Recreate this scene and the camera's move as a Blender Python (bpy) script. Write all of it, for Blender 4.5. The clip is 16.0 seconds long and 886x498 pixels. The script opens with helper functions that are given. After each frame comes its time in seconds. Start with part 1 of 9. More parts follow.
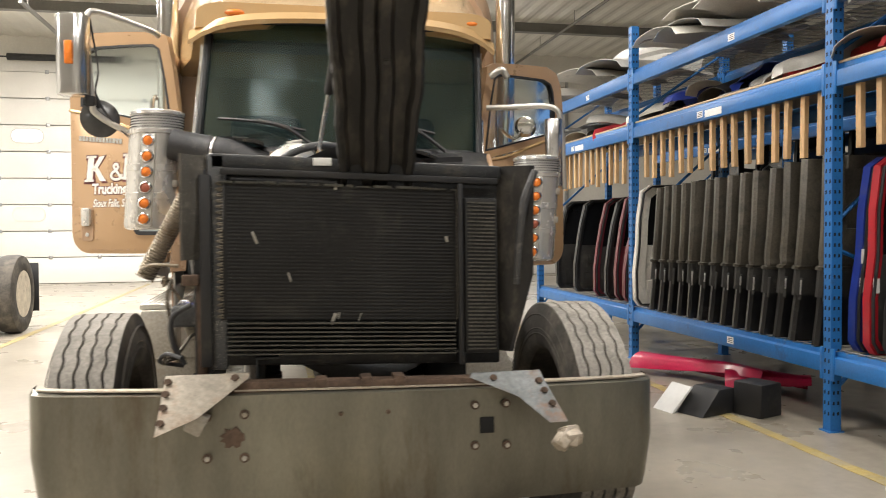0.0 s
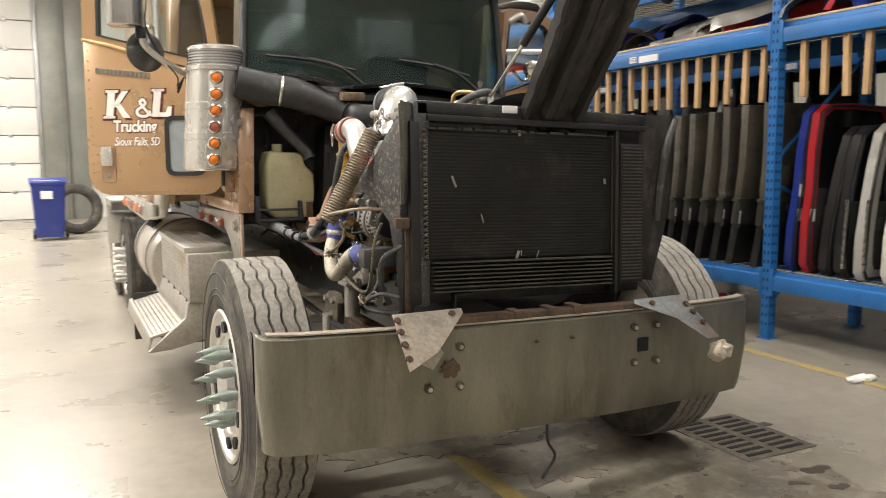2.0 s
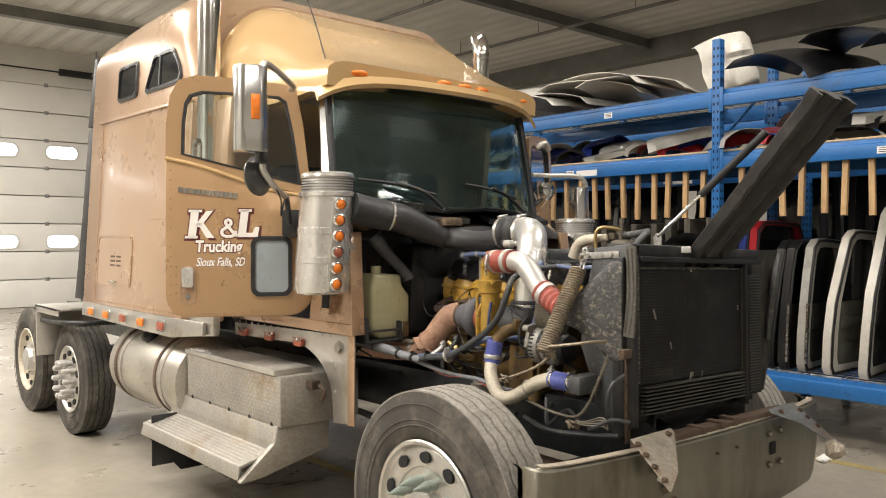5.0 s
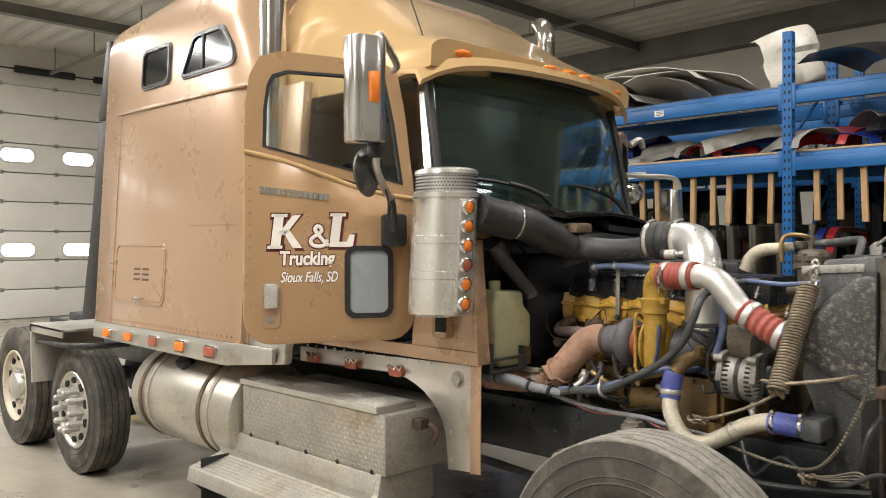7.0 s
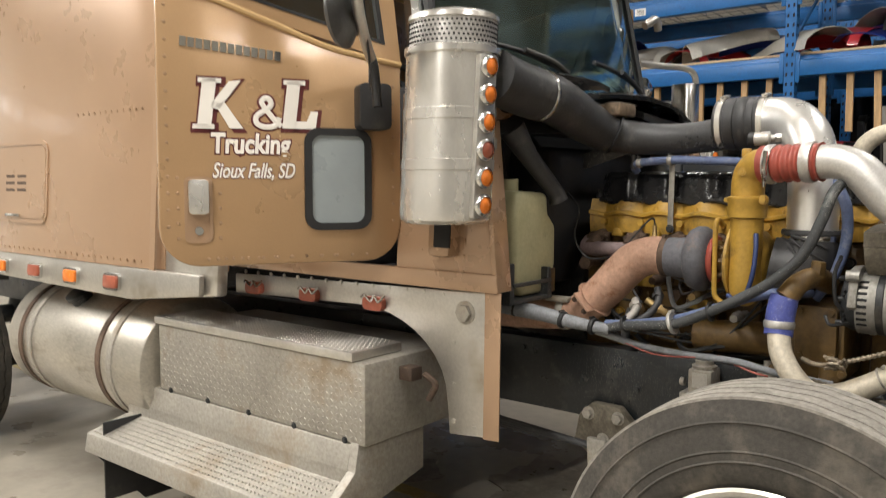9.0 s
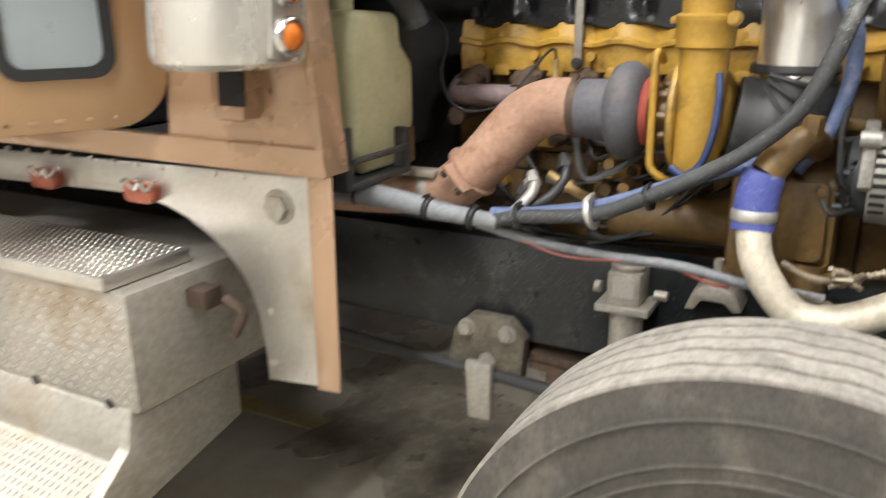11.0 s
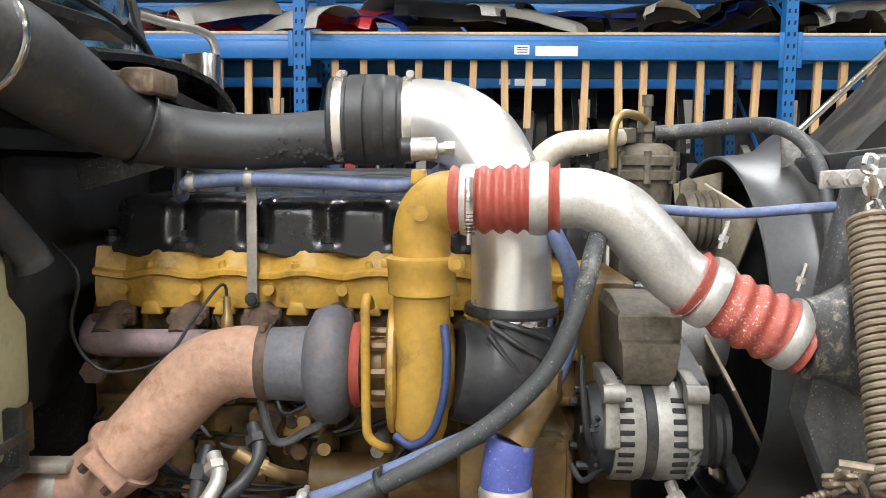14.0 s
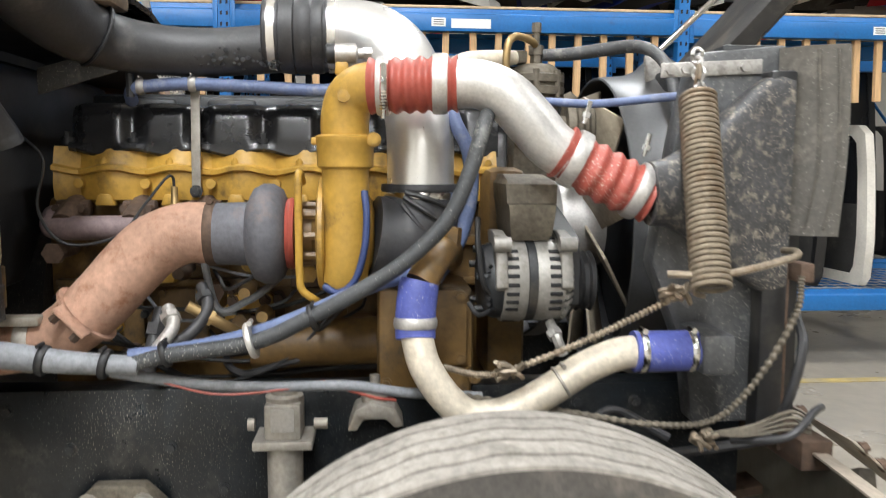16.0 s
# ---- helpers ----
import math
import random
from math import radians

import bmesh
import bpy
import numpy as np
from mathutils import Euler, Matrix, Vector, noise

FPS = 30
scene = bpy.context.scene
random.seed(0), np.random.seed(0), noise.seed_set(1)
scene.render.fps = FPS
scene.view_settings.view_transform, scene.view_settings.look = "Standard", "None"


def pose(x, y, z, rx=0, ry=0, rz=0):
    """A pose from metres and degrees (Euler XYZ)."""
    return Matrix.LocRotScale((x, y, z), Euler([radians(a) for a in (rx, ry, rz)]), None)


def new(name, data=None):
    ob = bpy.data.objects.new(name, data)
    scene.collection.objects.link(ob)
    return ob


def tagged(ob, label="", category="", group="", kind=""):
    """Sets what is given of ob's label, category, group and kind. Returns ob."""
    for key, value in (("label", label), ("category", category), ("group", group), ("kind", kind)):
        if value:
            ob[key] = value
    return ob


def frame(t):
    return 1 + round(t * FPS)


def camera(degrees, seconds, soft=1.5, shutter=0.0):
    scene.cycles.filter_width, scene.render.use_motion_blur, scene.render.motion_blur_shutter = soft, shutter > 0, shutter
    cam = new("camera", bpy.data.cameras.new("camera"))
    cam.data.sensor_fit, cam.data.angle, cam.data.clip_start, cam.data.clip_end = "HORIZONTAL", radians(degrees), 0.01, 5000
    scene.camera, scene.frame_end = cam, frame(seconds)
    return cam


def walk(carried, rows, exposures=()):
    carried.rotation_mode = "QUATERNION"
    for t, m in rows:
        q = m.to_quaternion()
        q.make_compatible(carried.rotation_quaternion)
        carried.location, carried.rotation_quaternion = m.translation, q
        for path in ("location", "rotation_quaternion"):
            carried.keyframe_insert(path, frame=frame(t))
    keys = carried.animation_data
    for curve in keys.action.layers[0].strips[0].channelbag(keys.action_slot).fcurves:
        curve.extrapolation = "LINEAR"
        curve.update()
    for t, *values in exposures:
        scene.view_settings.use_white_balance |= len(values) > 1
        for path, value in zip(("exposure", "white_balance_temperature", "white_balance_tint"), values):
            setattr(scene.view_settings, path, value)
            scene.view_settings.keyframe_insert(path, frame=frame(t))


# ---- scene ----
cam = camera(58.3, 16.0, soft=0.95, shutter=0.4)
METRES, EYE, TILT, LEAN, TURN = 7.8, 1.48, -1.6, 0.4, -11.5
ROWS = [
    (0.0, 0.0, 0.0, 0.0, 0.0, 0.0, -0.0),
    (0.5, -0.0492, -0.0094, -0.0071, -1.17, -0.58, 0.07),
    (1.0, -0.0916, -0.0159, -0.0107, -2.93, -3.18, 0.23),
    (1.5, -0.1445, -0.0122, -0.0023, -7.28, -4.59, 0.25),
    (2.0, -0.1973, -0.008, 0.0061, -14.56, -4.94, 0.37),
    (2.5, -0.2435, 0.0026, 0.009, -21.22, -5.19, 0.51),
    (3.0, -0.2827, 0.005, 0.0164, -24.35, -5.2, 0.65),
    (3.5, -0.3228, 0.0014, 0.0265, -26.46, -4.8, 0.68),
    (4.0, -0.3547, 0.0126, 0.0316, -27.83, -3.16, 0.67),
    (4.5, -0.388, 0.0303, 0.0369, -28.56, -0.51, 0.58),
    (4.7, -0.404, 0.0359, 0.0372, -29.09, 0.28, 0.56),
    (6.8, -0.474, 0.1744, 0.0425, -33.37, 1.21, 0.7),
    (7.0, -0.4738, 0.1908, 0.0432, -33.78, 1.21, 0.72),
    (7.5, -0.4653, 0.233, 0.0453, -34.56, 1.18, 0.8),
    (8.0, -0.4527, 0.2718, 0.0397, -35.28, 1.22, 0.86),
    (8.5, -0.4416, 0.3035, 0.0277, -38.08, 0.89, 0.89),
    (8.7, -0.4373, 0.3138, 0.0242, -39.05, -0.65, 0.87),
    (10.8, -0.3449, 0.3976, 0.0194, -45.97, -15.7, 1.6),
    (11.0, -0.3364, 0.4093, 0.0232, -49.95, -15.87, 1.51),
    (11.5, -0.3129, 0.4305, 0.0305, -58.1, -15.95, 1.41),
    (12.0, -0.2957, 0.4427, 0.0401, -65.83, -14.05, 1.41),
    (12.5, -0.2865, 0.4484, 0.0475, -71.61, -9.5, 1.22),
    (13.0, -0.2851, 0.4493, 0.0468, -74.38, -6.15, 1.14),
    (13.5, -0.2908, 0.4504, 0.0428, -76.35, -5.16, 1.13),
    (14.0, -0.299, 0.4518, 0.0409, -77.51, -5.08, 1.13),
    (14.5, -0.3023, 0.4567, 0.039, -78.49, -5.14, 1.11),
    (15.0, -0.3058, 0.4559, 0.036, -79.94, -5.13, 1.14),
    (15.5, -0.3174, 0.4504, 0.0264, -81.71, -5.1, 1.14),
    (16.0, -0.3384, 0.4428, 0.0134, -83.01, -5.5, 1.17),
]
walk(cam, [(t, pose(0, 0, EYE, TILT, LEAN, TURN) @ pose(METRES * x, METRES * y, METRES * z, 90 + pitch, roll, yaw)) for t, x, y, z, yaw, pitch, roll in ROWS],
     [(0.0, 0.06, 6200, 10), (0.5, 0.06, 6200, 10), (1.0, -0.29, 6200, 10), (1.5, -0.27, 6200, 10), (2.5, 0.0, 6300, 10), (3.5, 0.0, 6350, 10), (4.7, -0.24, 6350, 10), (7.0, -0.5, 6150, 9), (8.5, -0.55, 6200, 9),
      (11.0, 0.1, 5900, 8), (12.5, 0.16, 5750, 8), (14.5, 0.08, 5700, 8), (16.0, 0.08, 5700, 8)])

# ---------------------------------------------------------------- world and lamps
world = bpy.data.worlds.new("hall_air")
scene.world = world
world.use_nodes = True
world.node_tree.nodes["Background"].inputs[0].default_value = (0.75, 0.82, 1.0, 1)
world.node_tree.nodes["Background"].inputs[1].default_value = 0.012
CEIL = 6.7
LAMPS = [(-6.5, 17.0, 620), (-2.0, 17.5, 620), (-6.5, 11.0, 620), (-2.6, 10.5, 340), (3.1, 13.5, 200), (-6.0, 5.0, 420),
         (-2.9, 4.2, 350), (2.0, 6.6, 140), (3.0, 2.0, 230), (-2.4, -2.0, 230), (2.6, -3.0, 60), (-10.4, 3.4, 420)]


# ---------------------------------------------------------------- materials
def mat(name, base, rough=0.6, metal=0.0, vary=0.25, scale=3.0, grain=0.0, grain_scale=60.0, bump=0.0, dirt=None, dirt_amount=0.0,
        dirt_scale=2.0, coat=0.0, rough_vary=0.12, per_object=0.0, stretch=(1, 1, 1), flecks=0.0, fleck_color=(0.42, 0.40, 0.36)):
    """Principled surface with two scales of variation, optional dirt patches and fine relief."""
    m = bpy.data.materials.new(name)
    m.use_nodes = True
    nt = m.node_tree
    N, link = nt.nodes, nt.links.new
    b = N["Principled BSDF"]
    b.inputs["Metallic"].default_value = metal
    b.inputs["Coat Weight"].default_value = coat
    b.inputs["Coat Roughness"].default_value = 0.12
    tc = N.new("ShaderNodeTexCoord")
    mp = N.new("ShaderNodeMapping")
    mp.inputs["Scale"].default_value = stretch
    link(tc.outputs["Object"], mp.inputs[0])

    def noise_node(sc, detail=5.0, r=0.6):
        n = N.new("ShaderNodeTexNoise")
        n.inputs["Scale"].default_value = sc
        n.inputs["Detail"].default_value = detail
        n.inputs["Roughness"].default_value = r
        link(mp.outputs[0], n.inputs["Vector"])
        return n

    def ramp(src, a, c):
        r = N.new("ShaderNodeMapRange")
        r.inputs[1].default_value, r.inputs[2].default_value = a, c
        link(src, r.inputs[0])
        return r.outputs[0]

    def mix(fac, c1, c2, mode="MIX"):
        x = N.new("ShaderNodeMix")
        x.data_type, x.blend_type = "RGBA", mode
        for sock, v in ((x.inputs[0], fac), (x.inputs[6], c1), (x.inputs[7], c2)):
            if hasattr(v, "is_linked"):
                link(v, sock)
            elif isinstance(v, (int, float)):
                sock.default_value = v
            else:
                sock.default_value = (*v, 1)
        return x.outputs[2]

    n1 = noise_node(scale)
    lo = tuple(c * (1 - vary) for c in base)
    hi = tuple(min(1, c * (1 + vary * 0.8)) for c in base)
    col = mix(ramp(n1.outputs[0], 0.3, 0.7), lo, hi)
    if grain:
        n2 = noise_node(grain_scale, 3.0)
        g = mix(ramp(n2.outputs[0], 0.3, 0.7), (1 - grain,) * 3, (1 + grain * 0.5,) * 3)
        col = mix(1.0, col, g, "MULTIPLY")
    if dirt:
        n3 = noise_node(dirt_scale, 8.0, 0.7)
        col = mix(ramp(n3.outputs[0], 0.62 - dirt_amount * 0.3, 0.75 - dirt_amount * 0.15), col, dirt)
    if flecks:
        n6 = noise_node(260.0, 2.0, 0.5)
        n7 = noise_node(4.0, 3.0)
        th = N.new("ShaderNodeMath")
        th.operation = "MULTIPLY_ADD"
        th.inputs[1].default_value, th.inputs[2].default_value = 0.30, -0.15 + 0.05 * flecks
        link(n7.outputs[0], th.inputs[0])
        ad = N.new("ShaderNodeMath")
        link(n6.outputs[0], ad.inputs[0])
        link(th.outputs[0], ad.inputs[1])
        col = mix(ramp(ad.outputs[0], 0.69, 0.75), col, fleck_color)
    if per_object:
        oi = N.new("ShaderNodeObjectInfo")
        v = N.new("ShaderNodeMapRange")
        v.inputs[3].default_value, v.inputs[4].default_value = 1 - per_object, 1 + per_object
        link(oi.outputs["Random"], v.inputs[0])
        hs = N.new("ShaderNodeHueSaturation")
        link(v.outputs[0], hs.inputs["Value"])
        link(col, hs.inputs["Color"])
        col = hs.outputs[0]
    link(col, b.inputs["Base Color"])
    rr = N.new("ShaderNodeMapRange")
    rr.inputs[3].default_value, rr.inputs[4].default_value = max(0.03, rough - rough_vary), min(1, rough + rough_vary)
    n4 = noise_node(scale * 2.3)
    link(n4.outputs[0], rr.inputs[0])
    link(rr.outputs[0], b.inputs["Roughness"])
    if bump:
        bp = N.new("ShaderNodeBump")
        bp.inputs["Strength"].default_value = min(1.0, bump)
        bp.inputs["Distance"].default_value = 0.004
        n5 = noise_node(grain_scale, 4.0)
        link(n5.outputs[0], bp.inputs["Height"])
        link(bp.outputs[0], b.inputs["Normal"])
    return m


def glow(name, color, strength):
    m = bpy.data.materials.new(name)
    m.use_nodes = True
    b = m.node_tree.nodes["Principled BSDF"]
    b.inputs["Base Color"].default_value = (*color, 1)
    b.inputs["Emission Color"].default_value = (*color, 1)
    b.inputs["Emission Strength"].default_value = strength
    return m


def glass(name, color=(0.85, 0.93, 0.92), rough=0.02, clear=1.0):
    m = bpy.data.materials.new(name)
    m.use_nodes = True
    nt = m.node_tree
    b = nt.nodes["Principled BSDF"]
    b.inputs["Base Color"].default_value = (*color, 1)
    b.inputs["Transmission Weight"].default_value = clear
    b.inputs["IOR"].default_value = 1.45
    tc = nt.nodes.new("ShaderNodeTexCoord")
    n = nt.nodes.new("ShaderNodeTexNoise")
    n.inputs["Scale"].default_value = 4.0
    n.inputs["Detail"].default_value = 8.0
    nt.links.new(tc.outputs["Object"], n.inputs["Vector"])
    r = nt.nodes.new("ShaderNodeMapRange")
    r.inputs[1].default_value, r.inputs[2].default_value = 0.4, 0.8
    r.inputs[3].default_value, r.inputs[4].default_value = rough, rough + 0.12
    nt.links.new(n.outputs[0], r.inputs[0])
    nt.links.new(r.outputs[0], b.inputs["Roughness"])
    return m


TAN = mat("tan_truck_paint", (0.405, 0.262, 0.16), 0.28, 0.25, 0.07, 1.2, 0.05, 220, coat=0.55, rough_vary=0.03)
GOLD = mat("gold_clear_coat_paint", (0.62, 0.415, 0.20), 0.22, 0.28, 0.08, 1.0, 0.05, 220, coat=0.8)
STEEL = mat("weathered_bumper_steel", (0.225, 0.215, 0.175), 0.34, 0.7, 0.30, 1.8, 0.12, 90, 0.05, (0.13, 0.10, 0.065), 0.22, 2.2, stretch=(2.2, 2.2, 0.5))
EDGE = mat("worn_steel_edge", (0.48, 0.42, 0.34), 0.5, 0.4, 0.25, 6, 0.2, 90)
ALU = mat("dull_aluminium", (0.60, 0.58, 0.54), 0.36, 0.85, 0.16, 3, 0.1, 80, 0.05, (0.33, 0.28, 0.21), 0.15, 2.5)
ALU_DIRTY = mat("road_grimed_aluminium", (0.40, 0.375, 0.33), 0.55, 0.5, 0.2, 3, 0.2, 70, 0.1, (0.27, 0.215, 0.15), 0.3, 3.0)
CAST = mat("cast_aluminium", (0.56, 0.545, 0.52), 0.45, 0.7, 0.14, 6, 0.15, 150, 0.2, (0.3, 0.26, 0.2), 0.1, 5)
ELBOW = mat("bright_cast_elbow", (0.82, 0.81, 0.79), 0.30, 0.75, 0.06, 5, 0.04, 120, 0.02, (0.62, 0.60, 0.56), 0.12, 4)
CHROME = mat("chrome", (0.72, 0.72, 0.71), 0.14, 1.0, 0.08, 3, rough_vary=0.08, dirt=(0.42, 0.39, 0.34), dirt_amount=0.12, dirt_scale=4)
BLACK = mat("black_plastic", (0.015, 0.015, 0.016), 0.52, 0, 0.35, 4, 0.2, 120, 0.1, (0.055, 0.05, 0.04), 0.2, 3)
BLACK_GLOSS = mat("black_enamel", (0.012, 0.012, 0.013), 0.26, 0, 0.3, 4, 0.1, 120, 0.05, (0.06, 0.055, 0.05), 0.12, 6)
DARKMETAL = mat("dark_chassis_paint", (0.024, 0.026, 0.028), 0.5, 0.1, 0.4, 4, 0.3, 80, 0.25, (0.095, 0.082, 0.064), 0.28, 6, flecks=0.3, fleck_color=(0.2, 0.19, 0.17))
GREYPL = mat("grey_grit_plastic", (0.06, 0.061, 0.063), 0.55, 0, 0.3, 5, 0.3, 90, 0.2, (0.22, 0.21, 0.19), 0.15, 18, flecks=0.2)
SHROUD_CLEAN = mat("smooth_grey_shroud_plastic", (0.07, 0.071, 0.073), 0.42, 0.1, 0.25, 4, 0.15, 90, 0.08, (0.06, 0.06, 0.06), 0.2, 7)
SPLATTER = mat("mud_splattered_casting", (0.06, 0.06, 0.062), 0.5, 0.15, 0.35, 9, 0.3, 110, 0.3, (0.30, 0.265, 0.21), 0.34, 42, flecks=1.0, fleck_color=(0.46, 0.42, 0.35))
FANBLADE = mat("dusty_cream_fan_blade", (0.36, 0.31, 0.23), 0.6, 0, 0.3, 6, 0.2, 60, 0.1, (0.14, 0.11, 0.075), 0.3, 7)
SHROUD = mat("grey_radiator_tank", (0.085, 0.087, 0.09), 0.42, 0.15, 0.35, 5, 0.25, 90, 0.25, (0.24, 0.23, 0.21), 0.14, 26, flecks=0.6)
RAIL = mat("glossy_black_rail_paint", (0.010, 0.013, 0.016), 0.34, 0, 0.4, 5, 0.3, 70, 0.2, (0.05, 0.047, 0.042), 0.26, 9, rough_vary=0.2, flecks=0.5, fleck_color=(0.24, 0.22, 0.19))
RUBBER = mat("tyre_rubber", (0.062, 0.056, 0.048), 0.8, 0, 0.3, 5, 0.25, 90, 0.25, (0.14, 0.122, 0.098), 0.45, 5)
TREAD = mat("grey_worn_tread", (0.27, 0.25, 0.22), 0.85, 0, 0.25, 6, 0.3, 60, 0.4, (0.13, 0.12, 0.10), 0.32, 14)
HOSE = mat("black_rubber_hose", (0.036, 0.036, 0.038), 0.5, 0, 0.3, 6, 0.2, 120, 0.1, (0.085, 0.08, 0.075), 0.2, 9)
DUSTY_HOSE = mat("dust_scuffed_hose", (0.05, 0.053, 0.056), 0.55, 0, 0.3, 7, 0.25, 120, 0.15, (0.20, 0.20, 0.19), 0.2, 15, flecks=0.5, fleck_color=(0.4, 0.39, 0.36))
HOSE_GREY = mat("grey_corrugated_loom", (0.24, 0.25, 0.27), 0.6, 0, 0.25, 8, 0.2, 120, 0.2, (0.08, 0.08, 0.08), 0.2, 12)
HOSE_BLUE = mat("dusty_blue_hose", (0.11, 0.145, 0.27), 0.55, 0, 0.3, 8, 0.2, 120, 0.1, (0.25, 0.26, 0.3), 0.25, 16)
BLUE_DARK = mat("dark_blue_rubber_line", (0.035, 0.055, 0.16), 0.5, 0, 0.3, 8, 0.2, 120, 0.1, (0.12, 0.13, 0.17), 0.15, 16)
BLUE_SIL = mat("blue_silicone_hose", (0.085, 0.105, 0.37), 0.5, 0, 0.3, 8, 0.2, 120, 0.1, (0.5, 0.5, 0.55), 0.12, 14, flecks=0.5, fleck_color=(0.5, 0.5, 0.55))
RED_SIL = mat("red_silicone_hose", (0.32, 0.066, 0.045), 0.45, 0, 0.2, 7, 0.15, 120, 0.1, (0.42, 0.12, 0.09), 0.15, 12)
RED_GRIT = mat("gritty_red_silicone_hose", (0.32, 0.07, 0.05), 0.5, 0, 0.2, 7, 0.15, 120, 0.1, (0.42, 0.2, 0.16), 0.12, 20, flecks=0.7, fleck_color=(0.55, 0.42, 0.36))
YELLOW = mat("engine_yellow_paint", (0.45, 0.27, 0.042), 0.45, 0, 0.28, 6, 0.15, 60, 0.2, (0.12, 0.075, 0.03), 0.27, 9)
YELLOW_DIRTY = mat("oily_engine_yellow", (0.18, 0.105, 0.03), 0.5, 0, 0.4, 8, 0.2, 60, 0.2, (0.03, 0.026, 0.02), 0.5, 8)
RUST = mat("heat_rusted_pipe", (0.47, 0.285, 0.20), 0.7, 0.05, 0.28, 4, 0.2, 70, 0.3, (0.24, 0.105, 0.052), 0.3, 17)
RUST_DARK = mat("rusty_steel", (0.125, 0.083, 0.058), 0.75, 0.3, 0.4, 7, 0.3, 60, 0.3, (0.07, 0.05, 0.04), 0.3, 6)
MANIFOLD = mat("mauve_cast_iron", (0.22, 0.165, 0.165), 0.7, 0.2, 0.25, 8, 0.2, 90, 0.3)
TANK = mat("stained_aluminium_tank", (0.52, 0.49, 0.43), 0.36, 0.75, 0.2, 2.5, 0.15, 70, 0.05, (0.20, 0.15, 0.09), 0.24, 2.6, stretch=(1.0, 0.6, 1.4))
TURBINE = mat("grey_turbine_blanket", (0.125, 0.125, 0.14), 0.7, 0.2, 0.2, 8, 0.2, 90, 0.2, (0.2, 0.15, 0.13), 0.1, 6)
ALTERN = mat("dusty_alternator_casting", (0.29, 0.278, 0.255), 0.5, 0.45, 0.22, 9, 0.2, 90, 0.2, (0.15, 0.135, 0.11), 0.25, 14)
GRIME = mat("brown_grimed_casting", (0.15, 0.13, 0.098), 0.6, 0.3, 0.35, 12, 0.3, 90, 0.35, (0.07, 0.06, 0.045), 0.35, 15)
# the sleeper's tan again, its golden sheen at the door's angle put into the colour
PAINT_DOOR = mat("tan_door_paint_gold_sheen", (0.43, 0.272, 0.142), 0.28, 0.28, 0.07, 1.2, 0.05, 220, coat=0.5, rough_vary=0.03)
JUG = mat("yellowed_plastic_tank", (0.46, 0.44, 0.27), 0.45, 0, 0.2, 5, 0.1, 60, 0.05, (0.25, 0.24, 0.15), 0.2, 5)
AMBER = mat("amber_lens", (0.75, 0.2, 0.025), 0.25, 0, 0.2, 30)
REDLENS = mat("dull_red_lens", (0.33, 0.09, 0.05), 0.35, 0, 0.25, 30)
BRASS = mat("brass_fitting", (0.42, 0.30, 0.14), 0.4, 0.8, 0.25, 20)
WHITE_ARM = mat("cream_pipe", (0.60, 0.54, 0.43), 0.5, 0.15, 0.18, 8, 0.2, 80, 0.1, (0.33, 0.27, 0.19), 0.22, 9)
SPRING = mat("rusted_spring_steel", (0.27, 0.225, 0.165), 0.5, 0.5, 0.3, 14, 0.25, 90, 0.1, (0.13, 0.075, 0.035), 0.35, 9)
CORE = mat("sooty_cooler_fins", (0.014, 0.0135, 0.013), 0.65, 0.1, 0.4, 5, 0.3, 90, 0.2, (0.045, 0.042, 0.036), 0.2, 6)
FINS = mat("dusty_cooler_tubes", (0.09, 0.086, 0.072), 0.55, 0.4, 0.35, 6, 0.3, 90, 0.2, (0.04, 0.04, 0.035), 0.3, 7)
CONCRETE = mat("polished_concrete_floor", (0.325, 0.293, 0.238), 0.3, 0, 0.2, 0.55, 0.14, 9, 0.03, (0.20, 0.17, 0.13), 0.17, 0.9, rough_vary=0.14)
YLINE = mat("worn_yellow_floor_paint", (0.44, 0.34, 0.12), 0.5, 0, 0.25, 4, 0.2, 40, 0, (0.33, 0.29, 0.21), 0.6, 5)
OIL = mat("dark_oil_stain", (0.085, 0.07, 0.053), 0.35, 0, 0.3, 6)
# damp stain tone, also serving as painted shade below the truck front
DAMP_SHADE = mat("damp_stain_and_shade", (0.20, 0.175, 0.138), 0.3, 0, 0.3, 3, 0.2, 12, 0.0, (0.31, 0.28, 0.228), 0.42, 9, rough_vary=0.1)
WALLP = mat("white_wall_panel", (0.70, 0.68, 0.63), 0.5, 0, 0.08, 0.8, 0.05, 20)
DOORP = mat("white_sectional_door_steel", (0.80, 0.78, 0.73), 0.38, 0, 0.06, 1.0, 0.04, 30)
CEILP = mat("ribbed_ceiling_steel", (0.68, 0.66, 0.60), 0.45, 0.1, 0.12, 0.7, 0.05, 20)
BEAMP = mat("grey_roof_steel", (0.20, 0.195, 0.18), 0.6, 0.1, 0.2, 1.5, 0.1, 20)
COLUMN = mat("grey_green_column_steel", (0.24, 0.245, 0.215), 0.5, 0.2, 0.2, 1.0, 0.1, 30, 0.0, (0.36, 0.27, 0.17), 0.1, 1.2)
DEFLECT = mat("mud_dusted_rubber", (0.085, 0.078, 0.066), 0.6, 0, 0.3, 5, 0.25, 90, 0.2, (0.19, 0.17, 0.14), 0.3, 11, flecks=0.5)
RACKBLUE = mat("blue_rack_enamel", (0.022, 0.145, 0.42), 0.38, 0, 0.14, 2.5, 0.12, 50, 0.03, (0.03, 0.08, 0.2), 0.15, 5)
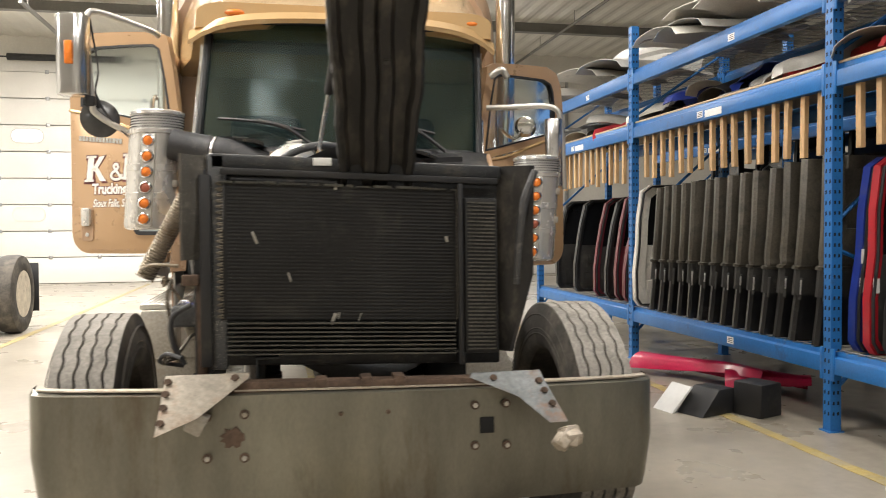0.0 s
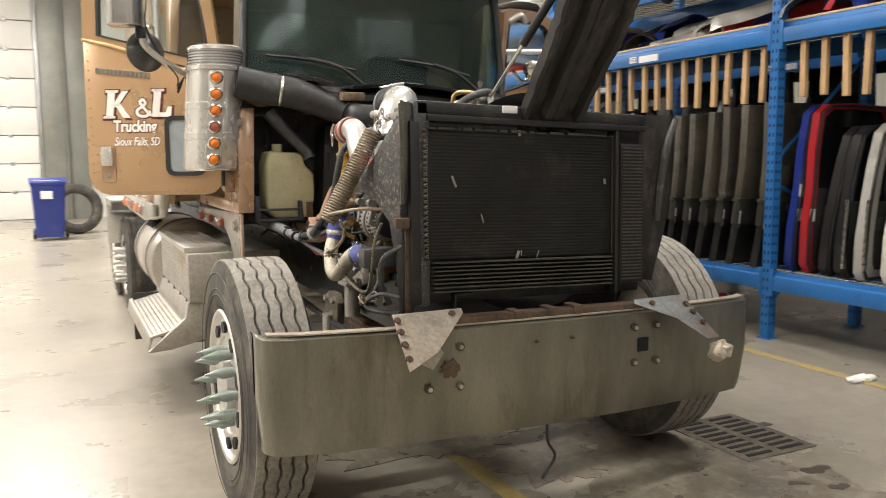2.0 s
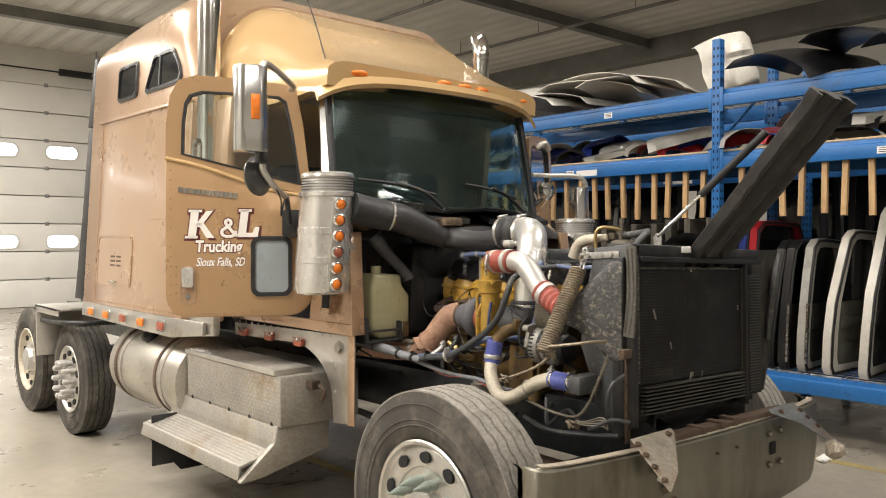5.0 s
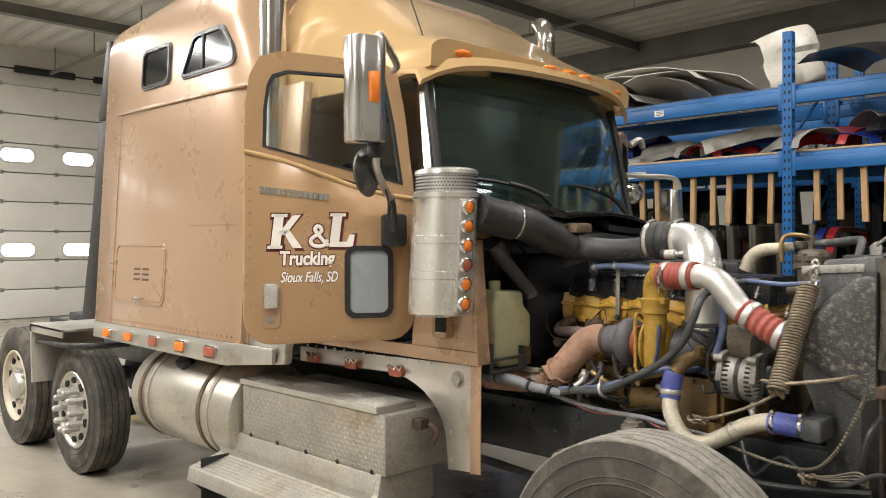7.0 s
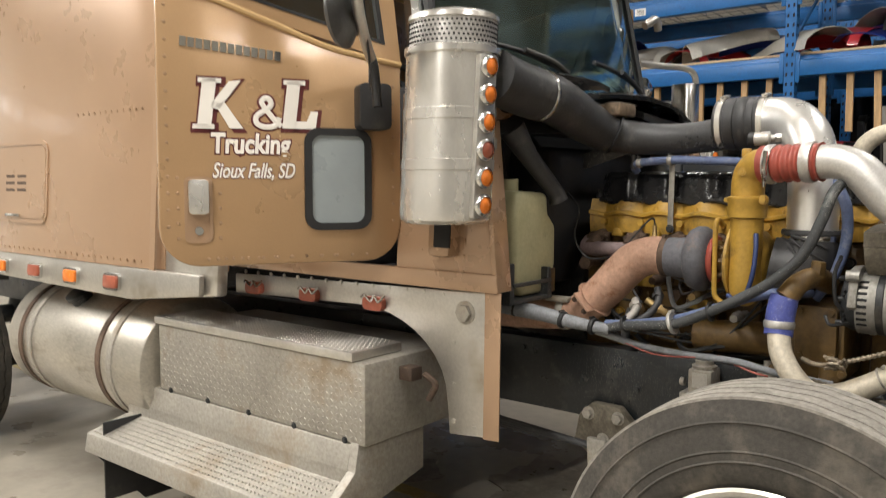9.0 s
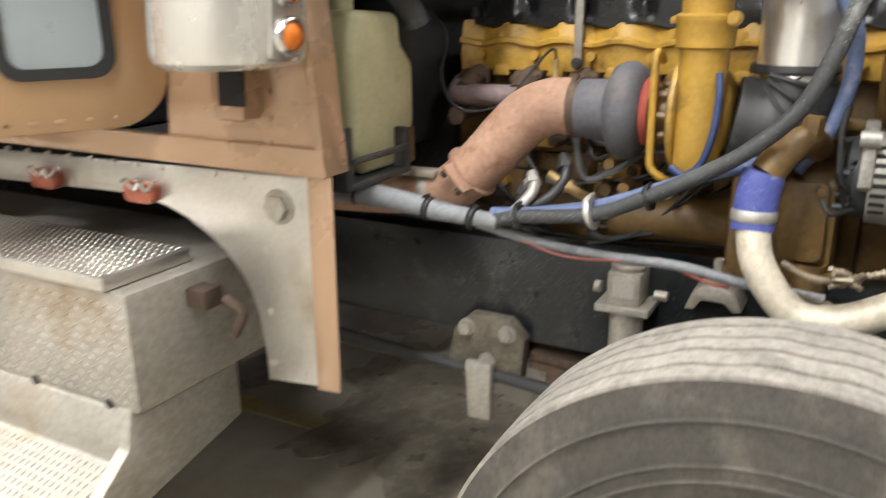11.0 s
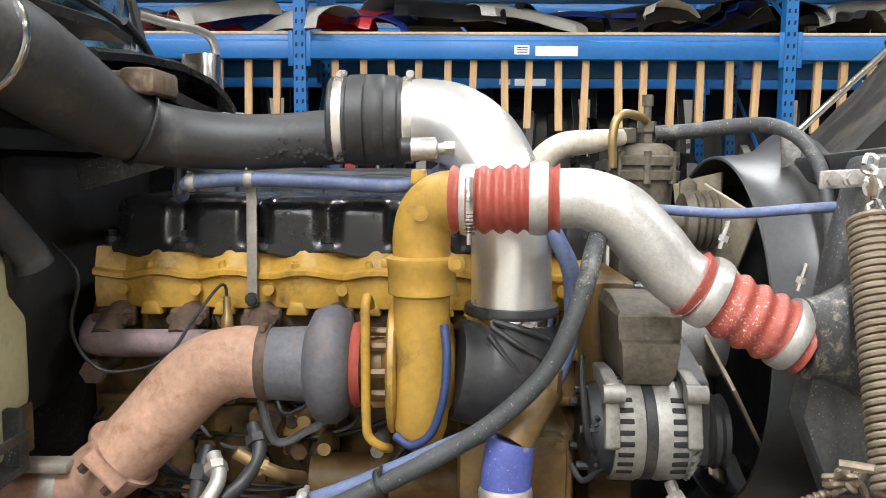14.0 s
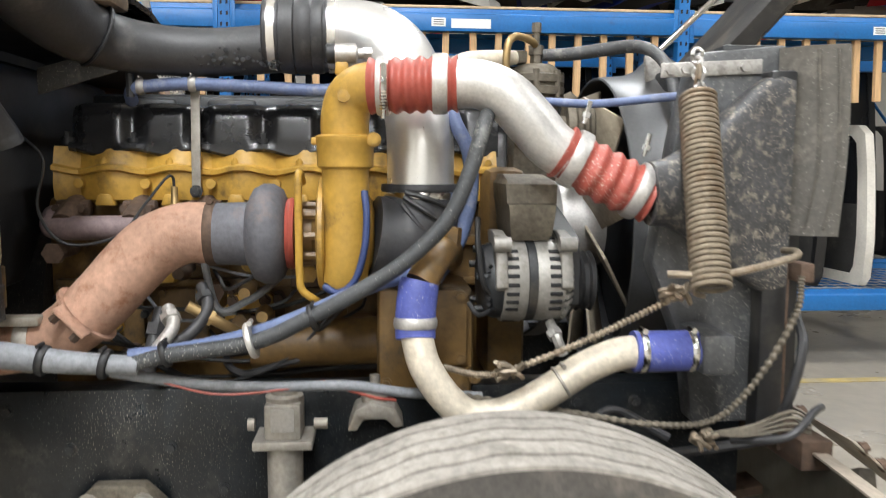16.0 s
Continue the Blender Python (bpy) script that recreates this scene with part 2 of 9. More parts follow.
WOOD = mat("pine_slat", (0.58, 0.38, 0.19), 0.6, 0, 0.16, 4, 0.18, 18, 0.1, (0.45, 0.27, 0.12), 0.15, 3, per_object=0.14, stretch=(5, 5, 0.6))
PLY = mat("pale_shelf_board", (0.55, 0.42, 0.26), 0.65, 0, 0.2, 3, 0.2, 30, 0.1)
WIRE = mat("zinc_wire_mesh", (0.42, 0.42, 0.42), 0.45, 0.8, 0.2, 5)
PAPER = mat("white_paper_label", (0.8, 0.8, 0.78), 0.7, 0, 0.05, 20)
INK = mat("dark_ink", (0.03, 0.03, 0.035), 0.6)
HOLE = mat("dark_opening", (0.008, 0.008, 0.009), 0.8)
GLASS = glass("clear_glass")
WINDSHIELD = glass("tinted_windshield", (0.24, 0.38, 0.38), 0.025, 0.975)
MIRROR_SHELL = mat("dull_mirror_shell", (0.11, 0.11, 0.11), 0.32, 0.7, 0.2, 6, 0.1, 90, 0.0, (0.2, 0.19, 0.17), 0.1, 9)
GUSSET = mat("scraped_rusty_plate", (0.36, 0.32, 0.26), 0.6, 0.35, 0.3, 7, 0.25, 60, 0.25, (0.20, 0.105, 0.055), 0.4, 7)
BLUE_STEEL = mat("blue_grey_plate", (0.17, 0.18, 0.18), 0.55, 0.4, 0.3, 7, 0.25, 60, 0.25, (0.20, 0.105, 0.055), 0.4, 6)
SPIKE = mat("grey_green_spike", (0.36, 0.42, 0.38), 0.38, 0.4, 0.2, 12, 0.15, 90, 0.05, (0.2, 0.22, 0.2), 0.2, 12)
STAINLESS = mat("dull_stainless_shell", (0.70, 0.68, 0.64), 0.26, 0.7, 0.12, 4, 0.06, 80, 0.02, (0.42, 0.38, 0.31), 0.2, 4, stretch=(1, 1, 0.5))
CAST_DIRTY = mat("grimy_cast_aluminium", (0.42, 0.405, 0.38), 0.5, 0.5, 0.25, 9, 0.25, 90, 0.3, (0.12, 0.11, 0.095), 0.32, 11)
FOAM = mat("brown_foam", (0.16, 0.115, 0.075), 0.9, 0, 0.35, 14, 0.3, 60, 0.5, (0.05, 0.04, 0.03), 0.35, 18)
SPINE = mat("scuffed_black_moulding", (0.014, 0.0125, 0.011), 0.5, 0, 0.4, 4, 0.3, 60, 0.3, (0.085, 0.073, 0.057), 0.36, 7, stretch=(1.6, 0.6, 0.6))
DARKGLASS = mat("dark_tinted_pane", (0.014, 0.015, 0.017), 0.08, 0, 0.2, 2, rough_vary=0.04)
GREYPANE = mat("frosted_grey_pane", (0.26, 0.29, 0.30), 0.3, 0, 0.12, 4)
INTERIOR = mat("dark_cab_trim", (0.03, 0.03, 0.033), 0.75, 0, 0.3, 4, 0.2, 60)
INTERIOR_TAN = mat("beige_cab_trim", (0.12, 0.10, 0.075), 0.75, 0, 0.15, 4, 0.1, 60)
MIRROR = mat("mirror_back_steel", (0.66, 0.66, 0.66), 0.2, 1.0, 0.06, 3, rough_vary=0.08)
LETTER_W = mat("white_vinyl_lettering", (0.82, 0.78, 0.72), 0.4, 0, 0.06, 6)
LETTER_D = mat("dark_red_vinyl_outline", (0.10, 0.02, 0.02), 0.4, 0, 0.1, 6)
LAMPGLOW = glow("lamp_diffuser", (1.0, 0.93, 0.82), 14.0)
DAYGLOW = glow("daylight_behind_pane", (1.0, 1.0, 1.0), 5.0)
PALEPANE = mat("pale_door_pane", (0.72, 0.72, 0.70), 0.2, 0, 0.05, 2)


# ---------------------------------------------------------------- mesh helpers
def link_mesh(name, bm, material, smooth=38):
    me = bpy.data.meshes.new(name)
    bmesh.ops.recalc_face_normals(bm, faces=bm.faces[:])
    bm.to_mesh(me)
    bm.free()
    for m in material if isinstance(material, (list, tuple)) else [material]:
        me.materials.append(m)
    if smooth:
        for p in me.polygons:
            p.use_smooth = True
        me.set_sharp_from_angle(angle=radians(smooth))
    return me


def part(name, bm, material, parent, label="", smooth=38):
    """Link bm as one mesh under parent, in world coordinates."""
    ob = new(name, link_mesh(name, bm, material, smooth))
    ob.parent = parent
    if parent and parent.type == "EMPTY":
        ob.matrix_parent_inverse = Matrix.Translation(-Vector(PLACE[parent.name]))
    if name in TINY or (name == "bolt" and len(ob.data.vertices) > 70):
        ob["kind"] = "stuff"
    if label:
        ob["label"] = label
    return ob


def thing(name, bm, material, label, category, group="", kind="", smooth=38):
    return tagged(new(name, link_mesh(name, bm, material, smooth)), label, category, group, kind)


def base(name, at, label="", category="", group="", kind=""):
    e = new(name)
    e.location = at
    PLACE[e.name] = tuple(at)
    return tagged(e, label, category, group, kind)


PLACE = {}
TINY = ("rivet", "punched_hole", "core_tube", "cooler_fin", "return_bend", "casting_boss", "cover_bolt", "oil_drop", "vent_slot", "slot_row", "bent_fin", "screen_hole", "sidewall_rib", "hand_hole", "moulded_rib", "faded_print_bar", "name_bar", "print_bar", "flange_bolt", "loose_wires", "seam", "cable_knot")


def B():
    return bmesh.new()


def bevel_new(bm, edges, w, seg=2):
    if w > 0:
        bmesh.ops.bevel(bm, geom=edges, offset=w, segments=seg, affect="EDGES", profile=0.5, clamp_overlap=True)


def box(bm, x0, x1, y0, y1, z0, z1, bev=0.0, m=None, seg=2):
    t = bmesh.new()
    bmesh.ops.create_cube(t, size=1)
    for v in t.verts:
        v.co = ((x0 + x1) / 2 + v.co.x * (x1 - x0), (y0 + y1) / 2 + v.co.y * (y1 - y0), (z0 + z1) / 2 + v.co.z * (z1 - z0))
    bevel_new(t, t.edges[:], bev, seg)
    return merge(bm, t, m)


def merge(bm, t, m=None, mi=0):
    if m is not None:
        bmesh.ops.transform(t, matrix=m, verts=t.verts[:])
    if mi:
        for f in t.faces:
            f.material_index = mi
    me = bpy.data.meshes.new("tmp")
    t.to_mesh(me)
    t.free()
    bm.from_mesh(me)
    bpy.data.meshes.remove(me)
    return bm


def prism(bm, pts, axis, a, b, bev=0.0, m=None, seg=2):
    """Extrude a flat outline along an axis from a to b. pts: the two other coordinates, in xyz order."""
    t = bmesh.new()

    def co(p, k):
        return {"x": (k, p[0], p[1]), "y": (p[0], k, p[1]), "z": (p[0], p[1], k)}[axis]
    f = t.faces.new([t.verts.new(co(p, a)) for p in pts])
    r = bmesh.ops.extrude_face_region(t, geom=[f])
    d = Vector(co((0, 0), b - a)) - Vector(co((0, 0), 0))
    bmesh.ops.translate(t, vec=d, verts=[v for v in r["geom"] if isinstance(v, bmesh.types.BMVert)])
    bmesh.ops.recalc_face_normals(t, faces=t.faces[:])
    bevel_new(t, t.edges[:], bev, seg)
    return merge(bm, t, m)


def spline(pts, per=8):
    """Catmull-Rom curve through pts."""
    p = [Vector(q) for q in pts]
    p = [p[0] * 2 - p[1]] + p + [p[-1] * 2 - p[-2]]
    out = []
    for i in range(1, len(p) - 2):
        for k in range(per):
            u = k / per
            a, b, c, d = p[i - 1], p[i], p[i + 1], p[i + 2]
            out.append(0.5 * ((2 * b) + (c - a) * u + (2 * a - 5 * b + 4 * c - d) * u * u + (3 * b - a - 3 * c + d) * u ** 3))
    out.append(p[-2])
    return out


def tube(bm, pts, r, seg=14, smooth=True, per=8, m=None, caps=True, ripple=0.0, waves=0, wall=0.0):
    """Sweep a circle of radius r (a number, or one for each given point) along a curve through pts."""
    path = spline(pts, per) if smooth and len(pts) > 2 else [Vector(p) for p in pts]
    if ripple and len(path) < waves * 8:
        dense = []
        L = len(path) - 1
        for i in range(waves * 8 + 1):
            u = i / (waves * 8) * L
            k = min(int(u), L - 1)
            dense.append(path[k].lerp(path[k + 1], u - k))
        path = dense
    n = len(path)
    radii = [r] * n if isinstance(r, (int, float)) else [
        r[min(int(i / (n - 1) * (len(r) - 1)), len(r) - 2)] * (1 - ((i / (n - 1) * (len(r) - 1)) - min(int(i / (n - 1) * (len(r) - 1)), len(r) - 2)))
        + r[min(int(i / (n - 1) * (len(r) - 1)), len(r) - 2) + 1] * ((i / (n - 1) * (len(r) - 1)) - min(int(i / (n - 1) * (len(r) - 1)), len(r) - 2))
        for i in range(n)]
    if ripple:
        radii = [q + ripple * math.cos(2 * math.pi * waves * i / (n - 1)) for i, q in enumerate(radii)]
    t = bmesh.new()
    prev, rings = None, []
    for i, c in enumerate(path):
        d = (path[min(i + 1, n - 1)] - path[max(i - 1, 0)]).normalized()
        if prev is None:
            up = Vector((0, 0, 1)) if abs(d.z) < 0.9 else Vector((1, 0, 0))
        else:
            up = prev
        sx = d.cross(up).normalized()
        up = sx.cross(d).normalized()
        prev = up
        rings.append([t.verts.new(c + radii[i] * (math.cos(a) * sx + math.sin(a) * up)) for a in [2 * math.pi * k / seg for k in range(seg)]])
    for a, b in zip(rings, rings[1:]):
        for k in range(seg):
            t.faces.new((a[k], a[(k + 1) % seg], b[(k + 1) % seg], b[k]))
    if caps:
        t.faces.new(rings[0][::-1])
        t.faces.new(rings[-1])
    return merge(bm, t, m)


def lathe(bm, profile, at, axis="x", seg=40, m=None, closed=False):
    """Turn a profile of (along, radius) about an axis through at."""
    t = bmesh.new()
    rings = []
    for a, r in profile:
        ring = []
        for k in range(seg):
            c, s = math.cos(2 * math.pi * k / seg) * r, math.sin(2 * math.pi * k / seg) * r
            q = {"x": (a, c, s), "y": (c, a, s), "z": (c, s, a)}[axis]
            ring.append(t.verts.new(Vector(at) + Vector(q)))
        rings.append(ring)
    pairs = list(zip(rings, rings[1:])) + ([(rings[-1], rings[0])] if closed else [])
    for a, b in pairs:
        for k in range(seg):
            t.faces.new((a[k], a[(k + 1) % seg], b[(k + 1) % seg], b[k]))
    if not closed:
        for ring in (rings[0], rings[-1]):
            if (ring[0].co - ring[seg // 2].co).length > 1e-4:
                t.faces.new(ring)
    bmesh.ops.remove_doubles(t, verts=t.verts[:], dist=1e-5)
    return merge(bm, t, m)


def loft(bm, rings, caps=True, m=None, close=True):
    """Skin a row of rings that have equally many points."""
    t = bmesh.new()
    rv = [[t.verts.new(p) for p in ring] for ring in rings]
    n = len(rv[0])
    for a, b in zip(rv, rv[1:]):
        for k in range(n if close else n - 1):
            t.faces.new((a[k], a[(k + 1) % n], b[(k + 1) % n], b[k]))
    if caps and close:
        t.faces.new(rv[0][::-1])
        t.faces.new(rv[-1])
    bmesh.ops.recalc_face_normals(t, faces=t.faces[:])
    return merge(bm, t, m)


def rrect(x0, x1, y0, y1, r, n=5):
    """Rounded rectangle outline; r one radius or four (from x0,y0 round to x0,y1)."""
    rs = [r] * 4 if isinstance(r, (int, float)) else r
    out = []
    for (cx, cy, a0), q in zip(((x0, y0, 180), (x1, y0, 270), (x1, y1, 0), (x0, y1, 90)), rs):
        ox, oy = cx + (q if cx == x0 else -q), cy + (q if cy == y0 else -q)
        for k in range(n + 1):
            a = radians(a0 + 90 * k / n)
            out.append((ox + q * math.cos(a), oy + q * math.sin(a)))
    return out


def band(bm, outer, inner, axis, a, b, m=None, bev=0.0):
    """Frame between two outlines with the same number of points, extruded along an axis."""
    t = bmesh.new()

    def co(p, k):
        return {"x": (k, p[0], p[1]), "y": (p[0], k, p[1]), "z": (p[0], p[1], k)}[axis]
    R = [[t.verts.new(co(p, k)) for p in o] for o, k in ((outer, a), (outer, b), (inner, b), (inner, a))]
    n = len(outer)
    for i in range(4):
        p, q = R[i], R[(i + 1) % 4]
        for k in range(n):
            t.faces.new((p[k], p[(k + 1) % n], q[(k + 1) % n], q[k]))
    return merge(bm, t, m)


def hexbolt(bm, at, normal, r=0.012, h=0.008):
    d = Vector(normal).normalized()
    tube(bm, [Vector(at) - d * 0.003, Vector(at) + d * h], r, seg=6, smooth=False)
    tube(bm, [Vector(at) - d * 0.003, Vector(at) + d * 0.002], r * 1.4, seg=12, smooth=False)
    return bm


def text_mesh(bm, words, size, m, depth=0.002, mi=0, shear=0.0, squeeze=1.0, offset=0.0):
    cu = bpy.data.curves.new("words", "FONT")
    cu.body, cu.size, cu.extrude, cu.shear, cu.offset = words, size, depth, shear, offset
    ob = bpy.data.objects.new("words", cu)
    scene.collection.objects.link(ob)
    bpy.context.view_layer.update()
    me = bpy.data.meshes.new_from_object(ob.evaluated_get(bpy.context.evaluated_depsgraph_get()))
    t = bmesh.new()
    t.from_mesh(me)
    bpy.data.objects.remove(ob)
    bpy.data.curves.remove(cu)
    bpy.data.meshes.remove(me)
    bmesh.ops.scale(t, vec=(squeeze, 1, 1), verts=t.verts[:])
    return merge(bm, t, m, mi)


# ---------------------------------------------------------------- hall
X0, X1, Y0, Y1 = -14.0, 14.0, -9.0, 23.4
bm = B()
box(bm, X0 - 0.3, X1 + 0.3, Y0 - 0.3, Y1 + 0.3, -0.2, 0.0)
floor = thing("floor", bm, CONCRETE, "polished stained grey concrete workshop floor", "floor", kind="structure")
for nm, a in (("wall_east", (X1, X1 + 0.25, Y0, Y1)), ("wall_west", (X0 - 0.25, X0, Y0, Y1)), ("wall_south", (X0, X1, Y0 - 0.25, Y0))):
    bm = B()
    box(bm, *a, 0.0, CEIL + 0.3)
    thing(nm, bm, WALLP, "plain off-white steel panel workshop wall", "wall", kind="structure")
bm = B()
box(bm, X0, X1, Y1 + 0.1, Y1 + 0.3, 0.0, CEIL + 0.3)
box(bm, X0, X1, Y1 - 0.02, Y1 + 0.1, 5.75, CEIL + 0.3)
box(bm, X0, -9.3, Y1 - 0.02, Y1 + 0.1, 0, 5.75)
box(bm, 8.6, X1, Y1 - 0.02, Y1 + 0.1, 0, 5.75)
box(bm, -1.72, 0.84, Y1 - 0.02, Y1 + 0.1, 0, 5.75)
thing("wall_north", bm, WALLP, "white workshop wall round two overhead doors", "wall", kind="structure")


def ceiling():
    bm = B()
    rings = []
    n = 250
    for yy in (Y0, Y1 + 0.3):
        ring = []
        for i in range(n):
            x = X0 + (X1 - X0) * i / (n - 1)
            ring.append((x, yy, CEIL + (0.035 if i % 4 < 2 else 0.0)))
        rings.append(ring)
    loft(bm, rings, caps=False, close=False)
    bmesh.ops.solidify(bm, geom=bm.faces[:], thickness=0.02)
    thing("ceiling", bm, CEILP, "ribbed off-white steel ceiling sheets of a workshop", "ceiling", kind="structure", smooth=0)


ceiling()
for yy in (5.6, 12.4, 19.6):
    bm = B()
    prism(bm, [(X0, CEIL - 0.02), (X1, CEIL - 0.02), (X1, CEIL - 0.25), (X0, CEIL - 0.25)], "y", yy - 0.01, yy + 0.01)
    box(bm, X0, X1, yy - 0.1, yy + 0.1, CEIL - 0.27, CEIL - 0.25)
    thing("ceiling_beam", bm, BEAMP, "grey steel I-beam under the ribbed ceiling", "beam", kind="structure")
bm = B()
box(bm, X1 - 0.35, X1, Y0, Y1, CEIL - 0.55, CEIL, 0.01)
thing("trim", bm, BEAMP, "dark grey steel eave beam along the wall", "beam", kind="structure")
for xx in (7.0, 10.4):
    bm = B()
    tube(bm, [(xx, Y0, CEIL - 0.32), (xx, Y1, CEIL - 0.32)], 0.035, smooth=False)
    for k in range(12):
        yy = Y0 + 1.3 + 2.6 * k
        tube(bm, [(xx, yy, CEIL - 0.3), (xx, yy, CEIL)], 0.008, 6, smooth=False)
    thing("ceiling_pipe", bm, BEAMP, "grey pipe hung on rods below the ceiling", "pipe", kind="structure")


def overhead_door(nm, xa, xb, panes, low):
    e = base(nm, ((xa + xb) / 2, Y1, 0), "white sectional overhead workshop door with small oval windows", "door", kind="structure")
    step = 5.75 / 8
    for k in range(8):
        bm = B()
        z = k * step
        prism(bm, [(Y1 - 0.03, z + 0.012), (Y1 + 0.03, z + 0.012), (Y1 + 0.03, z + step - 0.012), (Y1 - 0.03, z + step - 0.012)], "x", xa, xb, 0.008)
        p = part("panel", bm, DOORP, e)
        bm = B()
        for i in range(6):
            x = xa + (xb - xa) * (i + 0.5) / 6
            box(bm, x - 0.05, x + 0.05, Y1 - 0.05, Y1 - 0.031, z + step - 0.05, z + step + 0.05, 0.006)
        part("hinge", bm, WIRE, e, "grey steel hinges across a panel joint")
    for z, m in ((4.02, DAYGLOW), low):
        for x in panes:
            o = rrect(x - 0.42, x + 0.42, z - 0.2, z + 0.2, 0.18)
            q = rrect(x - 0.38, x + 0.38, z - 0.16, z + 0.16, 0.15)
            bm = B()
            band(bm, o, q, "y", Y1 - 0.05, Y1 - 0.028)
            f = part("window_frame", bm, WALLP, e)
            bm = B()
            prism(bm, q, "y", Y1 - 0.038, Y1 - 0.030)
            part("pane", bm, m, e, "bright oval pane" if m is DAYGLOW else "pale oval pane")
    bm = B()
    for x in (xa - 0.06, xb + 0.06):
        box(bm, x - 0.04, x + 0.04, Y1 - 0.12, Y1 - 0.03, 0, 5.9, 0.005)
    part("track", bm, WIRE, e, "galvanised guide rails")
    bm = B()
    tube(bm, [(xa - 0.2, Y1 - 0.22, 6.1), (xb + 0.2, Y1 - 0.22, 6.1)], 0.02, smooth=False)
    tube(bm, [(xa + 2.2, Y1 - 0.22, 6.1), (xa + 3.6, Y1 - 0.22, 6.1)], 0.09, 14, smooth=False)
    tube(bm, [(xb - 3.6, Y1 - 0.22, 6.1), (xb - 2.2, Y1 - 0.22, 6.1)], 0.09, 14, smooth=False)
    part("torsion_shaft", bm, BLACK, e, "dark torsion spring and shaft")


overhead_door("door_1", -9.3, -1.8, (-8.42, -6.7, -4.98, -3.26), (1.9, PALEPANE))
overhead_door("door_2", 0.9, 8.6, (1.75, 3.2, 4.65, 6.1, 7.55), (1.69, DAYGLOW))
bm = B()
box(bm, -1.68, -1.18, Y1 - 0.42, Y1 - 0.02, 0.0, CEIL, 0.01)
box(bm, -1.16, -0.62, Y1 - 0.26, Y1 - 0.02, 0.0, CEIL, 0.01)
tube(bm, [(-1.14, Y1 - 0.34, 0.0), (-1.14, Y1 - 0.34, CEIL)], 0.05, 14, smooth=False)
thing("wall_pillar", bm, COLUMN, "grey-green boxed steel column between overhead doors", "column", kind="structure")
for xx in (-5.1, 3.9):
    bm = B()
    box(bm, xx - 0.03, xx + 0.03, 17.5, Y1 - 0.3, 6.05, 6.12)
    for yy in (18.0, 20.4, 22.8):
        tube(bm, [(xx, yy, 6.1), (xx, yy, CEIL)], 0.015, 6, smooth=False)
    thing("door_track", bm, BEAMP, "dark steel opener rail hung from the ceiling", "rail", kind="structure")

for xx, w, ya, yb in ((-3.5, 0.1, 2.0, 22.5), (3.37, 0.1, -4.0, 12.0), (0.28, 0.1, -6.0, 14.0)):
    bm = B()
    n = 60
    rr = random.Random(int(xx * 10))
    rings = []
    for i in range(n + 1):
        yy = ya + (yb - ya) * i / n
        a, b = xx - w / 2 + rr.uniform(-0.008, 0.008), xx + w / 2 + rr.uniform(-0.008, 0.008)
        rings.append([(a, yy, 0.001), (b, yy, 0.001), (b, yy, 0.004), (a, yy, 0.004)])
    loft(bm, rings)
    thing("trim", bm, YLINE, "worn yellow bay line painted on concrete", "floor marking", kind="structure")


def stain(x, y, r, seed):
    rr = random.Random(seed)
    bm = B()
    pts = []
    ph = [rr.uniform(0, 6.28) for _ in range(4)]
    n = 28 if r < 0.09 else 90
    for k in range(n):
        a = 2 * math.pi * k / n
        q = r * (1 + 0.25 * math.sin(2 * a + ph[0]) + 0.18 * math.sin(3 * a + ph[1]) + 0.12 * math.sin(5 * a + ph[2]))
        if n > 28:
            q *= 1 + 0.10 * math.sin(11 * a + ph[3]) + 0.07 * math.sin(19 * a + ph[0]) + rr.uniform(-0.06, 0.06)
        pts.append((x + q * math.cos(a) * 1.4, y + q * math.sin(a)))
    prism(bm, pts, "z", 0.0006, 0.0022 + 0.00022 * (seed % 20))
    thing("oil_stain", bm, OIL if r < 0.09 else DAMP_SHADE, "dark oil stain and painted shade on the concrete floor", "stain", "oil stains", kind="structure")


for i in range(16):
    rr = random.Random(40 + i)
    stain(rr.uniform(1.2, 2.6), rr.uniform(1.9, 3.6), rr.uniform(0.015, 0.055), i)
# big patches under bumper and engine: old oil plus the truck's shade, painted in
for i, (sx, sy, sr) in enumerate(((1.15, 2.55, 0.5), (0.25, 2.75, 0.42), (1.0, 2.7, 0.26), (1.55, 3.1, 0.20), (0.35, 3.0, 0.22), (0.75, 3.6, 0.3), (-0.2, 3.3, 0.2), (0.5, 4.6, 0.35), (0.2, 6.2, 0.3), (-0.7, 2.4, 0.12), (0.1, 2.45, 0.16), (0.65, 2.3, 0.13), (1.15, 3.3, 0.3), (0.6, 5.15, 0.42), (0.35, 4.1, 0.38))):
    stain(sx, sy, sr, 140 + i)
for i in range(5):
    rr = random.Random(80 + i)
    stain(rr.uniform(-3.4, -1.6), rr.uniform(3.5, 8), rr.uniform(0.05, 0.12), 60 + i)


def floor_grate():
    e = base("floor_grate", (1.8, 3.35, 0), "dark slotted steel drain grate set in the floor", "drain", kind="structure")
    y = 3.04
    while y < 3.3:
        bm = B()
        box(bm, 1.55, 2.05, y, y + 0.6, 0.001, 0.006, 0.001)
        g = part("grate_frame", bm, GRIME, e)
        bm = B()
        for r in (1.60, 1.83):
            for k in range(9):
                yy = y + 0.04 + k * 0.062
                box(bm, r, r + 0.17, yy, yy + 0.028, 0.0062, 0.009)
        part("slot_row", bm, HOLE, g)
        y += 0.61


floor_grate()


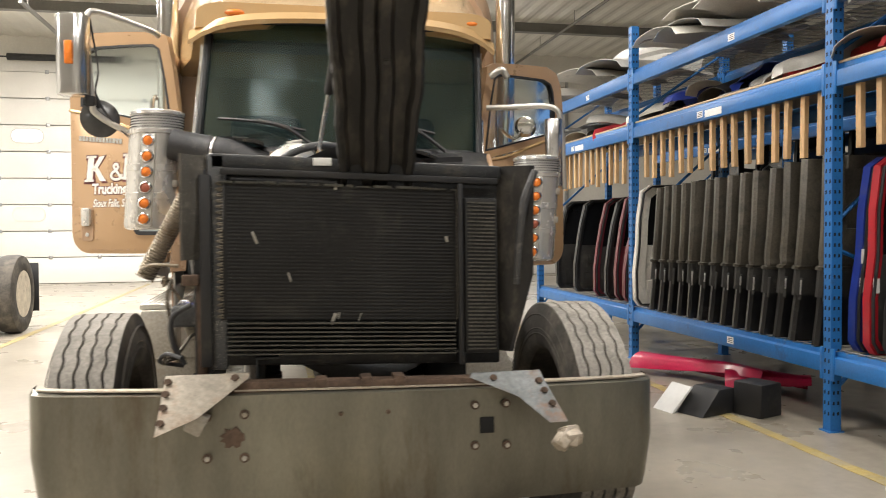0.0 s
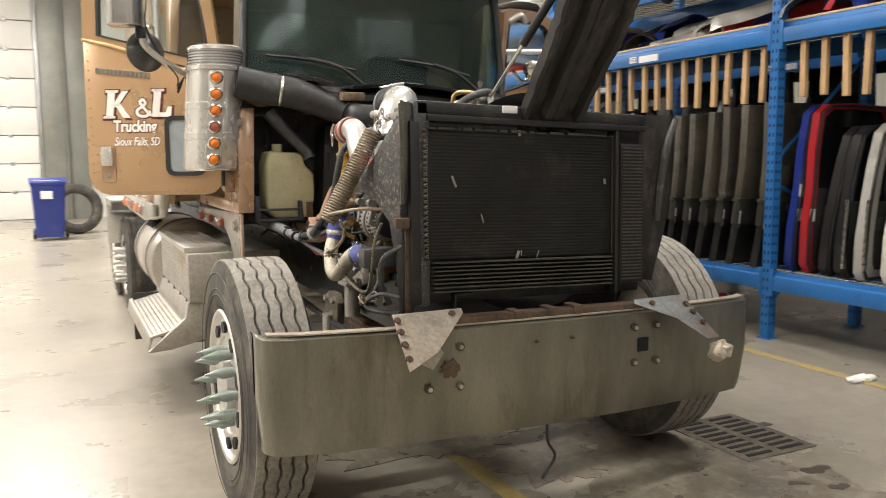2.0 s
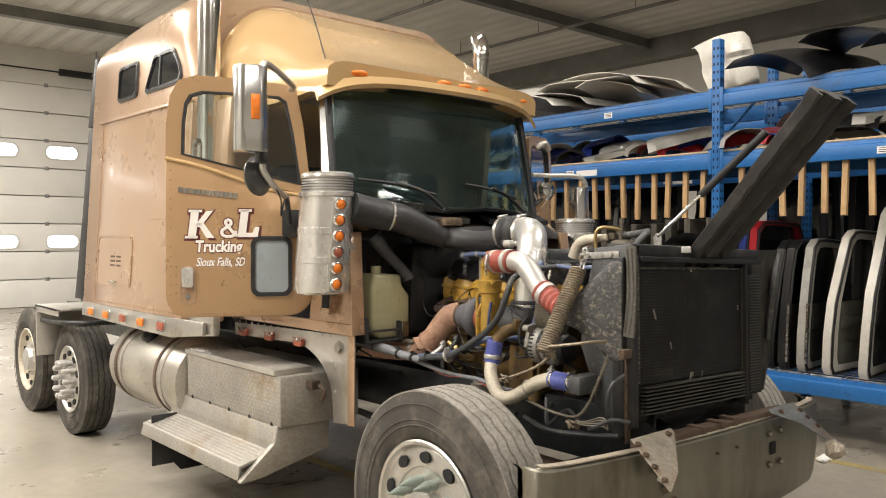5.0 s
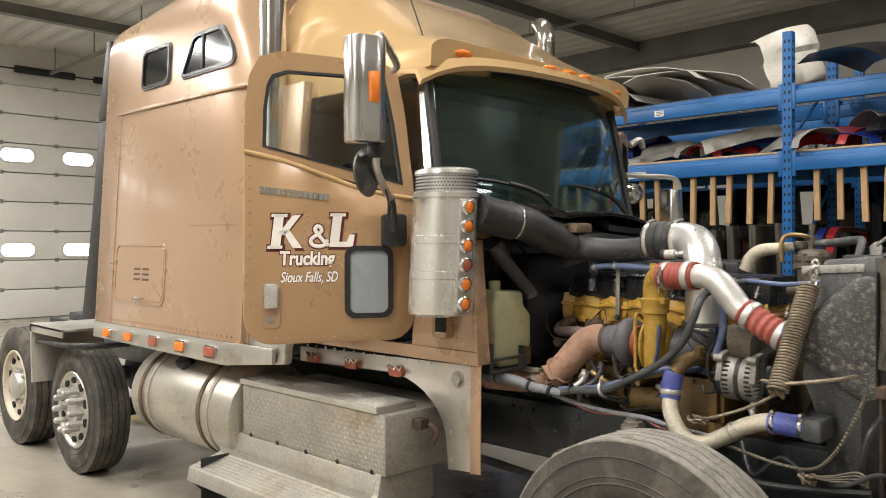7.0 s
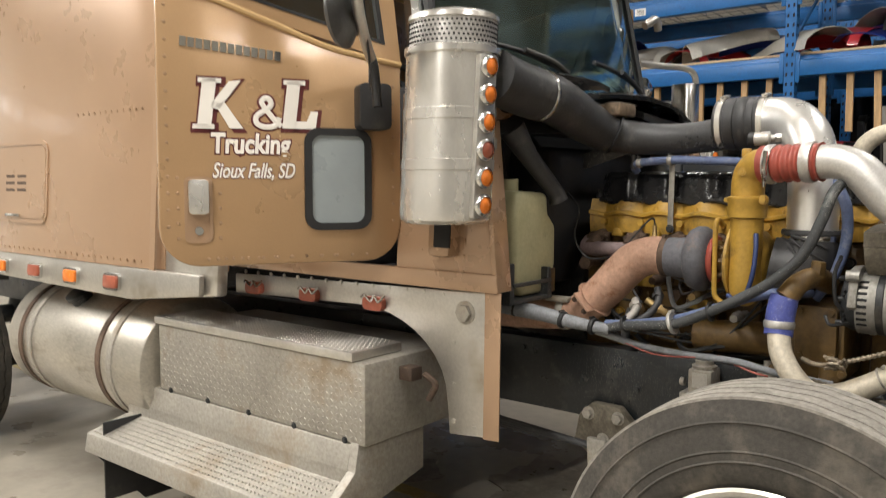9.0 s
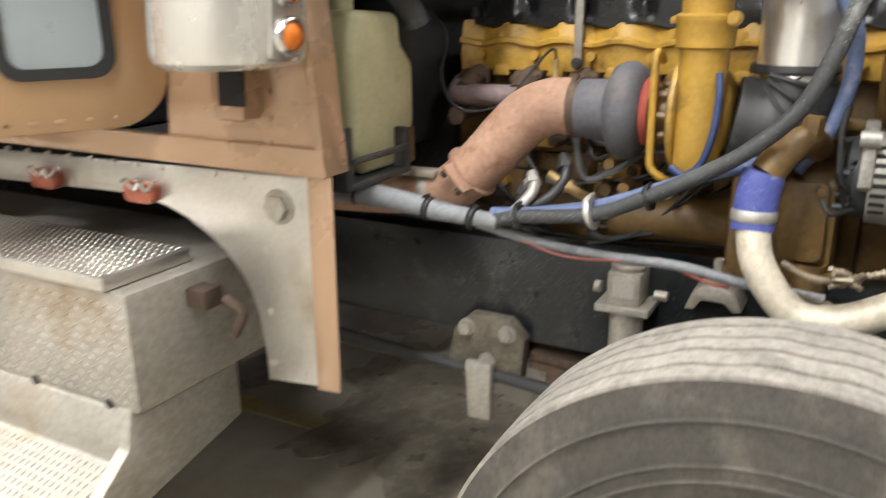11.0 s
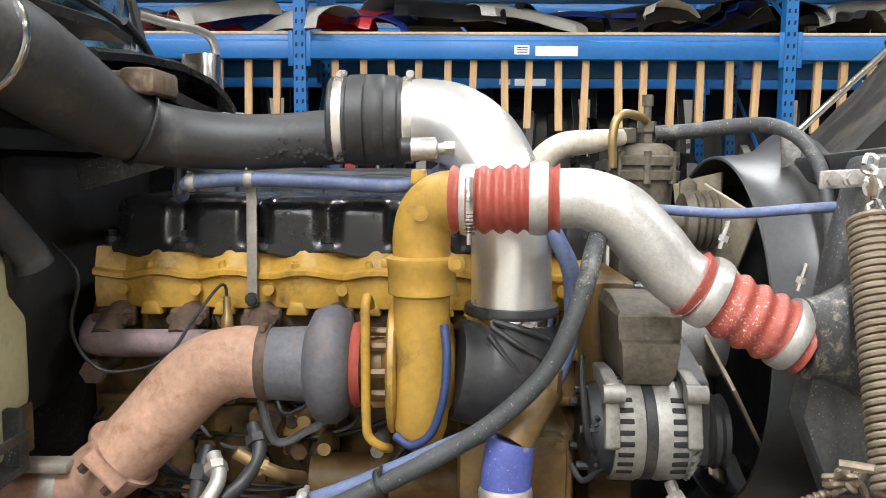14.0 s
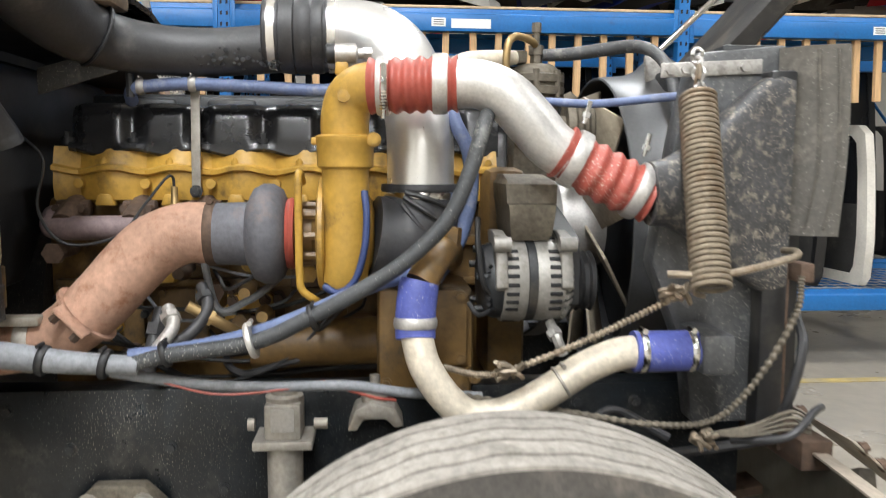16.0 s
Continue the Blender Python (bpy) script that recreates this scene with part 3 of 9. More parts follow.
def ceiling_lamp(x, y, watts, k):
    e = base("ceiling_light", (x, y, CEIL - 0.25), "long white strip light hung below the ceiling", "light", "ceiling strip lights")
    bm = B()
    prism(bm, [(y - 0.12, CEIL - 0.2), (y + 0.12, CEIL - 0.2), (y + 0.06, CEIL - 0.1), (y - 0.06, CEIL - 0.1)], "x", x - 1.2, x + 1.2, 0.006)
    part("housing", bm, DOORP, e)
    bm = B()
    box(bm, x - 1.18, x + 1.18, y - 0.09, y + 0.09, CEIL - 0.222, CEIL - 0.202, 0.004)
    part("diffuser", bm, LAMPGLOW, e)
    for s in (-0.9, 0.9):
        bm = B()
        tube(bm, [(x + s, y, CEIL - 0.1), (x + s, y, CEIL + 0.01)], 0.006, 6, smooth=False)
        part("hanger", bm, WIRE, e)
    la = bpy.data.lights.new("strip", "AREA")
    la.shape, la.size, la.size_y, la.energy, la.color = "RECTANGLE", 2.3, 0.25, watts, (1.0, 0.93, 0.84)
    ob = new("strip_lamp", la)
    ob.location = (x, y, CEIL - 0.24)


for k, (x, y, w) in enumerate(LAMPS):
    ceiling_lamp(x, y, w, k)


# ---------------------------------------------------------------- pallet racks
POSTS = [-1.52, 1.73, 4.98, 8.24, 11.5]
BEAMS = [(0.42, 0.58), (2.44, 2.60), (3.03, 3.19)]


def rack_post(x, y, h, parent):
    bm = B()
    t = 0.004
    prism(bm, [(x - 0.04, y - 0.04), (x + 0.045, y - 0.04), (x + 0.045, y - 0.036), (x - 0.036, y - 0.036), (x - 0.036, y + 0.036), (x + 0.045, y + 0.036),
               (x + 0.045, y + 0.04), (x - 0.04, y + 0.04)], "z", 0.008, h)
    box(bm, x - 0.06, x + 0.06, y - 0.06, y + 0.06, 0, 0.008, 0.002)
    p = part("post", bm, RACKBLUE, parent)
    bm = B()
    k = 0
    while 0.12 + k * 0.075 < h - 0.05:
        z = 0.12 + k * 0.075
        for yy in (y - 0.02, y + 0.02):
            prism(bm, [(yy - 0.007, z), (yy + 0.007, z - 0.005), (yy + 0.007, z + 0.022), (yy - 0.007, z + 0.028)], "x", x - 0.0415, x - 0.0395)
        for xx in (x - 0.015, x + 0.02):
            prism(bm, [(xx - 0.007, z), (xx + 0.007, z), (xx + 0.007, z + 0.024), (xx - 0.007, z + 0.024)], "y", y - 0.0415, y - 0.0395)
        k += 1
    part("punched_hole", bm, HOLE, p)
    return p


def rack(nm, xf, depth, label, slats=True):
    e = base(nm, (xf, 5, 0), label, "rack")
    for y in POSTS:
        rack_post(xf, y, 3.67, e)
        rack_post(xf + depth, y, 3.67, e)
        bm = B()
        for z0, z1 in ((0.3, 1.3), (1.3, 0.9), (1.5, 2.4), (2.7, 3.4)):
            tube(bm, [(xf + 0.03, y, z0), (xf + depth - 0.03, y, z1)], 0.016, 6, smooth=False)
        part("brace", bm, RACKBLUE, e)
    for ya, yb in zip(POSTS, POSTS[1:]):
        for k, (za, zb) in enumerate(BEAMS):
            for xx in (xf, xf + depth):
                bm = B()
                prism(bm, [(xx - 0.038, za), (xx + 0.03, za), (xx + 0.03, zb), (xx - 0.01, zb), (xx - 0.01, zb - 0.035), (xx - 0.038, zb - 0.045)], "y", ya + 0.042, yb - 0.042, 0.003)
                for yy in (ya + 0.045, yb - 0.045):
                    box(bm, xx - 0.043, xx - 0.030, yy - 0.03 if yy > ya + 1 else yy - 0.002, yy + 0.002 if yy > ya + 1 else yy + 0.03, za - 0.05, zb + 0.02, 0.002)
                part("beam", bm, RACKBLUE, e)
            bm = B()
            if k == 1:
                box(bm, xf - 0.012, xf + depth - 0.035, ya + 0.06, yb - 0.06, zb + 0.001, zb + 0.02, 0.003)
                part("shelf_board", bm, PLY, e, "pale wooden shelf board")
            else:
                n = 30
                for i in range(n):
                    yy = ya + 0.08 + (yb - ya - 0.16) * i / (n - 1)
                    tube(bm, [(xf - 0.03, yy, zb + 0.004), (xf + depth, yy, zb + 0.004)], 0.003, 4, smooth=False)
                for i in range(9):
                    xx = xf + 0.02 + (depth - 0.04) * i / 8
                    tube(bm, [(xx, ya + 0.06, zb + 0.009), (xx, yb - 0.06, zb + 0.009)], 0.003, 4, smooth=False)
                part("wire_deck", bm, WIRE, e, "zinc wire mesh deck")
            if k == 0:
                for i in range(2):
                    bm = B()
                    yy = ya + (yb - ya) * (i + 1) / 3
                    box(bm, xf + 0.03, xf + depth - 0.03, yy - 0.03, yy + 0.03, za + 0.02, za + 0.1, 0.004)
                    part("cross_bar", bm, RACKBLUE, e)
        for k, yo in ((1, 1.72), (2, 1.2), (0, 1.2)):
            za, zb = BEAMS[k]
            bm = B()
            box(bm, xf - 0.0395, xf - 0.038, ya + yo, ya + yo + 0.1, za + 0.03, za + 0.09)
            box(bm, xf - 0.0395, xf - 0.038, ya + yo - 0.32, ya + yo - 0.04, za + 0.02, za + 0.085) if k == 1 else None
            lab = part("shelf_label", bm, PAPER, e, "white paper shelf label")
            bm = B()
            for i in range(3):
                box(bm, xf - 0.0402, xf - 0.0396, ya + yo + 0.012, ya + yo + 0.085, za + 0.042 + 0.015 * i, za + 0.048 + 0.015 * i)
            part("print_bar", bm, INK, lab)
    if slats:
        for r, xx in enumerate((xf + 0.03,)):
            y = POSTS[0] + 0.2
            k = 0
            while y < POSTS[-1] - 0.1:
                if min(abs(y - p) for p in POSTS) > 0.09:
                    rr = random.Random(k + 500 * r)
                    w, h = 0.024, 0.45 + rr.uniform(-0.012, 0.03)
                    bm = B()
                    box(bm, -0.02, 0.02, -w, w, -h, 0, 0.003, m=pose(xx + (r == 0) * 0.0, y + rr.uniform(-0.015, 0.015), BEAMS[1][0] + (0.0 if r == 0 else 0.12), rr.uniform(-2, 2), 0, rr.uniform(-3, 3)))
                    part("slat", bm, WOOD, e, "", smooth=0)
                y += 0.19
                k += 1
    return e


rack("pallet_rack", 3.84, 1.1, "blue steel pallet rack holding vehicle body parts")
rack("pallet_rack", 5.75, 1.1, "blue steel pallet rack standing behind another rack", slats=False)


# ---------------------------------------------------------------- truck: body and chassis
XC = 0.305
truck = base("truck", (XC, 5.5, 0), "tan conventional sleeper truck with hood removed and both doors open", "truck")
CAB = Matrix(((1, 0, 0.061, 0.39 - 0.061 * 2.05), (0, 1, 0, 0), (0, 0, 1, 0), (0, 0, 0, 1)))   # the cab leans over to one side


def wheel(nm, x, y, z, R, W, side, spikes=0, steel=False, label=""):
    """Wheel with its outer face towards side (-1 or 1) of the truck; x is the tyre's middle."""
    w = base(nm, (x, y, z), label)
    w.parent = truck
    w.matrix_parent_inverse = Matrix.Translation(-Vector(PLACE[truck.name]))
    h = W / 2
    rim = R * 0.585
    bm = B()
    prof = [(-h * 0.78, rim), (-h * 0.98, rim + 0.03), (-h * 1.02, rim + 0.09), (-h * 1.0, R - 0.1), (-h * 0.93, R - 0.035), (-h * 0.86, R - 0.010)]
    tread = [(-0.86, 0), (-0.61, 0), (-0.60, 1), (-0.535, 1), (-0.525, 0), (-0.22, 0), (-0.21, 1), (-0.145, 1), (-0.135, 0), (0.135, 0), (0.145, 1), (0.21, 1), (0.22, 0),
             (0.525, 0), (0.535, 1), (0.60, 1), (0.61, 0), (0.86, 0)]
    seg = 120
    full = prof + [(a * h, (R - 0.004 * abs(a)) if not g else R - 0.014) for a, g in tread[0:]] + [(-a, r) for a, r in prof[::-1]]
    lathe(bm, full, (x, y, z), "x", seg, closed=True)
    # zigzag the grooves
    for v in bm.verts:
        rr = math.hypot(v.co.y - y, v.co.z - z)
        if rr > R - 0.02 and abs(v.co.x - x) < h * 0.7:
            a = math.atan2(v.co.z - z, v.co.y - y)
            v.co.x += 0.004 * (1 if int(round(a / (2 * math.pi) * seg)) % 4 < 2 else -1)
    for f in bm.faces:
        c = f.calc_center_median()
        if math.hypot(c.y - y, c.z - z) > R - 0.012 and abs(c.x - x) < h * 0.9:
            f.material_index = 1
    tyre = part("tyre", bm, [RUBBER, TREAD if spikes == 2 else RUBBER], w, "worn grey-treaded black tyre")
    bm = B()
    for q in (R - 0.13, R - 0.155, R - 0.06):
        for s in (-1, 1):
            lathe(bm, [(s * (h * 1.0) - 0.003, q - 0.004), (s * (h * 1.02) + s * 0.003, q), (s * (h * 1.0) - 0.003, q + 0.004)], (x, y, z), "x", 72, closed=True)
    part("sidewall_rib", bm, RUBBER, tyre)
    bm = B()
    o = side * h
    proud = 0.78 if spikes else 0.62
    if spikes:
        lathe(bm, [(o * 0.95, rim + 0.012), (o * 1.0, rim + 0.004), (o * 0.97, rim - 0.008), (o * 0.84, rim - 0.016), (o * 0.80, rim - 0.026), (o * 0.83, rim * 0.90), (o * 0.87, rim * 0.72), (o * 0.86, rim * 0.665), (o * 0.80, rim * 0.65), (o * 0.78, rim * 0.62),
                   (o * 0.78, rim * 0.33), (o * 0.45, rim * 0.33), (o * 0.45, rim - 0.03), (o * 0.6, rim - 0.012)], (x, y, z), "x", 72, closed=True)
    else:
        lathe(bm, [(o * 0.95, rim + 0.012), (o * 1.0, rim + 0.004), (o * 0.95, rim - 0.012), (o * 0.72, rim - 0.022), (o * 0.66, rim - 0.04), (o * 0.62, rim * 0.62), (o * 0.62, rim * 0.33),
                   (o * 0.45, rim * 0.33), (o * 0.45, rim - 0.03), (o * 0.6, rim - 0.012)], (x, y, z), "x", 64, closed=True)
    part("rim", bm, WHITE_ARM if steel else ALU, w, "dusty cream steel rim" if steel else "dusty aluminium rim")
    bm = B()
    hole_at = 0.862 if spikes else 0.655
    for k in range(10):
        a = 2 * math.pi * (k + 0.5) / 10
        c = Vector((x + o * hole_at, y + rim * 0.80 * math.cos(a), z + rim * 0.80 * math.sin(a)))
        m = Matrix.Translation(c) @ Matrix.Rotation(a, 4, "X")
        t = bmesh.new()
        lathe(t, [(-0.012, 0.035), (0.012, 0.035)], (0, 0, 0), "x", 16)
        bmesh.ops.scale(t, vec=(1, 0.72, 1.0), verts=t.verts[:])
        merge(bm, t, m)
    part("hand_hole", bm, HOLE, w)
    bm = B()
    lathe(bm, [(o * 0.5, 0.13), (o * 0.66, 0.13), (o * 0.78, 0.118), (o * 1.02, 0.112), (o * 1.07, 0.095), (o * 1.07, 0.0)], (x, y, z), "x", 40)
    part("hub", bm, CAST, w, "dull chrome hub cover")
    for k in range(10):
        a = 2 * math.pi * k / 10
        c = Vector((x + o * proud, y + 0.155 * math.cos(a), z + 0.155 * math.sin(a)))
        bm = B()
        if spikes == 2:
            tube(bm, [c, c + Vector((side * 0.04, 0, 0)), c + Vector((side * 0.048, 0, 0)), c + Vector((side * 0.128, 0, 0))], [0.022, 0.024, 0.027, 0.002], 12, smooth=False)
        elif spikes == 1:
            tube(bm, [c, c + Vector((side * 0.06, 0, 0)), c + Vector((side * 0.066, 0, 0)), c + Vector((side * 0.115, 0, 0)), c + Vector((side * 0.125, 0, 0))], [0.021, 0.021, 0.028, 0.023, 0.012], 14, smooth=False)
        else:
            tube(bm, [c, c + Vector((side * 0.03, 0, 0))], 0.018, 6, smooth=False)
        part("spike_nut_cover" if spikes == 2 else "lug_nut", bm, SPIKE if spikes == 2 else CAST, w)
    return w


wheel("front_wheel", -0.765, 3.70, 0.555, 0.555, 0.28, -1, 2, label="aluminium front wheel with spiked nut covers")
wheel("front_wheel", 1.375, 3.70, 0.555, 0.555, 0.28, 1, 2, label="aluminium front wheel with spiked nut covers")
for sx in (-1, 1):
    cx = XC + 0.0
    wheel("drive_wheel", cx + sx * 1.10, 8.70, 0.50, 0.50, 0.27, sx, 1, label="drive wheel with aluminium rim and capped lug nuts")
    wheel("drive_wheel", cx + sx * 1.10, 10.05, 0.53, 0.53, 0.30, sx, 0, True, label="drive wheel with dusty cream rim")


def bumper():
    b = B()
    n = 64
    zt, zb = 0.868, 0.425
    rings = []
    half = 1.2
    for i in range(n + 1):
        u = -1 + 2 * i / n
        # plan curve: slightly bowed middle, round corners, short return
        a = abs(u)
        flat = min(a / 0.72, 1.0)
        x = (half - 0.075) * flat
        y = 2.925 + 0.078 * flat ** 2.2
        if a > 0.72:
            th = min((a - 0.72) / 0.22, 1.0) * 1.5
            x += 0.075 * math.sin(th)
            y += 0.075 * (1 - math.cos(th)) + 0.012 * math.sin(th)
        if a > 0.94:
            y += 0.05 * (a - 0.94) / 0.06
        x = math.copysign(x, u)
        tilt = -0.047 * (x / 2.4)
        top = [(XC + x, y, zt + tilt), (XC + x, y + 0.03, zt + tilt + 0.012)]
        bot_x = x * 0.983
        outer = [(XC + bot_x, y + 0.028, zb + tilt), (XC + bot_x * 1.002, y + 0.01, zb + 0.05 + tilt), (XC + x, y - 0.004, (zt + zb) / 2 + tilt)] + top
        inner = [(px, py + 0.007, pz) for px, py, pz in outer[::-1]]
        rings.append(outer + inner)
    loft(b, rings)
    p = part("bumper", b, STEEL, truck, "bare weathered grey steel bumper with rust streaks", smooth=50)
    for px, pz in ((-0.27, 0.805), (-0.138, 0.81), (-0.27, 0.657), (-0.14, 0.653), (0.715, 0.80), (0.838, 0.80), (0.714, 0.645), (0.841, 0.64), (0.206, 0.795), (0.382, 0.793)):
        b = B()
        hexbolt(b, (px, 2.922 + 0.035 * ((px - XC) / 1.2) ** 2, pz), (0, -1, 0), 0.0095 if px not in (0.206, 0.382) else 0.006, 0.012)
        part("bolt", b, ALU if px not in (0.206, 0.382) else RUST_DARK, p)
        if px not in (0.206, 0.382):
            b = B()
            lathe(b, [(-0.001, 0.006), (-0.001, 0.017), (0.003, 0.0175), (0.003, 0.006)], (px, 2.9195 + 0.035 * ((px - XC) / 1.2) ** 2, pz), "y", 20, closed=True)
            part("washer", b, RUST_DARK, p, "dark rusty washer")
    b = B()
    box(b, 0.735, 0.79, 2.924, 2.94, 0.69, 0.75, 0.002)
    part("tow_hole", b, HOLE, p)
    b = B()
    pts = [(-0.18 + 0.04 * math.cos(2 * math.pi * k / 20) * (1 + 0.2 * math.sin(3 * k)), 0.727 + 0.035 * math.sin(2 * math.pi * k / 20) * (1 + 0.25 * math.sin(2 * k))) for k in range(20)]
    prism(b, pts, "y", 2.927, 2.931)
    part("rust_patch", b, RUST_DARK, p)
    b = B()
    rings = []
    for i in range(n + 1):
        u = -1 + 2 * i / n
        x = half * u * 0.972
        y = 2.938 + 0.078 * abs(u / 0.96) ** 2.2 + 0.02 * max(0, abs(u) - 0.93) / 0.07
        z = zt + 0.012 - 0.047 * (x / 2.4)
        rings.append([(XC + x, y, z), (XC + x, y + 0.035, z + 0.003), (XC + x, y + 0.035, z + 0.008), (XC + x, y, z + 0.006)])
    loft(b, rings)
    part("top_lip", b, EDGE, p, "pale worn top edge")


bumper()


def brackets():
    b = B()
    prism(b, [(-0.33, 0.925), (0.985, 0.895), (0.985, 0.835), (-0.33, 0.86)], "y", 2.95, 3.02, 0.004)
    p = part("cross_member", b, RUST_DARK, truck, "rust-brown steel cross member behind the bumper")
    for xx in (0.14, 0.306, 0.43):
        b = B()
        box(b, xx - 0.022, xx + 0.022, 2.945, 3.03, 0.86, 0.922, 0.006)
        part("clip", b, RUST_DARK, p)
    # outline in x,z of the torn gusset plates, leaning forward at the foot
    for pts, mm, lab, bl in (([(-0.41, 0.955), (-0.12, 0.955), (-0.12, 0.94), (-0.29, 0.83), (-0.425, 0.785)], GUSSET, "scraped bare steel gusset plate", [(-0.40, 0.935), (-0.403, 0.90), (-0.406, 0.862), (-0.41, 0.82), (-0.17, 0.94)]),
                             ([(0.70, 0.925), (0.97, 0.925), (1.02, 0.765), (0.95, 0.765), (0.86, 0.845), (0.69, 0.91)], BLUE_STEEL, "bent blue-grey steel gusset plate", [(0.955, 0.89), (0.965, 0.86), (0.98, 0.82), (0.78, 0.905)])):
        b = B()
        m = Matrix(((1, 0, 0, 0), (0, 1, 1.15, 2.93 - 1.15 * 0.93), (0, 0, 1, 0), (0, 0, 0, 1)))
        prism(b, pts, "y", -0.004, 0.004, 0.0015, m=m)
        q = part("gusset", b, mm, truck, lab)
        for x, z in bl:
            b = B()
            hexbolt(b, m @ Vector((x, -0.004, z)), (0, -1, 0.5), 0.011, 0.012)
            part("rivet", b, RUST_DARK, q)
    b = B()
    rr = random.Random(4)
    for k in range(5):
        box(b, -0.035, 0.035, -0.03, 0.03, -0.025, 0.025, 0.012, m=pose(1.0 + rr.uniform(-0.02, 0.03), 2.735 + rr.uniform(-0.02, 0.02), 0.71 + rr.uniform(-0.02, 0.02), rr.uniform(-40, 40), rr.uniform(-40, 40), rr.uniform(0, 90)))
    part("torn_bracket_end", b, EDGE, truck, "torn pale bracket end")
    b = B()
    box(b, -0.06, 0.0, -0.02, 0.02, -0.04, 0.04, 0.006, m=pose(-0.27, 2.86, 0.79, 10, 30, 0))
    part("torn_tab", b, ALU_DIRTY, truck)


brackets()


def radiator():
    m = Matrix(((1, 0, 0.0, 0), (0, 1, 0.015, -0.02), (-0.03, 0, 1, 0.0), (0, 0, 0, 1)))
    # back tank and frame
    b = B()
    box(b, -0.25, 0.86, 3.09, 3.17, 0.955, 1.70, 0.01, m=m)
    rad = part("radiator", b, DARKMETAL, truck, "black sooty radiator and coolers stack")
    b = B()
    box(b, -0.225, 0.675, 3.058, 3.085, 1.13, 1.645, 0.004, m=m)
    core = part("condenser_core", b, CORE, rad, "sooty black condenser core")
    b = B()
    k = 0
    while 1.137 + k * 0.0135 < 1.64:
        z = 1.137 + k * 0.0135
        box(b, -0.2, 0.665, 3.0545, 3.0585, z, z + 0.006, m=m)
        k += 1
    part("core_tube", b, CORE, core)
    b = B()
    for k in range(24):
        z = 1.14 + k * 0.0215
        tube(b, [(-0.215, 3.055, z), (-0.235, 3.045, z + 0.0055), (-0.215, 3.055, z + 0.011)], 0.004, 6, m=m)
        tube(b, [(0.675, 3.055, z), (0.695, 3.045, z + 0.0055), (0.675, 3.055, z + 0.011)], 0.004, 6, m=m)
    part("return_bend", b, GRIME, core)
    b = B()
    for k in range(7):
        xx = -0.2 + 0.86 * random.Random(k + 9).random()
        zz = random.Random(k + 19).choice([1.642, 1.15, 1.3, 1.45, 1.5])
        box(b, xx, xx + random.Random(k).uniform(0.004, 0.014), 3.0515, 3.054, zz - 0.012 - 0.012 * (k % 3), zz + 0.012, 0.002, m=m @ Matrix.Translation((xx, 0, zz)) @ Matrix.Rotation(0.4 * math.sin(k), 4, "Y") @ Matrix.Translation((-xx, 0, -zz)))
    part("bent_fin", b, ALU_DIRTY, core, "scuffed bright fin patches")
    b = B()
    rr = random.Random(3)
    xx = -0.22
    while xx < 0.66:
        w = rr.uniform(0.02, 0.12)
        box(b, xx, min(0.67, xx + w), 3.045, 3.075, 1.642, 1.648 + rr.uniform(0, 0.006), 0.002, m=m)
        xx += w + rr.uniform(0.0, 0.02)
    part("top_edge", b, FINS, core, "dusty worn top edge")
    b = B()
    for k in range(8):
        b = B()
        z = 1.0 + k * 0.0165
        prism(b, [(3.06, z), (3.03, z + 0.004), (3.03, z + 0.009), (3.06, z + 0.010)], "x", -0.2, 0.665, m=m)
        part("cooler_tube", b, FINS, rad, "dusty grey cooler tube")
    b = B()
    box(b, 0.705, 0.835, 3.03, 3.085, 1.005, 1.615, 0.006, m=m)
    oc = part("oil_cooler", b, CORE, rad, "narrow dusty oil cooler")
    b = B()
    for k in range(40):
        z = 1.02 + k * 0.0147
        box(b, 0.715, 0.825, 3.0265, 3.031, z, z + 0.006, m=m)
    part("cooler_fin", b, FINS, oc)
    for xx in (-0.275, 0.688):
        b = B()
        box(b, xx - 0.02 if xx < 0 else xx - 0.01, xx + 0.02 if xx < 0 else xx + 0.01, 3.03, 3.12, 0.96, 1.67, 0.004, m=m)
        part("side_channel", b, BLACK, rad)
    b = B()
    box(b, -0.32, -0.27, 3.065, 3.12, 0.93, 1.70, 0.006)
    part("support_post", b, BLACK, rad, "black support post with rusty foot")
    b = B()
    rings = []
    for i in range(13):
        u = i / 12
        z = 1.365 + 0.385 * u
        q = 0.016 * math.sin(math.pi * u) + 0.012 * u
        rings.append([(-0.275, 3.085, z), (-0.31, 3.075 - q, z), (-0.335, 3.045 - q, z), (-0.352, 3.010 - q, z), (-0.358, 2.985 - q * 0.5, z), (-0.348, 2.983 - q * 0.5, z), (-0.340, 3.008 - q, z), (-0.324, 3.040 - q, z), (-0.302, 3.066 - q, z), (-0.270, 3.075, z)])
    loft(b, rings)
    for yy in (3.012, 3.045):
        tube(b, [(-0.352 + (yy - 3.01) * 0.5, yy, 1.38), (-0.354 + (yy - 3.01) * 0.5, yy - 0.022, 1.53), (-0.354 + (yy - 3.01) * 0.5, yy - 0.012, 1.74)], 0.004, 6)
    part("side_flap", b, DEFLECT, rad, "mud-dusted curved rubber flap")
    b = B()
    box(b, -0.31, -0.275, 3.055, 3.066, 0.90, 1.3, 0.003)
    box(b, -0.36, -0.30, 3.03, 3.06, 1.27, 1.31, 0.004)
    part("rusty_foot", b, RUST_DARK, rad)
    b = B()
    prism(b, [(-0.26, 1.70), (0.86, 1.665), (0.86, 1.72), (-0.26, 1.76)], "y", 3.06, 3.2, 0.01)
    part("top_tank", b, DARKMETAL, rad)
    b = B()
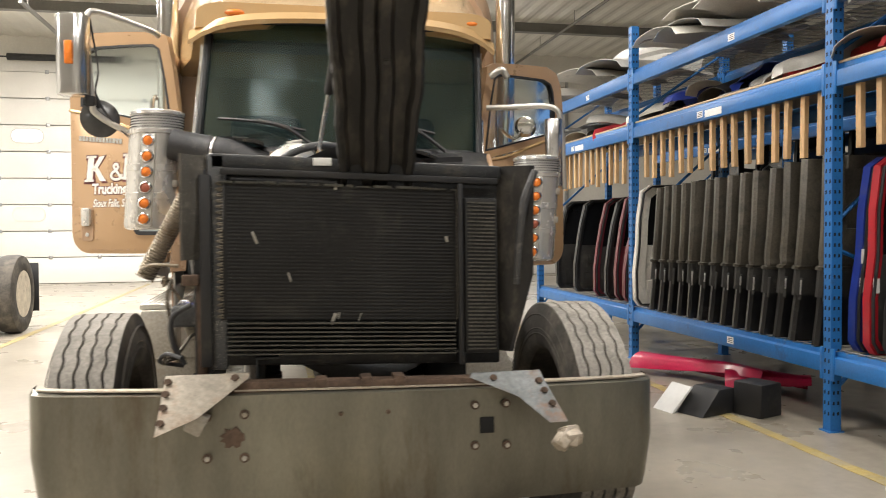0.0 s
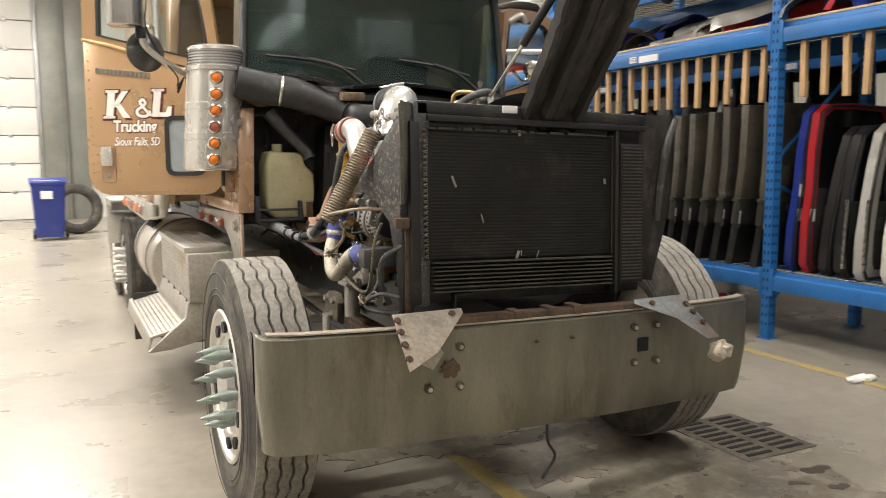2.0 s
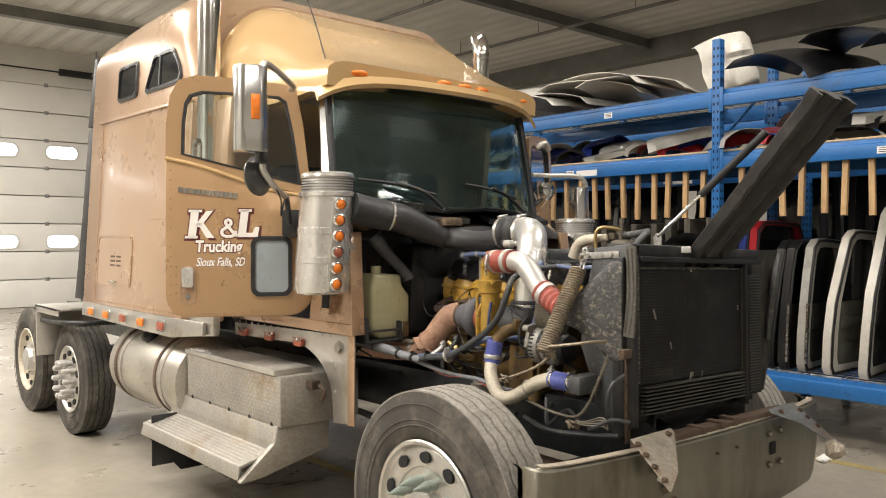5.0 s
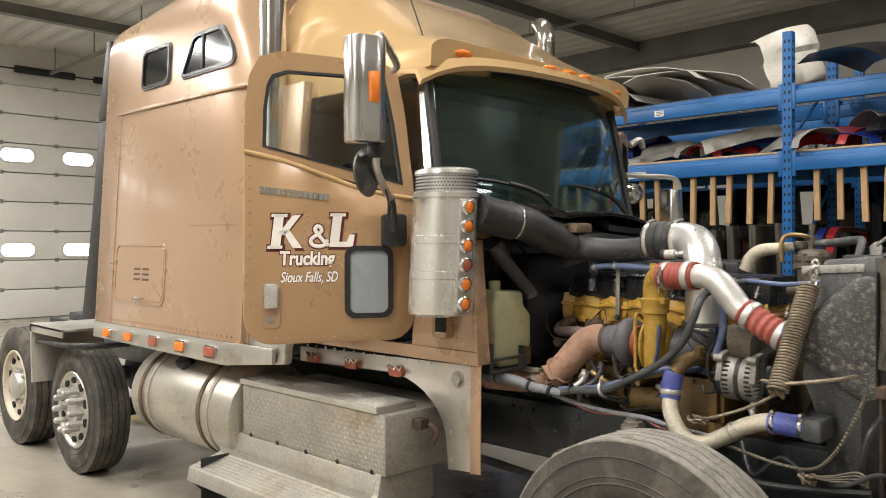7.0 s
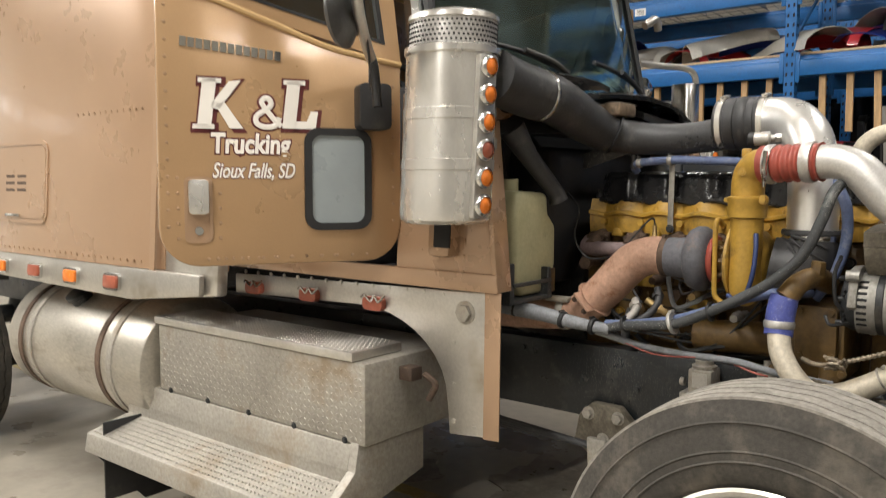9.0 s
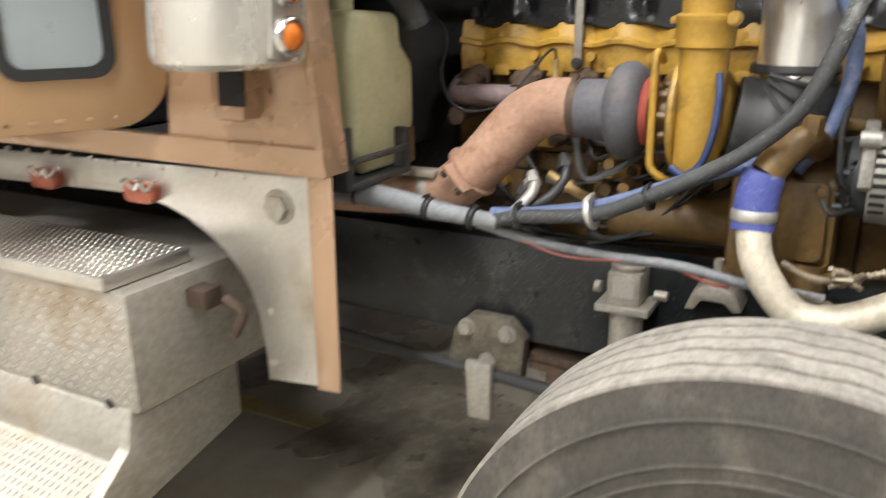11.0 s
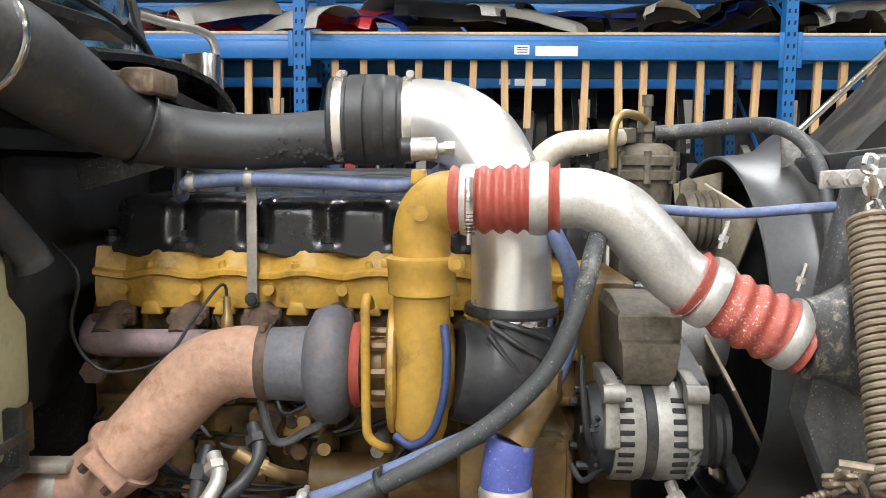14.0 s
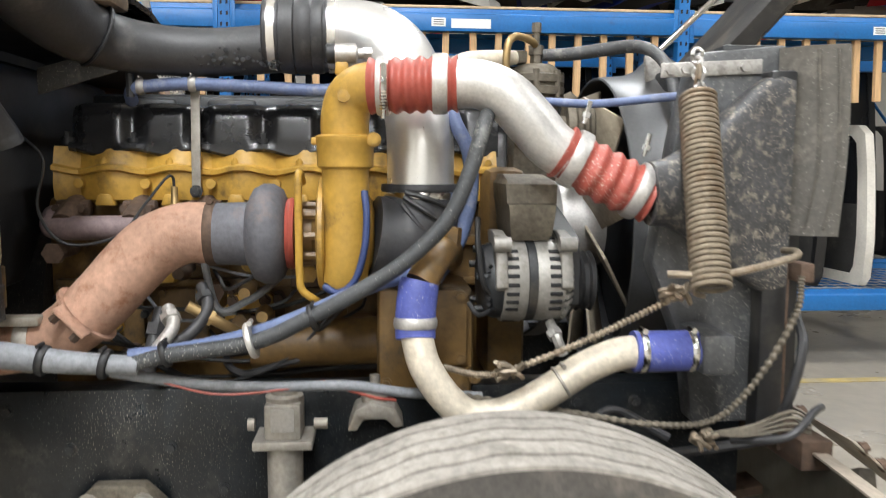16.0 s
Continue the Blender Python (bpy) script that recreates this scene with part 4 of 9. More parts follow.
    prism(b, [(-0.22, 1.68), (0.84, 1.645), (0.84, 1.67), (-0.22, 1.705)], "y", 3.035, 3.055, 0.004)
    part("top_rail", b, BLACK, rad)
    b = B()
    box(b, 0.12, 0.19, 3.05, 3.058, 1.715, 1.745, 0.002)
    part("label_plate", b, PAPER, rad, "pale label plate on the top tank")
    b = B()
    # side deflector of dark rubber with a curved lip
    rings = []
    for i in range(13):
        u = i / 12
        z = 0.98 + 0.74 * u
        xo = 0.905 + 0.08 * min(1.0, u * 2.4)
        rings.append([(0.845, 3.10, z), (0.885, 3.06, z), (xo - 0.02, 3.045 - 0.03 * u, z), (xo, 3.05 - 0.03 * u, z), (0.90, 3.085, z), (0.85, 3.125, z)])
    loft(b, rings)
    part("side_deflector", b, SPINE, rad, "black rubber air deflector")
    b = B()
    tube(b, [(0.915, 3.035, 1.25), (0.92, 3.02, 1.42), (0.94, 3.01, 1.58), (0.985, 3.01, 1.70)], [0.012, 0.016, 0.018, 0.014], 8)
    part("deflector_lip", b, GREYPL, rad)
    # tank and fan shroud behind
    b = B()
    prism(b, [(3.06, 0.95), (3.24, 0.95), (3.26, 1.10), (3.34, 1.30), (3.30, 1.56), (3.26, 1.74), (3.06, 1.76)], "x", -0.27, -0.2, 0.012)
    part("side_tank", b, SHROUD, rad, "grit-blasted grey plastic side tank")
    b = B()
    rings = []
    for i in range(11):
        u = i / 10
        e = u * u * (3 - 2 * u)
        hh, hw = 0.235 * (1 - e) + 0.064 * e, 0.04 * (1 - e) + 0.064 * e
        zc, xc = 1.47 - 0.02 * u, -0.285 - 0.04 * u
        k = 0.35 + 0.65 * e
        ring = []
        for j in range(24):
            c, s = math.cos(2 * math.pi * j / 24), math.sin(2 * math.pi * j / 24)
            ring.append((xc + hw * math.copysign(abs(c) ** k, c), 3.07 + 0.30 * u, zc + hh * math.copysign(abs(s) ** k, s)))
        rings.append(ring)
    loft(b, rings)
    part("charge_air_neck", b, SPLATTER, rad, "grit-blasted grey charge-air neck")
    b = B()
    lathe(b, [(3.15, 0.47), (3.19, 0.432), (3.24, 0.414), (3.316, 0.408), (3.319, 0.404), (3.316, 0.400), (3.24, 0.406), (3.19, 0.424), (3.16, 0.46)], (XC + 0.02, 0, 1.34), "y", 80, closed=True)
    part("fan_shroud", b, SHROUD_CLEAN, rad, "grey plastic fan shroud ring")
    for k in range(9):
        b = B()
        a = 2 * math.pi * k / 9
        mm = Matrix.Translation((XC + 0.02, 3.335, 1.34)) @ Matrix.Rotation(a, 4, "Y") @ Matrix.Rotation(0.5, 4, "X")
        pts = [(0.1, -0.05), (0.36, -0.08), (0.365, 0.08), (0.1, 0.05)]
        t = bmesh.new()
        prism(t, [(p, q) for p, q in pts], "y", -0.004, 0.004, 0.002)
        merge(b, t, mm)
        part("fan_blade", b, FANBLADE, rad, "dusty cream fan blade")
    b = B()
    lathe(b, [(3.30, 0.0), (3.30, 0.12), (3.42, 0.12), (3.44, 0.1), (3.5, 0.1), (3.5, 0.0)], (XC + 0.02, 0, 1.34), "y", 32)
    part("fan_clutch", b, CAST, rad)


radiator()


def hood_spine():
    # dark moulded centre member of the hood, tipped forward
    b = B()
    rings = []
    rr = random.Random(23)
    for i in range(31):
        u = i / 30
        w = 0.143 + 0.03 * u + rr.uniform(-0.004, 0.004) + (0.012 * math.sin(40 * u) if u > 0.93 else 0)
        y, z = 3.09 - 0.66 * u, 1.645 + 0.72 * u
        n = Vector((0, 0.72, 0.66)).normalized()
        xc = 0.36 - 0.055 * u
        j = [rr.uniform(-0.004, 0.004) for _ in range(4)]
        prof = [(-w, 0.004 + j[0]), (-w + 0.012, -0.006), (-w + 0.03, 0.0), (-w + 0.045, 0.034 + j[1]), (-0.062, 0.036), (-0.045, 0.004), (-0.012, 0.0), (0.0, 0.012 + j[2]), (0.012, 0.0), (0.045, 0.004), (0.062, 0.036), (w - 0.045, 0.034 + j[1]), (w - 0.03, 0.0), (w - 0.012, -0.006), (w, 0.004 + j[3]),
                (w + 0.002, 0.05), (w - 0.03, 0.068), (-w + 0.03, 0.068), (-w - 0.002, 0.05)]
        wob = 0.006 * math.sin(5 * u) + 0.003 * math.sin(17 * u)
        rings.append([(xc + a + wob, y + n.y * (d - 0.005), z + n.z * (d - 0.005)) for a, d in prof])
    loft(b, rings)
    h = part("hood_spine", b, SPINE, truck, "dark scuffed moulded hood member tipped forward")
    b = B()
    for u, x in ((0.55, 0.36), (0.8, 0.31)):
        y, z = 3.085 - 0.66 * u, 1.65 + 0.72 * u
        hexbolt(b, (x, y - 0.005, z - 0.0), (0, -0.72, -0.66), 0.009, 0.006)
    part("bolt", b, DARKMETAL, h)
    b = B()
    p0, p1 = Vector((0.15, 3.205, 1.79)), Vector((0.22, 2.70, 2.25))
    tube(b, [p0, p0.lerp(p1, 0.5)], 0.008, 10, smooth=False)
    g = part("strut_rod", b, CHROME, h, "bright gas strut rod")
    b = B()
    tube(b, [p0.lerp(p1, 0.42), p0.lerp(p1, 0.43), p1], 0.018, 12, smooth=False)
    part("strut_body", b, BLACK, h, "black gas strut body")
    b = B()
    prism(b, [(3.205, 1.70), (3.225, 1.72), (3.232, 1.785), (3.215, 1.805), (3.19, 1.81), (3.183, 1.78), (3.19, 1.72)], "x", 0.150, 0.157, 0.002)
    part("strut_bracket", b, CAST_DIRTY, h)


hood_spine()


def chassis():
    for x, s in ((-0.10, 1), (0.71, -1)):
        b = B()
        prism(b, [(x, 0.72), (x + s * 0.085, 0.72), (x + s * 0.085, 0.73), (x + s * 0.009, 0.73), (x + s * 0.009, 0.985), (x + s * 0.085, 0.985), (x + s * 0.085, 0.995), (x, 0.995)], "y", 3.05, 11.6, 0.002)
        r = part("frame_rail", b, RAIL, truck, "black painted steel frame rail with chips")
        b = B()
        rr = random.Random(5)
        for k in range(26):
            hexbolt(b, (x - s * 0.001, 3.3 + k * 0.16 + rr.uniform(-0.04, 0.04), rr.choice((0.76, 0.86, 0.95))), (-s, 0, 0), 0.011, 0.01)
        part("bolt", b, DARKMETAL, r)
    b = B()
    for y in (5.6, 7.2, 9.3, 11.0):
        b = B()
        box(b, -0.05, 0.66, y - 0.05, y + 0.05, 0.74, 0.97, 0.004)
        part("chassis_crossmember", b, DARKMETAL, truck)
    b = B()
    box(b, -0.72, 1.33, 3.63, 3.77, 0.48, 0.60, 0.02)
    part("front_axle", b, DARKMETAL, truck)
    for y, z in ((8.52, 0.5), (10.05, 0.53)):
        b = B()
        tube(b, [(-0.6, y, z), (1.2, y, z)], 0.075, 14, smooth=False)
        lathe(b, [(-0.22, 0.05), (-0.15, 0.19), (0.15, 0.19), (0.22, 0.05)], (XC, y, z), "x", 24)
        part("drive_axle", b, DARKMETAL, truck)
    for x in (-0.05, 0.66):
        b = B()
        for k in range(3):
            pts = [(x, 2.98 + 0.05 * k, 0.72 - 0.03 * k), (x, 3.35, 0.66 - 0.03 * k), (x, 3.7, 0.635 - 0.03 * k), (x, 4.1, 0.66 - 0.03 * k), (x, 4.45 - 0.05 * k, 0.68 - 0.03 * k)]
            rings = [[(q.x - 0.045, q.y, q.z - 0.011), (q.x + 0.045, q.y, q.z - 0.011), (q.x + 0.045, q.y, q.z + 0.011), (q.x - 0.045, q.y, q.z + 0.011)] for q in spline(pts, 6)]
            loft(b, rings)
        part("leaf_spring", b, RUST_DARK, truck)
    # shackle bracket under the rail
    b = B()
    prism(b, [(4.40, 0.62), (4.47, 0.60), (4.57, 0.60), (4.62, 0.64), (4.60, 0.74), (4.55, 0.79), (4.44, 0.79), (4.39, 0.74)], "x", -0.15, -0.105, 0.006)
    s = part("spring_hanger", b, GRIME, truck, "grimy cast spring hanger")
    b = B()
    for y, z in ((4.44, 0.75), (4.56, 0.75), (4.5, 0.66)):
        hexbolt(b, (-0.15, y, z), (-1, 0, 0), 0.018, 0.02)
    part("bolt", b, ALU_DIRTY, s)
    b = B()
    prism(b, [(4.47, 0.5), (4.54, 0.5), (4.55, 0.67), (4.47, 0.67)], "x", -0.19, -0.16, 0.01)
    part("shackle", b, ALU_DIRTY, s)
    # steering gear tubes and drag link
    b = B()
    tube(b, [(-0.2, 3.5, 0.62), (-0.22, 4.3, 0.55)], 0.025, 10, smooth=False)
    part("drag_link", b, RUST_DARK, truck)
    b = B()
    tube(b, [(0.3, 2.98, 0.45), (0.29, 2.96, 0.35), (0.32, 2.95, 0.28), (0.25, 2.94, 0.2)], 0.006, 6)
    part("hanging_wire", b, BLACK, truck, "frayed wire hanging under the bumper")


chassis()


# ---------------------------------------------------------------- truck: cab and sleeper
def section(y, hw, zb, zs, zt, hr, n=7):
    """Cross-section ring: straight sides from zb to zs, shoulders in to half-width hr at zt."""
    out = []
    for s in (1, -1):
        side = [(s * hw, y, zb), (s * hw, y, (zb + zs) / 2), (s * hw, y, zs)]
        sh = []
        for k in range(1, n + 1):
            a = math.pi / 2 * k / n
            sh.append((s * (hr + (hw - hr) * math.cos(a)), y, zs + (zt - zs) * math.sin(a)))
        out += side + sh if s == 1 else (side + sh)[::-1]
    return out


def cab():
    # sleeper box
    b = B()
    loft(b, [section(y, hw, 1.24, zs, zt, hr) for y, hw, zs, zt, hr in ((8.28, 1.25, 3.20, 3.46, 1.0), (8.22, 1.28, 3.22, 3.50, 1.02), (7.4, 1.28, 3.22, 3.58, 1.0), (6.75, 1.28, 3.20, 3.61, 0.95), (6.45, 1.28, 3.12, 3.60, 0.88), (6.33, 1.275, 2.98, 3.57, 0.78), (6.24, 1.265, 2.82, 3.52, 0.70), (6.16, 1.24, 2.74, 3.47, 0.66))], m=CAB)
    sl = part("sleeper", b, TAN, truck, "tan sleeper box with riveted panels and high roof", smooth=30)
    # cab roof with fairing
    b = B()
    loft(b, [section(y, hw, zb, zs, zt, hr) for y, hw, zb, zs, zt, hr in ((6.2, 1.18, 2.60, 2.80, 3.47, 0.66), (5.95, 1.10, 2.62, 2.80, 3.38, 0.62), (5.7, 1.02, 2.64, 2.8, 3.22, 0.6), (5.45, 0.98, 2.66, 2.8, 3.05, 0.62), (5.25, 0.96, 2.68, 2.8, 2.94, 0.68), (5.08, 0.93, 2.71, 2.80, 2.87, 0.75))], m=CAB)
    part("cab_roof", b, GOLD, truck, "glossy gold cab roof with raised fairing", smooth=40)
    # visor
    b = B()
    rings = []
    for i in range(25):
        u = -1 + 2 * i / 24
        d = 0.02 + 0.10 * abs(u) ** 6
        yf = 4.90 + 0.20 * u * u
        rings.append([(0.97 * u, yf + 0.24, 2.845 - d), (0.97 * u, yf + 0.04, 2.815 - d), (0.97 * u, yf, 2.77 - d * 1.15), (0.97 * u, yf + 0.015, 2.745 - d * 1.15), (0.97 * u, yf + 0.05, 2.79 - d), (0.97 * u, yf + 0.24, 2.82 - d)])
    loft(b, rings, m=CAB)
    v = part("sun_visor", b, GOLD, truck, "gold painted sun visor with amber marker lights")
    for u in (-0.70, -0.09, 0.09, 0.27, 0.80):
        b = B()
        yf = 4.955 + 0.20 * (u / 0.97) ** 2
        t = bmesh.new()
        bmesh.ops.create_uvsphere(t, u_segments=16, v_segments=8, radius=1)
        bmesh.ops.scale(t, vec=(0.06, 0.028, 0.022), verts=t.verts[:])
        merge(b, t, CAB @ Matrix.Translation((u, yf + 0.01, 2.803)))
        part("marker_light", b, AMBER, v, "amber marker light")
    # pillars
    for s in (-1, 1):
        b = B()
        p0, p1 = (s * 0.925, 5.06, 1.93), (s * 0.90, 5.22, 2.76)
        for (ax, ay, az), (cx, cy, cz) in ((p0, p1),):
            rings = [[(x - s * 0.0, y, z), (x - s * 0.075, y - 0.04, z), (x - s * 0.075, y + 0.0, z), (x - s * 0.02, y + 0.05, z)] for x, y, z in ((ax, ay, az), (cx, cy, cz))]
            loft(b, rings, m=CAB)
        part("windscreen_pillar", b, CHROME, truck, "bright steel windscreen pillar")
        b = B()
        prism(b, [(5.86, 1.24), (6.18, 1.24), (6.18, 2.70), (5.80, 2.70)], "x", s * 1.13, s * 1.19, 0.01, m=CAB)
        part("door_pillar", b, TAN, truck)
        b = B()
        # cowl side panel with flange
        prism(b, [(4.67, 1.24), (5.12, 1.24), (5.12, 1.93), (4.98, 1.95), (4.80, 1.80), (4.75, 1.62), (4.70, 1.5)], "x", s * 0.945, s * 0.915, 0.006, m=CAB)
        prism(b, [(4.655, 1.24), (4.675, 1.24), (4.76, 1.82), (4.735, 1.82), (4.69, 1.5)], "x", s * 0.955, s * 0.87, 0.004, m=CAB)
        c = part("cowl_side", b, TAN, truck, "tan cowl side panel with riveted edge")
        b = B()
        box(b, -0.06, 0.06, -0.05, 0.05, -0.06, 0.06, 0.02, m=CAB @ Matrix.Translation((s * 0.945, 4.88, 1.41)))
        part("bracket_boss", b, TAN, c)
        b = B()
        box(b, -0.004, 0.004, -0.035, 0.035, -0.045, 0.045, 0.002, m=CAB @ Matrix.Translation((s * 1.006, 4.86, 1.43)))
        part("square_hole", b, HOLE, c)
        b = B()
        for k in range(8):
            hexbolt(b, CAB @ Vector((s * 0.946, 4.72 + 0.05 * k, 1.275)), (s, 0, 0), 0.006, 0.004)
        for k in range(8):
            hexbolt(b, CAB @ Vector((s * 0.946, 4.81, 1.3 + 0.055 * k)), (s, 0, 0), 0.005, 0.004)
        part("rivet", b, TAN, c)
    # firewall, floor, back wall, dash
    b = B()
    box(b, -0.92, 0.92, 4.98, 5.02, 1.15, 1.9, 0.01, m=CAB)
    box(b, -0.45, 0.45, 4.78, 5.0, 1.2, 1.75, 0.05, m=CAB)
    part("firewall", b, BLACK, truck, "black sound-deadened firewall")
    b = B()
    box(b, -0.9, 0.9, 5.0, 6.2, 1.16, 1.24, m=CAB)
    part("cab_floor", b, INTERIOR, truck)
    b = B()
    box(b, -0.9, 0.9, 5.02, 5.28, 1.55, 1.97, 0.06, m=CAB)
    part("dashboard", b, INTERIOR, truck, "dark dashboard")
    b = B()
    box(b, -1.15, 1.15, 6.17, 6.2, 1.24, 2.75, m=CAB)
    part("cab_back_wall", b, INTERIOR, truck)
    b = B()
    box(b, -0.9, 0.9, 5.25, 6.18, 2.655, 2.675, m=CAB)
    part("headliner", b, INTERIOR_TAN, truck)
    for x in (-0.5, 0.5):
        b = B()
        box(b, x - 0.25, x + 0.25, 5.55, 6.0, 1.5, 1.65, 0.05, m=CAB)
        box(b, x - 0.25, x + 0.25, 5.92, 6.07, 1.6, 2.3, 0.06, m=CAB)
        box(b, x - 0.15, x + 0.15, 5.6, 5.95, 1.24, 1.52, 0.02, m=CAB)
        part("cab_seat", b, INTERIOR, truck, "dark cloth cab seat")
    b = B()
    t = bmesh.new()
    ring = [(0.22 * math.cos(2 * math.pi * k / 24), 0.22 * math.sin(2 * math.pi * k / 24), 0) for k in range(25)]
    tube(t, ring, 0.016, 8, smooth=False, caps=False)
    for a in (0.5, 2.6, 4.7):
        tube(t, [(0, 0, -0.02), (0.22 * math.cos(a), 0.22 * math.sin(a), 0)], 0.012, 6, smooth=False)
    merge(b, t, CAB @ pose(-0.48, 5.4, 2.0, 35, 0, 0))
    part("steering_wheel", b, BLACK, truck)
    # windscreen
    b = B()
    rings = []
    for j in range(9):
        w = j / 8
        z = 1.95 + 0.80 * w
        row = []
        for i in range(25):
            u = -1 + 2 * i / 24
            row.append((u * (0.865 - 0.015 * w), 4.86 + 0.15 * abs(u) ** 2.4 + 0.19 * w, z))
        rings.append(row)
    loft(b, rings, caps=False, close=False, m=CAB)
    bmesh.ops.solidify(b, geom=b.faces[:], thickness=0.005)
    ws = part("windscreen", b, WINDSHIELD, truck, "dusty tinted windscreen")
    ws.visible_shadow = False
    b = B()
    edge = []
    for i in range(25):
        u = -1 + 2 * i / 24
        edge.append((u * 0.875, 4.85 + 0.15 * abs(u) ** 2.4, 1.945))
    for i in range(25):
        u = 1 - 2 * i / 24
        edge.append((u * 0.86, 4.85 + 0.15 * abs(u) ** 2.4 + 0.19, 2.76))
    edge.append(edge[0])
    tube(b, edge, 0.022, 8, smooth=False, m=CAB, caps=False)
    part("windscreen_seal", b, BLACK, ws, "black rubber screen seal")
    # cowl cover
    b = B()
    rings = []
    for i in range(25):
        u = -1 + 2 * i / 24
        y = 4.86 + 0.15 * abs(u) ** 2.4
        rings.append([(u * 0.93, y + 0.06, 1.95), (u * 0.93, y - 0.03, 1.95), (u * 0.93, y - 0.06, 1.90), (u * 0.93, y - 0.22, 1.86 - 0.05 * abs(u)), (u * 0.93, y - 0.24, 1.82 - 0.05 * abs(u)), (u * 0.93, y + 0.06, 1.80)])
    loft(b, rings, m=CAB)
    cw = part("cowl_cover", b, BLACK, truck, "black plastic cowl cover below the windscreen")
    b = B()
    for x0, x1 in ((-0.75, -0.12), (0.05, 0.70)):
        rings = []
        for i in range(11):
            u = i / 10
            x = x0 + (x1 - x0) * u
            y = 4.66 + 0.15 * abs(x / 0.93) ** 2.4
            z = 1.905 - 0.015 * math.sin(u * 3.1)
            rings.append([(x, y - 0.03, z - 0.03), (x, y - 0.03, z), (x, y + 0.05, z + 0.03), (x, y + 0.06, z + 0.01)])
        loft(b, rings, m=CAB)
    part("cowl_rim", b, BLACK, cw)
    # two drooping ledges that the hood seals against
    for front in ([(-0.56, 4.80, 2.0), (-0.42, 4.72, 1.995), (-0.25, 4.62, 1.985), (-0.14, 4.55, 1.968), (-0.09, 4.53, 1.95)], [(0.06, 4.66, 1.945), (0.2, 4.63, 1.958), (0.42, 4.61, 1.966), (0.62, 4.60, 1.952), (0.78, 4.605, 1.925), (0.91, 4.615, 1.89)]):
        b = B()
        loft(b, [[(x, y, z - 0.012), (x, y - 0.004, z + 0.004), (x, y + 0.02, z + 0.014), (x, y + 0.10, z + 0.012), (x, 4.93, z + 0.03), (x, 4.93, z + 0.012), (x, y + 0.03, z - 0.004)] for x, y, z in front])
        part("cowl_ledge", b, BLACK_GLOSS, truck, "black moulded cowl ledge")
    b = B()
    box(b, -0.06, 0.08, 4.50, 4.57, 1.855, 1.905, 0.012)
    box(b, -0.05, 0.06, 4.56, 4.70, 1.865, 1.90, 0.01)
    part("foam_block", b, FOAM, truck, "crumbling brown foam block under the cowl")
    b = B()
    prism(b, [(4.70, 1.66), (4.52, 1.715), (4.50, 1.745), (4.515, 1.77), (4.55, 1.765), (4.70, 1.72)], "x", 0.03, 0.042, 0.004)
    part("hose_bracket", b, GREYPL, truck, "grey bracket under the intake hose")
    for x0, x1 in ((-0.17, -0.76), (0.62, 0.05)):
        b = B()
        y0 = 4.835 + 0.15 * abs(x0) ** 2.4
        y1 = 4.85 + 0.15 * abs(x1) ** 2.4
        tube(b, [(x0, y0 - 0.04, 1.95), (x0 + (x1 - x0) * 0.3, y0 - 0.02, 2.07), (x0 + (x1 - x0) * 0.6, (y0 + y1) / 2 - 0.01, 2.12)], 0.012, 8, m=CAB)
        tube(b, [(x0 + (x1 - x0) * 0.12, y0 + 0.0, 2.06), (x0 + (x1 - x0) * 0.6, (y0 + y1) / 2 + 0.005, 2.115), (x1, y1 + 0.03, 2.14)], 0.010, 6, m=CAB)
        part("wiper", b, BLACK, truck, "black wiper arm and blade")
    # firewall hatch of tan plate behind the cowl corner
    b = B()
    lathe(b, [(4.76, 0.0), (4.76, 0.085), (4.78, 0.1), (4.93, 0.1)], (-0.80, 0, 1.92), "y", 28, m=CAB)
    part("hood_hinge_cup", b, TAN, truck, "tan rounded cowl corner")
    b = B()
    lathe(b, [(4.755, 0.0), (4.755, 0.07), (4.76, 0.07)], (-0.80, 0, 1.92), "y", 28, m=CAB)
    part("dark_cup", b, HOLE, truck)
    return sl


sleeper = cab()


